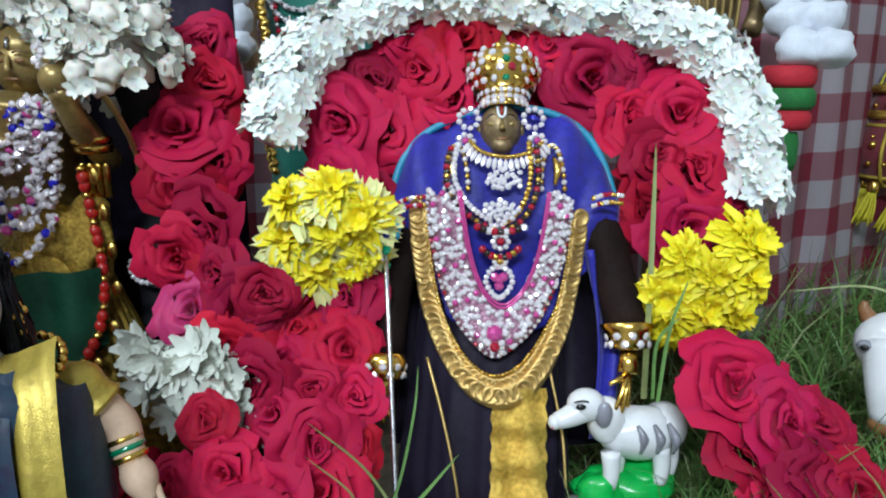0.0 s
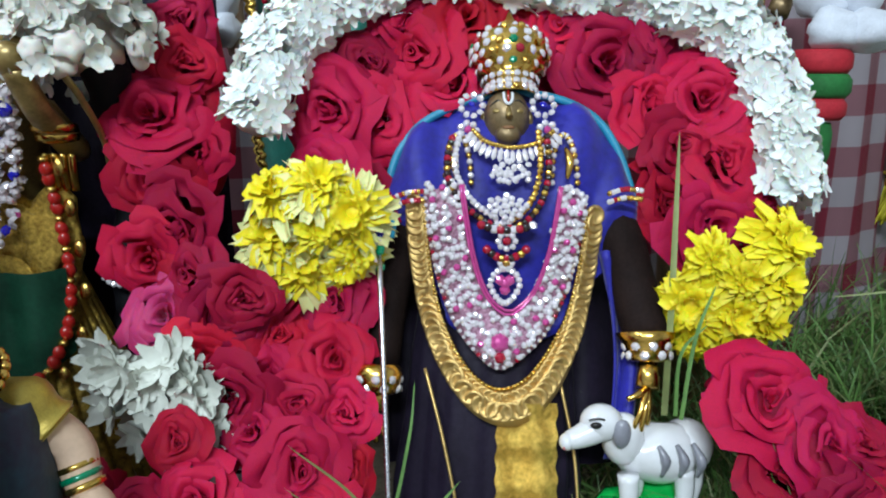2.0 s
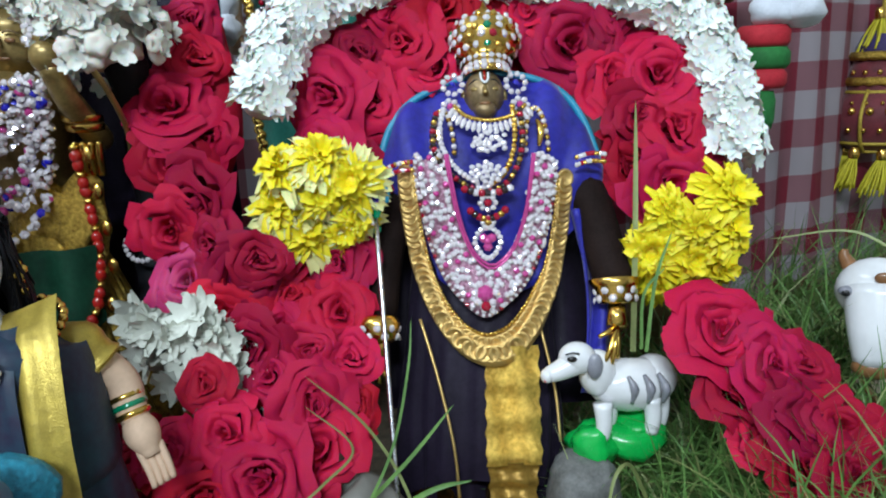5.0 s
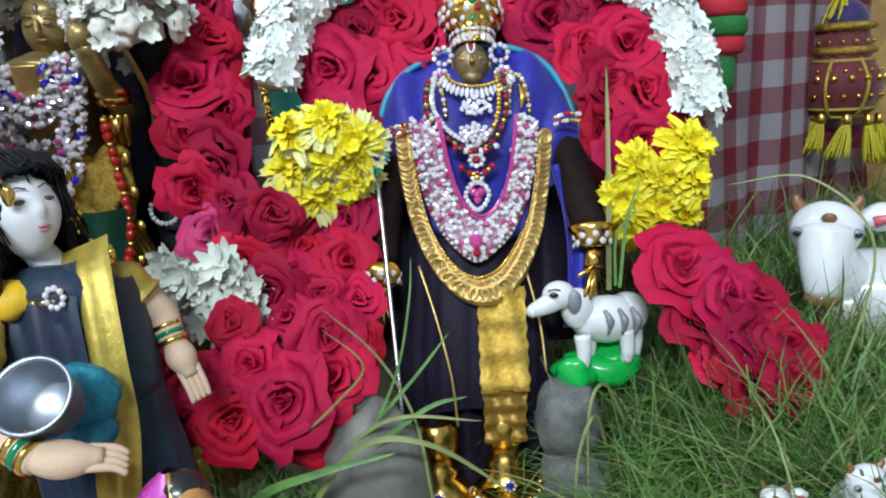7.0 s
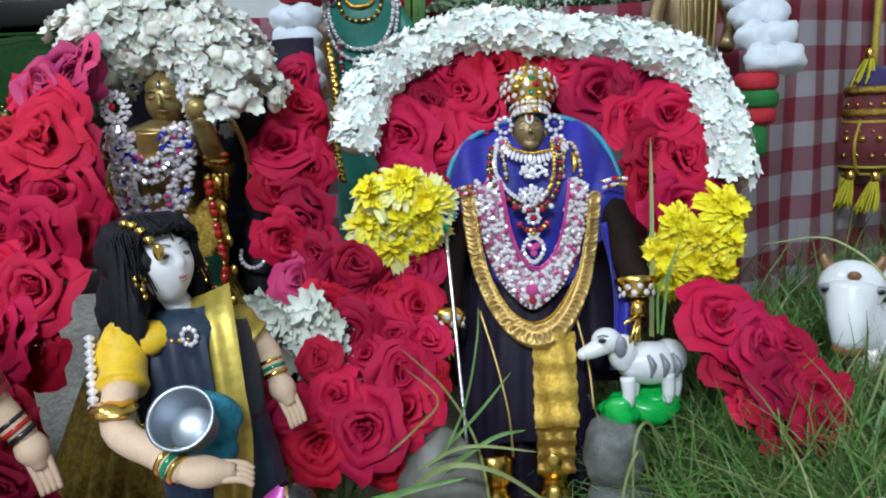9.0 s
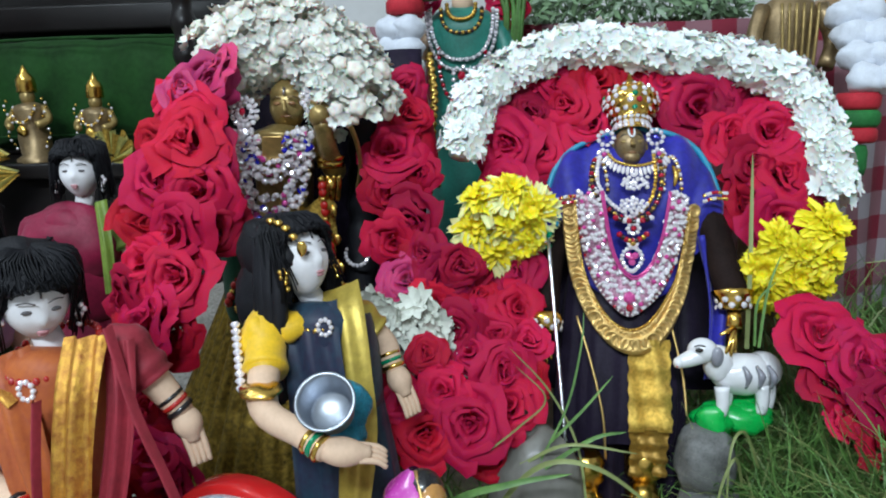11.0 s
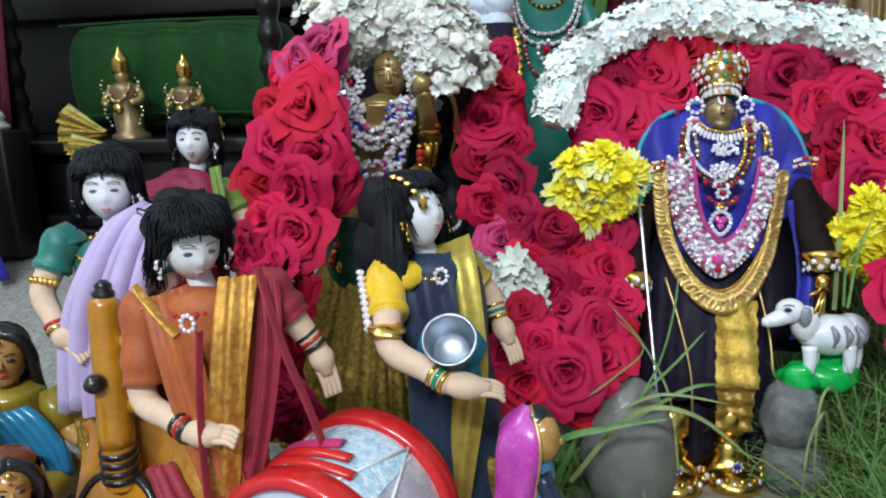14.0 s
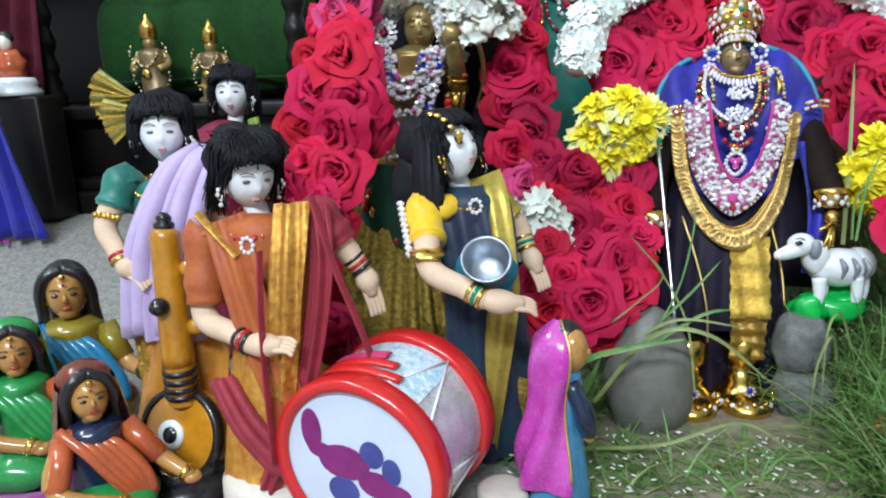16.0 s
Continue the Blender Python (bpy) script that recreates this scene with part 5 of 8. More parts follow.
for path, w, k in (([(0.148, 0.465, 0.13), (0.150, 0.475, 0.20), (0.153, 0.49, 0.26), (0.154, 0.50, 0.315)], 0.0035, 1), ([(-0.11, 0.34, 0.0), (-0.06, 0.325, 0.075), (-0.01, 0.32, 0.08), (0.05, 0.33, 0.03)], 0.0035, 1),
                   ([(-0.16, 0.32, -0.03), (-0.13, 0.315, 0.045), (-0.08, 0.31, 0.07), (-0.03, 0.315, 0.078)], 0.005, 0), ([(-0.15, 0.33, -0.03), (-0.12, 0.32, 0.02), (-0.105, 0.315, 0.06)], 0.005, 0), ([(-0.01, 0.37, 0.0), (-0.02, 0.375, 0.07), (-0.045, 0.38, 0.12), (-0.08, 0.365, 0.165)], 0.0018, 1),
                   ([(-0.06, 0.37, 0.06), (-0.02, 0.375, 0.10), (0.01, 0.38, 0.135)], 0.0022, 0), ([(-0.06, 0.36, 0.05), (-0.01, 0.36, 0.085), (0.02, 0.365, 0.09)], 0.003, 0), ([(-0.055, 0.36, 0.06), (-0.03, 0.37, 0.11), (-0.018, 0.38, 0.16), (-0.015, 0.39, 0.19)], 0.0016, 0),
                   ([(-0.07, 0.36, 0.06), (-0.03, 0.355, 0.082), (0.03, 0.355, 0.075)], 0.0024, 1), ([(-0.12, 0.32, -0.04), (-0.05, 0.30, -0.02), (0.02, 0.31, 0.0), (0.07, 0.31, -0.03)], 0.0026, 1), ([(0.13, 0.40, 0.02), (0.115, 0.38, 0.06), (0.10, 0.37, 0.03), (0.095, 0.36, -0.03)], 0.0022, 1),
                   ([(0.15, 0.42, 0.03), (0.128, 0.40, 0.075), (0.112, 0.385, 0.06), (0.108, 0.37, -0.02)], 0.0022, 1), ([(0.15, 0.44, 0.14), (0.158, 0.45, 0.19), (0.170, 0.455, 0.225)], 0.0022, 0), ([(0.148, 0.445, 0.14), (0.15, 0.45, 0.18), (0.165, 0.45, 0.20)], 0.002, 0),
                   ([(0.28, 0.36, 0.06), (0.33, 0.40, 0.17), (0.30, 0.44, 0.22), (0.24, 0.46, 0.215)], 0.0018, 1), ([(-0.10, 0.36, 0.07), (-0.07, 0.352, 0.10), (-0.05, 0.34, 0.13), (-0.075, 0.335, 0.16)], 0.0014, 1)):
    long_blade(path, w * 0.62, GRASS_DRY if k else GRASS, "pale dry grass blade bent in an arc" if k else "fresh green grass blade lying loose")


def rice():
    s = Shape()
    r = random.Random(4)
    for i in range(260):
        x, y = r.uniform(-0.2, 0.16), r.uniform(0.2, 0.36)
        s.ball((0, 0, 0), (0.0032, 0.0011, 0.001), RICE, 6, 4, Matrix.Translation((x, y, ground_z(x, y) + 0.0085)) @ Matrix.Rotation(r.random() * 6, 4, "Z"))
    thing("rice_grains", s, "scattered white rice grains on the soil", "rice", kind="stuff")


rice()

# ---- bronze flute player under the tuberoses ----
SILK = dict(
    navyteal=mat("blue_grey_silk", (0.016, 0.048, 0.072), 0.5, vary=0.4, scale=30, bump=0.3, sheen=0.04, colour2=(0.022, 0.018, 0.045), spec=0.3),
    olive=mat("olive_gold_border", (0.52, 0.38, 0.07), 0.4, 0.45, vary=0.25, scale=160, bump=0.3),
    brocade=mat("orange_gold_brocade", (0.72, 0.42, 0.07), 0.36, 0.65, vary=0.2, scale=200, bump=0.7, colour2=(0.36, 0.11, 0.03)),
    yellow=mat("yellow_silk", (0.80, 0.48, 0.01), 0.55, vary=0.25, scale=60, bump=0.3, sheen=0.2),
    orange=mat("burnt_orange_silk", (0.40, 0.105, 0.022), 0.55, vary=0.3, scale=40, bump=0.35, sheen=0.05, colour2=(0.32, 0.065, 0.03), spec=0.3),
    orange_zari=mat("orange_silk_with_gold", (0.42, 0.13, 0.025), 0.45, 0.25, vary=0.2, scale=120, bump=0.5, colour2=(0.66, 0.36, 0.06), fine=500),
    rose=mat("dusty_red_silk", (0.30, 0.024, 0.04), 0.6, vary=0.3, scale=40, bump=0.3, sheen=0.05, spec=0.3),
    lav=mat("lavender_cotton", (0.48, 0.36, 0.58), 0.8, vary=0.12, scale=25, bump=0.25, sheen=0.25),
    maroon=mat("maroon_silk", (0.22, 0.008, 0.04), 0.55, vary=0.3, scale=40, bump=0.3, sheen=0.05, spec=0.3),
    leaf=mat("leaf_green_silk", (0.16, 0.24, 0.03), 0.55, vary=0.3, scale=60, bump=0.3),
    cyan=mat("sequin_blue", (0.02, 0.26, 0.38), 0.3, 0.3, vary=0.5, scale=400, bump=0.9),
    ochre=mat("ochre_cloth", (0.52, 0.20, 0.015), 0.65, vary=0.3, scale=30, bump=0.3, sheen=0.2),
    magenta=mat("magenta_cloth", (0.32, 0.02, 0.24), 0.7, vary=0.35, scale=30, bump=0.35, sheen=0.3),
)
SKIN = mat("doll_cloth_skin", (0.68, 0.47, 0.33), 0.75, vary=0.12, scale=60, bump=0.15)
FACEW = mat("doll_face_white", (0.74, 0.72, 0.74), 0.6, vary=0.06, scale=60, bump=0.08)
HAIR = mat("black_doll_hair", (0.013, 0.013, 0.016), 0.55, vary=0.4, scale=30, bump=0.5, fine=700, spec=0.15)
EYEP = mat("grey_eye_paint", (0.09, 0.08, 0.085), 0.5, vary=0.2, bump=0)
LIP = mat("lip_paint", (0.52, 0.24, 0.26), 0.5, vary=0.1, bump=0)
CLAY = {k: mat("glazed_clay_" + k, c, 0.22, vary=0.3, scale=50, bump=0.05, coat=0.5) for k, c in (("skin", (0.46, 0.22, 0.06)), ("blue", (0.02, 0.20, 0.36)), ("green", (0.02, 0.26, 0.06)), ("orange", (0.50, 0.10, 0.03)), ("navy", (0.01, 0.02, 0.05)), ("olive", (0.28, 0.20, 0.02)), ("magenta", (0.46, 0.02, 0.32)), ("sky", (0.06, 0.24, 0.44)), ("maroon", (0.16, 0.035, 0.018)))}
AMBER = mat("amber_lacquer", (0.50, 0.20, 0.012), 0.2, vary=0.3, scale=25, bump=0.03, coat=0.7)
REDPL = mat("red_plastic", (0.60, 0.018, 0.018), 0.22, vary=0.1, scale=20, bump=0.02, coat=0.4)
SKINHEAD = mat("drum_skin_print", (0.62, 0.66, 0.78), 0.45, vary=0.06, scale=20, bump=0.03)
# White and cyan mottling paints the foil's glints into its colour.
HOLO = mat("holographic_foil", (0.92, 0.94, 0.98), 0.14, 0.15, vary=0.05, scale=160, bump=1.0, colour2=(0.30, 0.58, 0.74), fine=420)
CLEARF = mat("silver_foil", (0.66, 0.65, 0.68), 0.28, 0.35, vary=0.3, scale=60, bump=0.3)
PRINTP = mat("purple_print", (0.24, 0.02, 0.16), 0.45, vary=0.3, scale=60, bump=0)
PRINTB = mat("blue_print", (0.06, 0.07, 0.28), 0.45, vary=0.3, scale=60, bump=0)
PLINTH = mat("off_white_plinth", (0.66, 0.58, 0.50), 0.7, vary=0.12, scale=30, bump=0.1)
RIBBON = mat("striped_ribbon", (0.45, 0.36, 0.08), 0.5, 0.3, vary=0.6, scale=90, bump=0.3, colour2=(0.10, 0.13, 0.05))


PLEATM = mat("antique_gold_pleats", (0.34, 0.22, 0.035), 0.34, 0.8, vary=0.3, scale=200, bump=0.7, colour2=(0.05, 0.035, 0.006))
DEEPGREEN = mat("deep_green_silk", (0.006, 0.050, 0.026), 0.55, vary=0.4, scale=40, bump=0.3, spec=0.3)


def upright(p):
    """The bronze figure stands upright: its lower parts lie further back than its head."""
    return set_back(p, 1.035 + 0.115 * smooth_step(0.365, 0.26, p[2]))


def straighten(s):
    s.v = [tuple(upright(p)) for p in s.v]
    return s


def flute_idol():
    s = Shape()
    c = Vector((-0.296, 0.488, 0.0))
    s.ball((-0.293, 0.484, 0.368), (0.0175, 0.017, 0.022), BRONZE, 18, 14)
    s.lathe([(0.018, 0.0), (0.019, 0.004), (0.016, 0.010), (0.009, 0.016), (0.004, 0.020), (0.003, 0.027), (0.0, 0.028)], BRONZE, 16, Matrix.Translation((-0.292, 0.487, 0.377)))
    s.tube([(-0.291, 0.4665, 0.374), (-0.290, 0.463, 0.367), (-0.290, 0.463, 0.365)], lambda v: 0.0017 + 0.001 * v, BRONZE, 6)
    s.ball((-0.290, 0.4665, 0.359), (0.006, 0.002, 0.0013), BROWNGL, 8, 5)
    for sx in (-1, 1):
        s.ball((-0.291 + sx * 0.0072, 0.4675, 0.371), (0.004, 0.002, 0.0018), BROWNGL, 8, 5)
        s.tube([(-0.291 + sx * 0.0035, 0.4665, 0.376), (-0.291 + sx * 0.008, 0.467, 0.3775), (-0.291 + sx * 0.013, 0.470, 0.375)], 0.0008, DARKBRONZE, 5)
    s.tube([(-0.291, 0.469, 0.386), (-0.291, 0.4665, 0.379)], 0.0014, SILVER, 5, smooth=1)
    s.tube([(-0.293, 0.487, 0.352), (-0.296, 0.488, 0.335)], 0.011, BRONZE, 12, smooth=1)
    s.ball((-0.297, 0.483, 0.331), (0.041, 0.021, 0.015), BRONZE, 20, 10)
    s.tube([(-0.296, 0.487, 0.350), (-0.298, 0.484, 0.325), (-0.296, 0.475, 0.27), (-0.295, 0.468, 0.23), (-0.29, 0.455, 0.17)], lambda v: (0.036 - 0.022 * max(0, 0.12 - v) / 0.12) - 0.008 * math.sin(math.pi * v), BRONZE, 18, smooth=6)
    s.box((-0.307, 0.4425, 0.318), (-0.287, 0.4465, 0.341), GOLDSAT, 0.0015)
    s.tube([(-0.262, 0.482, 0.328), (-0.243, 0.470, 0.305), (-0.246, 0.455, 0.325), (-0.252, 0.452, 0.352)], lambda v: 0.011 - 0.003 * v, BRONZE, 12, smooth=6)
    s.ball((-0.253, 0.450, 0.358), (0.010, 0.008, 0.011), BRONZE, 12, 8)
    s.tube([(-0.332, 0.482, 0.328), (-0.345, 0.470, 0.30), (-0.335, 0.455, 0.27)], lambda v: 0.011 - 0.002 * v, BRONZE, 12, smooth=6)
    for z, r in ((0.318, 0.0135), (0.312, 0.013)):
        s.lathe([(r - 0.002, -0.003), (r, -0.002), (r, 0.002), (r - 0.002, 0.003)], GOLD, 14, Matrix.Translation((-0.246, 0.462, z)))
    for i in range(4):
        s.tube([(-0.252 + i * 0.0055, 0.452, 0.302), (-0.251 + i * 0.0055, 0.446, 0.292), (-0.252 + i * 0.0055, 0.445, 0.280)], 0.0026, GOLD, 7)
    s.tube([(-0.262, 0.46, 0.372), (-0.245, 0.455, 0.366), (-0.225, 0.455, 0.348), (-0.217, 0.46, 0.315), (-0.222, 0.465, 0.285)], lambda v: 0.0032 - 0.0015 * v, BRONZE, 8, smooth=6)
    thing("idol", straighten(s), "aged bronze standing flute player idol", "statue")
    sk = holder("pleated_skirt", (-0.29, 0.44, 0.10), "gold brocade pleated skirt with a green waist cloth", "skirt")
    s = Shape()

    def pleat(u, v):
        a = -math.pi * 1.1 + u * math.pi * 1.2
        r = 0.030 + 0.112 * v ** 0.95 + 0.010 * abs(math.sin(u * 75 + 0.6 * math.sin(u * 9))) * v
        return Vector((-0.295 + r * math.cos(a), 0.462 - 0.03 * v + r * 0.55 * math.sin(a), 0.255 - 0.27 * v))
    s.grid(pleat, 260, 12, PLEATM)
    part("pleats", straighten(s), sk)
    s = Shape()
    s.grid(lambda u, v: Vector((-0.345 + 0.105 * u, 0.425 - 0.02 * math.sin(u * math.pi) - 0.006 * math.sin(u * 16), 0.235 - 0.055 * v - 0.03 * math.sin(u * math.pi) * v)), 24, 8, DEEPGREEN)
    part("waist_cloth", straighten(s), sk, "green silk waist cloth")
    s = Shape()
    s.ball((-0.268, 0.446, 0.248), (0.028, 0.011, 0.034), ZARI, 30, 20, wob=0.7, seed=2)
    s.ball((-0.298, 0.442, 0.215), (0.036, 0.014, 0.026), ZARI, 30, 20, wob=0.7, seed=6)
    part("sash_fall", straighten(s), sk, "crumpled gold sash end")


flute_idol()

for hw, top, bot, n, size in ((0.014, 0.338, 0.318, 18, .0040), (0.018, 0.342, 0.308, 24, .0040), (0.026, 0.345, 0.272, 40, .0042), (0.022, 0.345, 0.302, 30, .0042), (0.030, 0.348, 0.284, 40, .0044), (0.036, 0.345, 0.262, 48, .0046), (0.033, 0.335, 0.240, 44, .0042)):
    nk = holder("stone_necklace", (-0.297, 0.44, bot), "white stone necklace glittering violet on the bronze idol", "necklace", "stone necklaces of the bronze idol")
    for q in along([(a, b, 0) for a, b in u_curve(-0.299, hw, top, bot, 24, 0.75)], n):
        y = 0.452 - 0.013 + 0.22 * abs(q.x + 0.297) + (q.y - 0.30) * 0.25
        for k in range(2):
            stone(nk, upright((q.x + rng.uniform(-.003, .003), y - 0.004 * k, q.y + rng.uniform(-.003, .003))), size * rng.uniform(0.7, 1.05), "white" if rng.random() < 0.86 else rng.choice(("blue", "pink")), jig=0.9)
for x0, pts in ((0, [(-0.338, 0.458, 0.335), (-0.346, 0.445, 0.30), (-0.340, 0.43, 0.262), (-0.326, 0.42, 0.225), (-0.335, 0.41, 0.19)]), (1, [(-0.252, 0.448, 0.30), (-0.246, 0.438, 0.262), (-0.240, 0.43, 0.225), (-0.243, 0.42, 0.19), (-0.26, 0.41, 0.165), (-0.30, 0.405, 0.155)])):
    nk = holder("bead_garland", pts[0], "red coral bead garland with gold spacers", "garland", "red bead garlands")
    for i, q in enumerate(along([upright(p) for p in pts], 30)):
        part("bead", BEAD["red" if i % 3 else "gold"], nk, m=facing(q, (rng.uniform(-.3, .3), -0.3, 1), 0, 0.0046 if i % 3 else 0.0038) @ Matrix.Diagonal((1, 1, 1.25 if i % 3 else 0.8, 1)))
    for q in along([upright(p) for p in pts], 8):
        part("gold_drop", BEAD["gold"], nk, m=Matrix.Translation(q + Vector((0.009, 0.002, -0.006))) @ Matrix.Diagonal((0.0045, 0.003, 0.007, 1)))
ros = holder("stone_rosette", (-0.327, 0.456, 0.364), "round white stone rosette with a ruby heart", "ornament")
for r, n in ((0.0125, 14), (0.0075, 9)):
    for i in range(n):
        a = 2 * math.pi * i / n
        stone(ros, upright((-0.327 + r * math.cos(a), 0.456, 0.364 + r * math.sin(a))), 0.0036, "white", jig=0.6)
stone(ros, upright((-0.327, 0.451, 0.364)), 0.0045, "ruby")
ear = holder("earring", (-0.268, 0.468, 0.366), "white stone earring of the bronze idol", "earring")
for i in range(8):
    stone(ear, upright((-0.269 + rng.uniform(-.005, .005), 0.466, 0.362 + 0.003 * i)), 0.0035, "white")
cres = holder("crescent_ornament", (-0.222, 0.468, 0.225), "small crescent ornament of white stones", "ornament")
for i in range(13):
    a = math.pi * (0.85 + 1.3 * i / 12)
    stone(cres, upright((-0.222 + 0.011 * math.cos(a), 0.455, 0.226 + 0.011 * math.sin(a))), 0.0026, "white")
# Made-up dark tube: it gives the gap beside the figure its shade.
s = Shape()
s.tube([(-0.225, 0.505, 0.36), (-0.222, 0.50, 0.30), (-0.223, 0.49, 0.24), (-0.226, 0.48, 0.17)], lambda v: 0.015 + 0.0015 * math.sin(v * 40), HAIR, 12, smooth=8)
thing("black_braid", straighten(s), "dark tube standing in for the shaded gap behind the bronze idol", "braid")

# Added black sheet that darkens what shows between idol and roses.
s = Shape()
s.grid(lambda u, v: Vector((-0.385 + 0.21 * u, 0.604 + 0.006 * math.sin(u * 19), 0.0 + 0.43 * v)), 30, 8, NAVY)
ob = thing("backing_cloth", s, "black sheet added to darken the gaps behind the bronze idol", "cloth")
ob.modifiers.new("thick", "SOLIDIFY").thickness = 0.002

# ---- cloth dolls ----


def doll(name, label, base, waist, chest, head, yaw, tilt, arms, skirt, blouse, sleeve, extras, hair="short", hw=0.040, plinth=True):
    """A standing cloth doll as one mesh; arms are lists of shoulder, elbow, wrist and finger places."""
    s = Shape()
    b, w, c, h = Vector(base), Vector(waist), Vector(chest), Vector(head)
    z0 = b.z + (0.028 if plinth else 0.004)
    n = 15

    def sk(u, v):
        p = b.lerp(w, v)
        p.z = z0 + (w.z - z0) * v
        r = hw * (1.12 - 0.42 * v ** 1.4)
        a = u * 2 * math.pi
        r *= 1 + (0.06 * math.sin(8 * a + 3 * math.sin(a * 2)) + 0.03 * math.sin(19 * a + 5 * v)) * (1 - 0.7 * v)
        return p + Vector((r * math.cos(a), 0.8 * r * math.sin(a), 0))
    s.grid(sk, 64, n, skirt, True)
    if plinth:
        s.lathe([(0.0, 0.0), (hw * 1.18, 0.0), (hw * 1.22, 0.006), (hw * 1.2, 0.026), (hw * 1.1, 0.032), (0.0, 0.032)], PLINTH, 28, Matrix.Translation(b))
    s.tube([w + Vector((0, 0, -0.01)), w.lerp(c, 0.5), c, c + Vector((0, 0.004, 0.014))], lambda v: hw * (0.74 + 0.12 * math.sin(v * 3.0)) * (1 if v < 0.75 else 1 - 1.7 * (v - 0.75)), blouse, 22, smooth=6)
    s.tube([c + Vector((0, 0.003, 0.004)), h + Vector((0, 0.004, -0.02))], 0.0095, FACEW, 12, smooth=1)
    H = Matrix.Translation(h) @ Matrix.Rotation(radians(yaw), 4, "Z") @ Matrix.Rotation(radians(tilt), 4, "X")

    def skull(u, v):
        a, t = u * 2 * math.pi, math.pi * (0.001 + 0.998 * v)
        d = Vector((math.sin(t) * math.cos(a), math.sin(t) * math.sin(a), -math.cos(t)))
        low = max(0.0, -d.z)
        front = max(0.0, -d.y)
        cheek = 0.0008 * math.exp(-((abs(d.x) - 0.5) / 0.2) ** 2 - ((d.z + 0.25) / 0.25) ** 2) * front
        socket = -0.0012 * math.exp(-((abs(d.x) - 0.38) / 0.18) ** 2 - ((d.z - 0.14) / 0.16) ** 2) * front
        nose = 0.0042 * math.exp(-(d.x / 0.11) ** 2 - ((d.z + 0.14) / 0.17) ** 2) * front
        mouth = 0.0012 * math.exp(-(d.x / 0.25) ** 2 - ((d.z + 0.5) / 0.12) ** 2) * front
        k = cheek + socket + nose + mouth
        return (d.x * (0.0208 * (1 - 0.34 * low ** 1.6) + k), d.y * (0.0225 * (1 - 0.10 * low ** 2)) - k, d.z * 0.0272)
    s.grid(skull, 40, 34, FACEW, True, H)
    for sx in (-1, 1):
        s.ball((sx * 0.0080, -0.0197, 0.0030), (0.0038, 0.0016, 0.0015), EYEP, 10, 6, H)
        s.tube([(sx * 0.0035, -0.0225, 0.0095), (sx * 0.0085, -0.0215, 0.0112), (sx * 0.0135, -0.018, 0.009)], 0.0005, EYEP, 5, H)
        for k in range(5):
            a = 2 * math.pi * k / 5
            s.ball((sx * 0.0245 + 0.003 * math.cos(a), -0.009, -0.008 + 0.0035 * math.sin(a)), 0.0024, extras.get("ear", DIAM), 6, 5, H)
        for k in range(2):
            s.ball((sx * 0.0245, -0.009, -0.014 - 0.005 * k), 0.0023, extras.get("ear", DIAM), 6, 5, H)
    s.ball((0, -0.0208, -0.0125), (0.0040, 0.0016, 0.0013), LIP, 10, 6, H)
    s.ball((0, -0.0198, -0.0148), (0.0032, 0.0016, 0.0012), LIP, 10, 6, H)
    s.tube([(0, -0.0215, 0.013), (0, -0.0205, 0.019)], 0.0007, INK, 5, H, 1)
    # hair: cap, fringe and locks
    s.ball((0, 0.010, 0.010), (0.0290, 0.0265, 0.030), HAIR, 24, 16, H, 0.22, yaw)
    for k in range(14):
        a, e = rng.random() * 6.28, rng.random()
        o = Vector((math.cos(a) * (1 - 0.6 * e), 0.4 + 0.6 * math.sin(a) * (1 - 0.6 * e), 0.25 + 0.75 * e))
        q = Vector((0, 0.010, 0.010)) + Vector((o.x * 0.027, o.y * 0.025, o.z * 0.028))
        s.tube([q, q + o * 0.0035 + Vector((rng.uniform(-.004, .004), rng.uniform(-.004, .004), 0)), q + o * 0.0045 + Vector((rng.uniform(-.008, .008), rng.uniform(-.008, .008), rng.uniform(-.008, .002)))], lambda v: 0.0010 - 0.0007 * v, HAIR, 4, H)
    for k in range(320):
        a = radians(-118 + 236 * k / 319) + rng.uniform(-.06, .06)
        x, y = math.sin(a), -math.cos(a)
        inner = abs(a) < 0.9
        drop = (0.0245 - 0.013 * abs(a) + rng.uniform(-.003, .003)) if inner else -0.010 - 0.022 * rng.random()
        j1, j2 = rng.uniform(-.003, .003), rng.uniform(-.0035, .0035)
        s.tube([(0.004 * x, 0.006 + j1, 0.037), (0.020 * x + j1, 0.004 + 0.016 * y, 0.032 + j2), (0.0268 * x + j2, 0.002 + 0.0245 * y + j1, 0.022 + j1), (0.0280 * x + 2 * j1, 0.003 + (0.0245 if inner else 0.023) * y + j2, drop)], lambda v: 0.0012 - 0.0006 * v, HAIR, 3, H, 2)
    if hair == "long":
        for k in range(16):
            a = radians(60 + 240 * k / 15)
            x, y = math.sin(a), -math.cos(a)
            s.tube([(0.020 * x, 0.006 + 0.018 * y, 0.02), (0.030 * x, 0.012 + 0.024 * y, -0.02), (0.028 * x - 0.004, 0.020 + 0.02 * y, -0.055), (0.022 * x - 0.008, 0.028 + 0.015 * y, -0.085 - 0.02 * rng.random())], lambda v: 0.0085 - 0.005 * v, HAIR, 7, H)
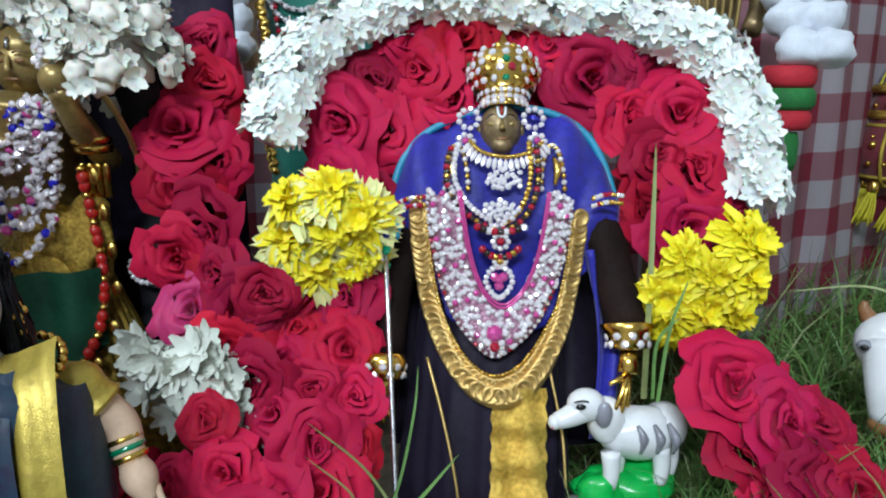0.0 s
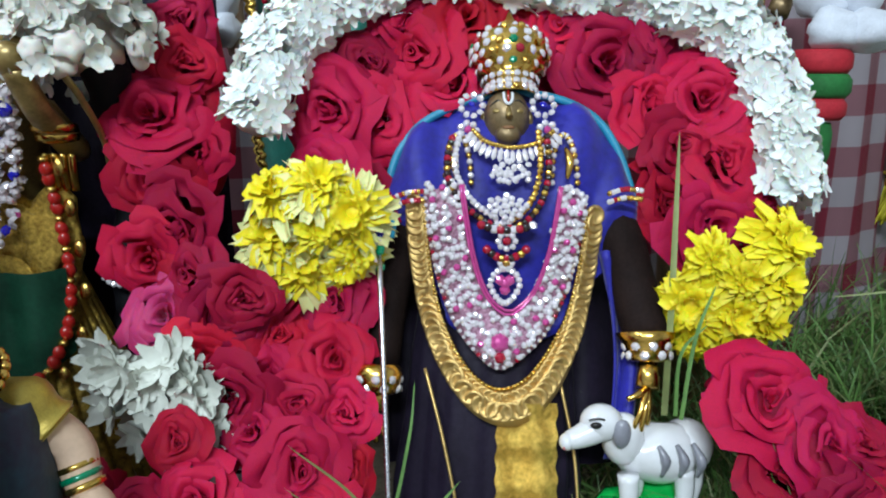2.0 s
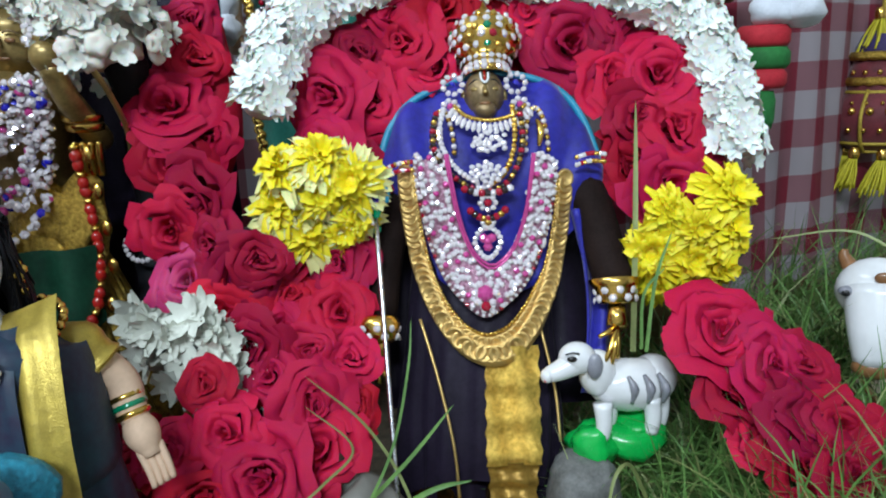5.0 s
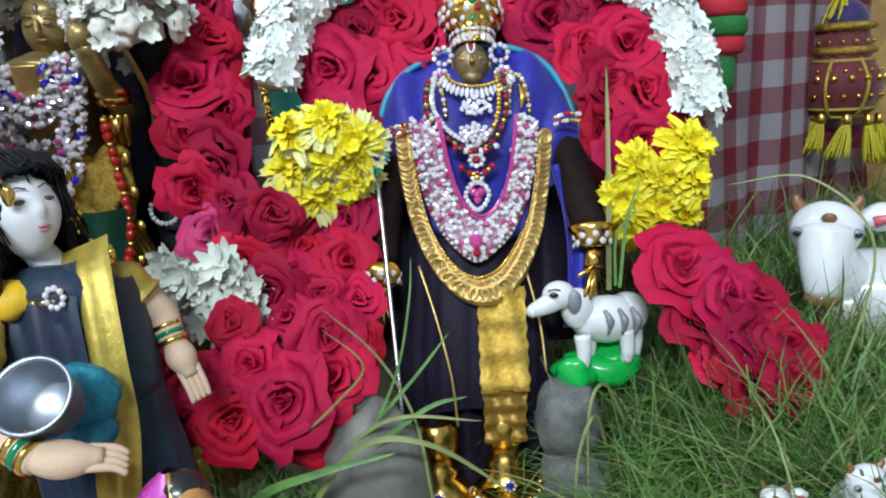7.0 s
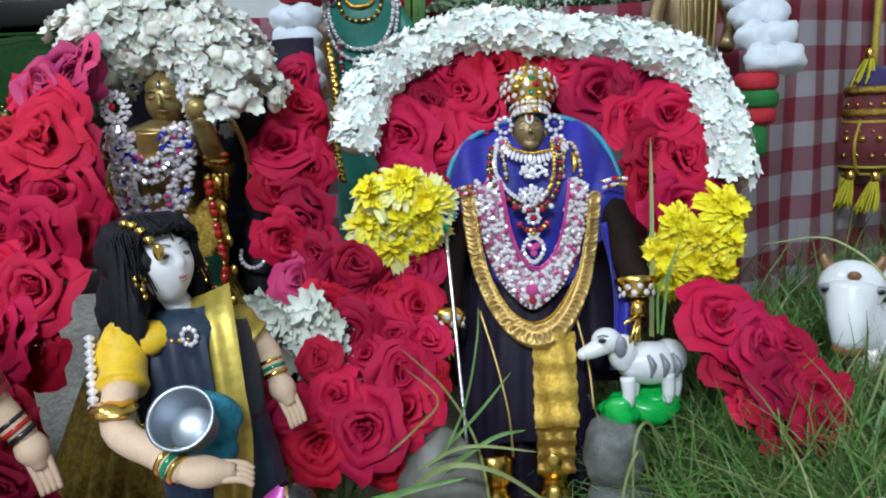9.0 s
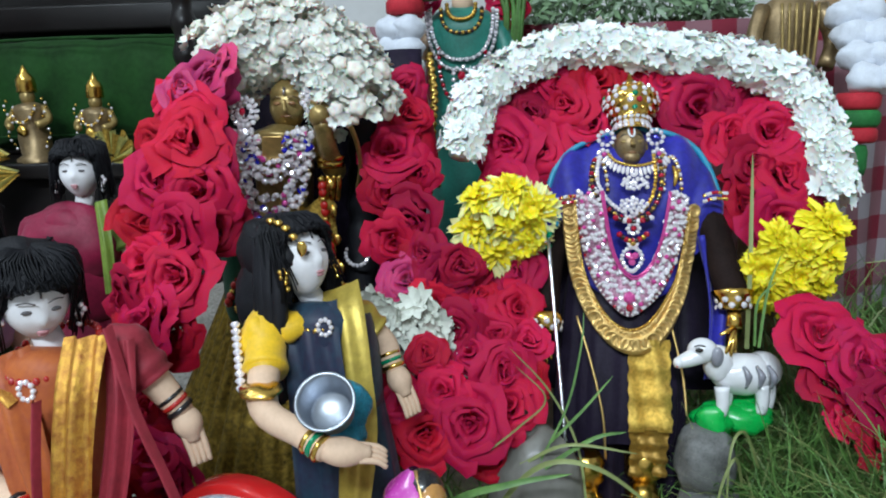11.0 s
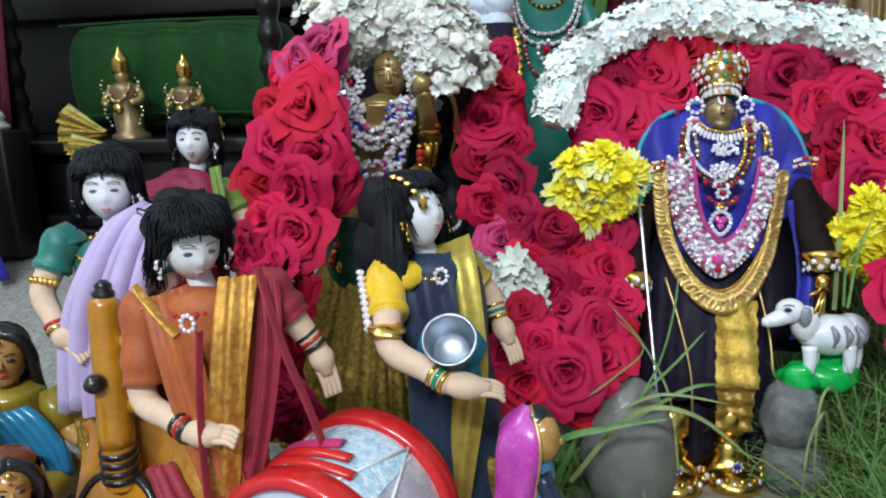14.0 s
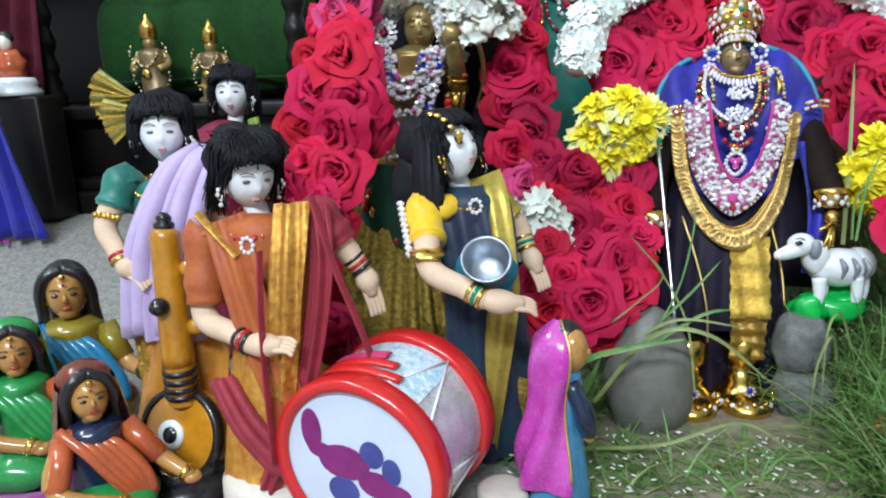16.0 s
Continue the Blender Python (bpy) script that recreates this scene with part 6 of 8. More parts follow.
    for i, arm in enumerate(arms):
        p = [Vector(q) for q in arm]
        s.tube([p[0] + (w - p[0]) * 0.06, p[0], p[0].lerp(p[1], 0.5), p[0].lerp(p[1], extras.get("sleeve", 0.6))], lambda v: 0.0165 - 0.001 * v + 0.0012 * math.sin(v * 19), sleeve[i], 16, smooth=5)
        s.tube([p[0].lerp(p[1], 0.4), p[1], p[1].lerp(p[2], 0.6), p[2]], lambda v: 0.0120 - 0.0045 * v, SKIN, 12, smooth=5)
        s.tube([p[2].lerp(p[1], 0.08), p[2].lerp(p[3], 0.45), p[3]], lambda v: 0.0070 + 0.004 * math.sin(math.pi * min(1, v * 1.1)) - 0.002 * v, SKIN, 12, smooth=5)
        d = (p[3] - p[2]).normalized()
        side = d.cross(Vector((0, -0.6, 0.8))).normalized()
        for k in range(4):
            q = p[2].lerp(p[3], 0.75) + side * (k - 1.5) * 0.0036
            s.tube([q, q + d * 0.012 + Vector((0, 0, -0.001)), q + d * 0.018 + Vector((0, 0, -0.005))], lambda v: 0.0026 - 0.0008 * v, SKIN, 7)
        back = (p[1] - p[2]).normalized()
        for k, bm_ in enumerate(extras.get("bangles", ())):
            q = p[2] + back * (0.004 + 0.0052 * k)
            s.lathe([(0.0078, -0.002), (0.0098, -0.0012), (0.0098, 0.0012), (0.0078, 0.002)], bm_, 16, facing(q, back))
    for k in range(30):
        a = 2 * math.pi * k / 30
        s.ball(c + Vector((0.026 * math.cos(a), -0.002 + 0.033 * math.sin(a), 0.013 + 0.010 * math.sin(a))), 0.0029, extras.get("neck", GOLD), 6, 5)
    for k in range(9):
        a = 2 * math.pi * k / 9
        pd = c + Vector(extras.get("pend", (0.004, -0.034, -0.008)))
        s.ball(pd + Vector((0.005 * math.cos(a), 0, 0.006 * math.sin(a))), 0.0021, DIAM, 6, 5)
    for kind, *more in extras.get("cloth", ()):
        path, width, m_, ripple = more
        pts = spline(path, 8)
        k = len(pts) - 1

        def strip(u, v):
            i = round(v * k)
            d = (pts[min(k, i + 1)] - pts[max(0, i - 1)]).normalized()
            sd = d.cross(Vector((0, -1, 0.25))).normalized()
            return pts[i] + sd * (u - 0.5) * width + Vector((0, -0.006 * math.sin(math.pi * u) - ripple * math.sin(u * 14 + v * 4), 0))
        s.grid(strip, 14, k, m_)
    for path, gap, r, m_, n in extras.get("folds", ()):
        for j in range(n):
            o = Vector((gap * (j - (n - 1) / 2), -0.003 * (j % 2), rng.uniform(-.002, .002)))
            s.tube([Vector(q) + o * (1 + 0.25 * i) for i, q in enumerate(path)], lambda v: r * (0.85 + 0.3 * v), m_, 8, smooth=5)
    for c0, r, m_ in extras.get("lumps", ()):
        s.ball(c0, r, m_, 18, 12, wob=0.25, seed=r[0] * 90)
    return thing(name, s, label, "doll", "standing cloth dolls")


doll("doll", "white-faced cloth doll in blue grey silk, yellow blouse, long black hair", (-0.208, 0.335, -0.045), (-0.214, 0.333, 0.135), (-0.226, 0.328, 0.198), (-0.239, 0.316, 0.250), 56, -18,
     [[(-0.263, 0.300, 0.203), (-0.249, 0.246, 0.160), (-0.200, 0.222, 0.141), (-0.172, 0.230, 0.137)], [(-0.204, 0.346, 0.196), (-0.182, 0.350, 0.172), (-0.173, 0.343, 0.151), (-0.163, 0.337, 0.132)]],
     SILK["navyteal"], SILK["navyteal"], [SILK["yellow"], SILK["olive"]],
     dict(ear=GOLD, neck=GOLD, bangles=(GOLD, EMERALD, GOLD), pend=(0.010, -0.036, 0.006),
          cloth=[("border", [(-0.212, 0.328, 0.227), (-0.204, 0.308, 0.208), (-0.197, 0.293, 0.165), (-0.194, 0.287, 0.12), (-0.204, 0.284, 0.05), (-0.218, 0.283, -0.035)], 0.031, SILK["olive"], 0.001),
                 ("drape", [(-0.232, 0.314, 0.217), (-0.228, 0.296, 0.195), (-0.222, 0.286, 0.15), (-0.222, 0.284, 0.10), (-0.220, 0.282, 0.02), (-0.220, 0.282, -0.035)], 0.046, SILK["navyteal"], 0.003)],
          lumps=[*[((-0.281 + 0.0014 * k, 0.284 - 0.0032 * k, 0.208 - 0.0042 * k), (0.0034, 0.0028, 0.0028), DIAM) for k in range(10)], ((-0.262, 0.290, 0.194), (0.0185, 0.018, 0.020), SILK["yellow"]), ((-0.250, 0.300, 0.202), (0.022, 0.016, 0.013), SILK["yellow"]), ((-0.252, 0.250, 0.172), (0.0155, 0.0145, 0.005), GOLD),
                 ((-0.206, 0.272, 0.150), (0.027, 0.016, 0.022), SILK["cyan"]), ((-0.202, 0.268, 0.132), (0.020, 0.014, 0.012), SILK["cyan"]), ((-0.266, 0.334, 0.254), (0.026, 0.026, 0.030), HAIR), ((-0.278, 0.336, 0.218), (0.020, 0.022, 0.036), HAIR), ((-0.262, 0.322, 0.222), (0.012, 0.014, 0.018), HAIR),
                 *[((-0.254 + 0.006 * k, 0.300 - 0.002 * k, 0.283 - 0.0012 * k * k), (0.0034, 0.0028, 0.0026), GOLD) for k in range(4)], ((-0.229, 0.291, 0.264), (0.0036, 0.0028, 0.0055), GOLD)]), "long", 0.044, False)
doll("doll", "white-faced cloth doll in burnt orange silk with gold brocade", (-0.3865, 0.2210, -0.0450), (-0.3865, 0.2283, 0.1177), (-0.3865, 0.2324, 0.1933), (-0.3927, 0.2262, 0.2429), 46, 18,
     [[(-0.4362, 0.2241, 0.1953), (-0.4321, 0.2055, 0.1281), (-0.3803, 0.1796, 0.1146), (-0.3534, 0.1745, 0.1187)], [(-0.3389, 0.2324, 0.2109), (-0.3182, 0.2366, 0.1798), (-0.3037, 0.2386, 0.1591), (-0.2975, 0.2386, 0.1394)]],
     SILK["orange_zari"], SILK["orange"], [SILK["orange"], SILK["rose"]],
     dict(ear=DIAM, neck=REDBEAD, sleeve=0.85, bangles=(INK, REDBEAD, INK), pend=(0.002, -0.036, -0.002),
          cloth=[("brocade", [(-0.3524, 0.2179, 0.2222), (-0.3503, 0.1993, 0.1953), (-0.3545, 0.1910, 0.1539), (-0.3596, 0.1869, 0.1125), (-0.3658, 0.1827, 0.0711)], 0.030, SILK["brocade"], 0.003),
                 ("front", [(-0.4072, 0.2117, 0.2109), (-0.3938, 0.1972, 0.1746), (-0.3803, 0.1900, 0.1229), (-0.3627, 0.1848, 0.0711), (-0.3524, 0.1827, -0.0013)], 0.036, SILK["orange"], 0.004),
                 ("side", [(-0.3327, 0.2210, 0.2181), (-0.3286, 0.2076, 0.1746), (-0.3369, 0.1972, 0.1125), (-0.3534, 0.1869, 0.0504), (-0.3803, 0.1807, -0.0117)], 0.020, SILK["rose"], 0.003),
                 ("neck_border", [(-0.4321, 0.2117, 0.2140), (-0.4114, 0.1993, 0.2005), (-0.3927, 0.1952, 0.1829)], 0.007, SILK["brocade"], 0.0),
                 ("strap", [(-0.3700, 0.1869, 0.1902), (-0.3679, 0.1745, 0.1436), (-0.3679, 0.1714, 0.0918), (-0.3679, 0.1714, 0.0194)], 0.005, SILK["rose"], 0.0),
                 ("strap", [(-0.3369, 0.2159, 0.2284), (-0.3182, 0.2055, 0.1746), (-0.3037, 0.2055, 0.1332), (-0.2903, 0.2055, 0.0918)], 0.006, SILK["rose"], 0.0)],
          folds=[([(-0.4217, 0.1993, 0.0763), (-0.3938, 0.1848, 0.0401), (-0.3576, 0.1807, 0.0039)], 0.007, 0.0055, SILK["rose"], 3)]), "short", 0.042, True)
doll("doll", "white-faced cloth doll with lavender shawl over a teal blouse", (-0.519, 0.3074, -0.0450), (-0.520, 0.3121, 0.1412), (-0.520, 0.3187, 0.2121), (-0.518, 0.3168, 0.2717), 25, 2,
     [[(-0.551, 0.295, 0.232), (-0.562, 0.274, 0.190), (-0.540, 0.260, 0.157), (-0.524, 0.256, 0.149)], [(-0.484, 0.3168, 0.2215), (-0.468, 0.3121, 0.1790), (-0.460, 0.3027, 0.1506), (-0.456, 0.2979, 0.1317)]],
     SILK["maroon"], TEAL, [TEAL, TEAL],
     dict(ear=DIAM, neck=GOLD, sleeve=0.62, bangles=(GOLD, REDBEAD), cloth=[("shawl", [(-0.476, 0.300, 0.250), (-0.486, 0.276, 0.225), (-0.500, 0.262, 0.180), (-0.508, 0.258, 0.130), (-0.512, 0.258, 0.085)], 0.040, SILK["lav"], 0.004), ("band", [(-0.545, 0.280, 0.14), (-0.540, 0.274, 0.10), (-0.538, 0.272, 0.02)], 0.020, ZARI, 0.002)],
          folds=[([(-0.474, 0.318, 0.256), (-0.480, 0.290, 0.243), (-0.492, 0.270, 0.205), (-0.504, 0.264, 0.160), (-0.511, 0.264, 0.090)], 0.0085, 0.0085, SILK["lav"], 5)],
          lumps=[((-0.492, 0.300, 0.214), (0.026, 0.022, 0.034), SILK["lav"]), ((-0.470, 0.3263, 0.2416), (0.018, 0.014, 0.016), LEAF), *[((-0.566 + 0.0045 * k, 0.268, 0.2025 - 0.0006 * k), (0.0030, 0.0030, 0.0030), GOLD) for k in range(6)]]), "short", 0.040, False)
doll("doll", "white-faced cloth doll in maroon silk with a green border", (-0.555, 0.53, -0.034), (-0.558, 0.535, 0.15), (-0.557, 0.535, 0.243), (-0.547, 0.530, 0.303), 12, -2,
     [[(-0.605, 0.53, 0.245), (-0.625, 0.52, 0.20), (-0.62, 0.50, 0.16), (-0.60, 0.49, 0.15)], [(-0.510, 0.53, 0.245), (-0.488, 0.525, 0.205), (-0.478, 0.51, 0.17), (-0.475, 0.505, 0.15)]],
     SILK["maroon"], SILK["maroon"], [SILK["maroon"], SILK["leaf"]],
     dict(ear=DIAM, neck=INK, bangles=(GOLD,), cloth=[("green_edge", [(-0.512, 0.505, 0.275), (-0.500, 0.487, 0.235), (-0.498, 0.482, 0.18)], 0.014, SILK["leaf"], 0.001)],
          lumps=[((-0.56, 0.52, 0.225), (0.055, 0.032, 0.045), SILK["maroon"])]), "short", 0.046, False)


def bowl():
    b = holder("bowl", (-0.202, 0.240, 0.164), "small round stainless steel bowl held by the doll", "bowl")
    m = facing((-0.201, 0.236, 0.167), (0.05, -0.76, 0.64)) @ Matrix.Scale(0.90, 4)
    s = Shape()
    s.lathe([(0.0, -0.020), (0.0155, -0.020), (0.0175, -0.017), (0.0205, 0.010), (0.0225, 0.0115), (0.0228, 0.0128), (0.0205, 0.0128), (0.0192, 0.010), (0.0165, -0.016), (0.0148, -0.0182), (0.0, -0.0184)], STEEL, 40, m)
    part("cup", s, b)


bowl()

# ---- drum ----


def drum():
    f, k = Vector((-0.294, 0.160, 0.027)), Vector((-0.272, 0.243, 0.030))
    d = holder("toy_drum", f.lerp(k, 0.5), "red toy drum with silver foil sides and printed skin", "drum")
    m = facing(f, f - k)
    ln, r = (k - f).length * 1.1, 0.070
    s = Shape()
    s.lathe([(r * 0.97, -0.012), (r * 0.97, -ln * 0.5), (r * 0.97, -ln + 0.012)], CLEARF, 56, m)
    part("shell", s, d, "clear silver foil shell")
    s = Shape()
    s.grid(lambda u, v: m @ Vector((r * 0.985 * math.cos(0.85 + 1.3 * u), r * 0.985 * math.sin(0.85 + 1.3 * u), -0.016 - (ln - 0.032) * v)), 20, 8, HOLO)
    part("foil_panel", s, d, "glittering holographic foil panel")
    for z0, nm in ((0.0, "hoop"), (-ln, "hoop")):
        s = Shape()
        s.lathe([(r * 0.90, z0 + 0.004), (r * 0.94, z0 + 0.008), (r * 1.03, z0 + 0.008), (r * 1.06, z0 + 0.004), (r * 1.06, z0 - 0.010), (r * 1.02, z0 - 0.014), (r * 0.97, z0 - 0.014)] if z0 == 0 else
                [(r * 0.97, z0 + 0.012), (r * 1.03, z0 + 0.012), (r * 1.06, z0 + 0.008), (r * 1.06, z0 - 0.006), (r * 1.02, z0 - 0.010), (r * 0.90, z0 - 0.010), (0.0, z0 - 0.010)], REDPL, 56, m)
        part(nm, s, d, "glossy red plastic hoop")
    s = Shape()
    s.lathe([(0.0, 0.0025), (r * 0.5, 0.0025), (r * 0.92, 0.0025)], SKINHEAD, 48, m)
    head = part("drum_head", s, d, "white drum skin with a plain purple print")
    for nm, c, q, material in (("print_shape", (-0.010, 0.002), (0.020, 0.013), PRINTP), ("print_shape", (0.014, -0.010), (0.014, 0.010), PRINTP), ("print_shape", (0.030, -0.014), (0.010, 0.007), PRINTP), ("print_shape", (0.012, 0.012), (0.009, 0.010), PRINTB), ("print_shape", (0.026, 0.002), (0.007, 0.010), PRINTB),
                               ("print_shape", (-0.012, -0.020), (0.012, 0.011), PRINTB), ("print_shape", (-0.034, 0.022), (0.008, 0.016), PRINTP), ("print_shape", (-0.028, 0.008), (0.010, 0.006), PRINTP), ("print_shape", (0.030, -0.032), (0.012, 0.004), PRINTB)):
        s = Shape()
        s.grid(lambda u, v: m @ Vector((1.15 * (c[0] + q[0] * v * math.cos(2 * math.pi * u)), 1.15 * (c[1] + q[1] * v * math.sin(2 * math.pi * u)), 0.0032 + 0.0002 * (1 - v))), 20, 2, material, True)
        part(nm, s, head)
    for i in range(10):
        a0, a1 = 2 * math.pi * i / 10, 2 * math.pi * (i + (0.5 if i % 2 else -0.5)) / 10
        s = Shape()
        s.tube([m @ Vector((r * math.cos(a0), r * math.sin(a0), -0.014)), m @ Vector((r * math.cos(a1), r * math.sin(a1), -ln + 0.012))], 0.0012, CERAMIC, 6, smooth=1)
        part("cord", s, d, "thin white tension cord")
    for z0, a0, a1 in ((-0.019, 1.15, 2.45), (-0.033, 1.30, 2.60), (-0.045, 1.5, 2.5)):
        s = Shape()
        s.grid(lambda u, w: m @ Vector(((r * 1.005 + 0.003 * math.sin(math.pi * w)) * math.cos(a0 + (a1 - a0) * u), (r * 1.005 + 0.003 * math.sin(math.pi * w)) * math.sin(a0 + (a1 - a0) * u), z0 - 0.010 * w + 0.004 * math.sin(u * 5))), 24, 4, ROSE_PINK if z0 < -0.04 else REDPL)
        part("strap", s, d, "crimson satin strap lying on the drum").modifiers.new("thick", "SOLIDIFY").thickness = 0.001


drum()

# ---- long-necked lute ----


def lute():
    v = holder("lute", (-0.482, 0.235, -0.045), "amber lacquered long-necked lute with black bands", "lute")
    top, low = Vector((-0.489, 0.252, 0.185)), Vector((-0.482, 0.236, 0.070))
    s = Shape()
    s.tube([low, low.lerp(top, 0.35), low.lerp(top, 0.7), top, top + Vector((0, 0.001, 0.010))], lambda t: 0.0145 - 0.0015 * t - (0.006 * max(0, t - 0.8) / 0.2), AMBER, 20, smooth=4)
    part("neck", s, v)
    s = Shape()
    s.lathe([(0.009, 0.0), (0.0095, 0.004), (0.006, 0.007), (0.007, 0.010), (0.003, 0.014), (0.0, 0.0145)], INK, 16, Matrix.Translation(top + Vector((0, 0.001, 0.008))))
    part("finial", s, v, "black turned finial")
    for p, n in (((-0.487, 0.230, 0.128), (0, -1, 0.1)), ((-0.468, 0.243, 0.105), (1, -0.2, 0.1)), ((-0.470, 0.246, 0.158), (1, -0.2, 0.1))):
        s = Shape()
        s.lathe([(0.0, 0.013), (0.005, 0.012), (0.0085, 0.006), (0.008, 0.001), (0.004, -0.003), (0.003, -0.014)], INK if p[1] < 0.24 else AMBER, 14, facing(p, n))
        part("tuning_peg", s, v)
    s = Shape()
    for z in (0.066, 0.058, 0.050, 0.043):
        s.lathe([(0.012, z - 0.003), (0.0155, z - 0.002), (0.0155, z + 0.002), (0.012, z + 0.003)], INK, 18, Matrix.Translation((-0.481, 0.235, 0)))
    s.lathe([(0.0135, 0.035), (0.0135, 0.072)], AMBER, 18, Matrix.Translation((-0.481, 0.235, 0)))
    part("collar", s, v, "black ringed collar")
    m = facing((-0.484, 0.226, 0.006), (-0.15, -0.93, 0.30))
    s = Shape()
    s.lathe([(0.0, 0.004), (0.030, 0.004), (0.038, 0.002)], AMBER, 40, m)
    part("soundboard", s, v, "amber soundboard")
    s = Shape()
    s.lathe([(0.0375, 0.003), (0.040, 0.005), (0.0435, 0.003), (0.0445, -0.004), (0.041, -0.008)], INK, 40, m)
    part("rim", s, v, "black rim")
    s = Shape()
    s.lathe([(0.041, -0.006), (0.042, -0.014), (0.036, -0.030), (0.020, -0.042), (0.0, -0.046)], AMBER, 40, m)
    part("gourd", s, v)
    for r0, r1, z, material, nm in ((0.007, 0.0135, 0.0062, CERAMIC, "inlay"), (0.0, 0.0075, 0.0072, INK, "boss")):
        s = Shape()
        s.lathe([(r1, z - 0.002), (r1, z), (r0, z)], material, 24, m @ Matrix.Translation((-0.006, 0.0, 0)))
        part(nm, s, v)
    s = Shape()
    s.lathe([(0.0, -0.045), (0.040, -0.045), (0.043, -0.040), (0.038, -0.028), (0.030, -0.022), (0.034, -0.018), (0.030, -0.012)], INK, 30, Matrix.Translation((-0.478, 0.215, 0)))
    part("stand", s, v, "glossy black round stand")


lute()

# ---- glazed clay figures ----


def clay(name, label, base, h, yaw, dress, drape, arms, veil=None, torso=None):
    """A seated clay figure as one mesh; local front is -y, h its seated height."""
    s = Shape()
    m = Matrix.Translation(base) @ Matrix.Rotation(radians(yaw), 4, "Z") @ Matrix.Scale(h / 0.16, 4)
    s.ball((0, -0.012, 0.026), (0.050, 0.048, 0.028), dress, 24, 14, m, 0.15, yaw)
    s.tube([(0, 0.004, 0.03), (0, 0.004, 0.065), (0, 0.0, 0.098), (0, 0.0, 0.112)], lambda v: 0.030 - 0.004 * math.sin(3 * v) - 0.012 * max(0, v - 0.8) / 0.2, torso or dress, 20, m, 6)
    s.tube([(0, 0, 0.108), (0, 0, 0.122)], 0.009, CLAY["skin"], 12, m, 1)
    s.ball((0, -0.004, 0.136), (0.0165, 0.0195, 0.0225), CLAY["skin"], 20, 14, m)
    s.ball((0, -0.012, 0.122), (0.009, 0.009, 0.008), CLAY["skin"], 14, 10, m)
    for sx in (-1, 1):
        s.tube([(0, -0.008, 0.160), (sx * 0.014, -0.010, 0.154), (sx * 0.0205, -0.006, 0.138), (sx * 0.021, 0.0, 0.118), (sx * 0.023, 0.004, 0.098)], lambda v: 0.006 - 0.001 * v, INK, 8, m, 5)
    s.ball((0, -0.021, 0.155), (0.003, 0.002, 0.003), GOLD, 8, 6, m)
    s.ball((0, 0.008, 0.143), (0.0215, 0.0205, 0.0225), INK, 20, 14, m)
    s.ball((0, 0.012, 0.118), (0.018, 0.012, 0.026), INK, 14, 10, m)
    for sx in (-1, 1):
        s.ball((sx * 0.007, -0.0215, 0.139), (0.0036, 0.0014, 0.0017), INK, 8, 6, m)
        s.tube([(sx * 0.003, -0.0228, 0.1435), (sx * 0.0075, -0.0222, 0.145), (sx * 0.0115, -0.0195, 0.1435)], 0.0006, INK, 5, m)
        s.ball((sx * 0.0185, -0.004, 0.130), (0.003, 0.003, 0.005), GOLD, 8, 6, m)
    s.tube([(0, -0.0225, 0.140), (0, -0.0262, 0.1335)], lambda v: 0.0014 + 0.0014 * v, CLAY["skin"], 7, m, 1)
    s.ball((0, -0.0225, 0.1265), (0.0042, 0.0018, 0.0015), REDBEAD, 8, 6, m)
    s.ball((0, -0.0235, 0.149), (0.0015, 0.001, 0.0015), REDBEAD, 6, 5, m)
    for arm in arms:
        s.tube([arm[0], arm[1]], lambda v: 0.0115 - 0.001 * v, dress if veil is None else CLAY["orange"], 12, m, 1)
        s.tube([arm[0], arm[1], arm[2]], lambda v: 0.0098 - 0.0028 * v, CLAY["skin"], 12, m, 5)
        s.ball(arm[2], (0.009, 0.0075, 0.0065), CLAY["skin"], 10, 8, m)
        s.lathe([(0.0078, -0.003), (0.0092, 0), (0.0078, 0.003)], GOLD, 12, m @ facing(Vector(arm[1]).lerp(Vector(arm[2]), 0.8), Vector(arm[2]) - Vector(arm[1])))
    for k in range(5):
        s.tube([(-0.030 + 0.006 * k, -0.006, 0.110 - 0.003 * k), (-0.012 + 0.007 * k, -0.026, 0.090), (0.006 + 0.007 * k, -0.034, 0.060), (0.022 + 0.004 * k, -0.034, 0.035)], 0.0056, drape, 7, m)
    for k in range(15):
        a = math.pi * (1.0 + k / 14)
        s.ball((0.014 * math.cos(a), -0.014 + 0.010 * math.sin(a), 0.108 + 0.007 * math.sin(a)), 0.0018, GOLD, 6, 5, m)
    if veil:
        def hood(u, v):
            a = math.pi * (-0.12 + 1.24 * u)
            t = v
            r = 0.0255 + 0.014 * t ** 0.8
            return (r * math.cos(a) * 1.02, 0.004 + r * math.sin(a) * 0.95, 0.162 * (1 - t) + 0.06 * t - 0.014 * (1 - math.sin(max(0.0, min(math.pi, a)))) * (1 - t))
        s.grid(hood, 24, 12, veil, m=m)
        s.ball((0, 0.013, 0.150), (0.0250, 0.021, 0.0175), veil, 20, 10, m)
    return thing(name, s, label, "figurine", "seated clay musicians")


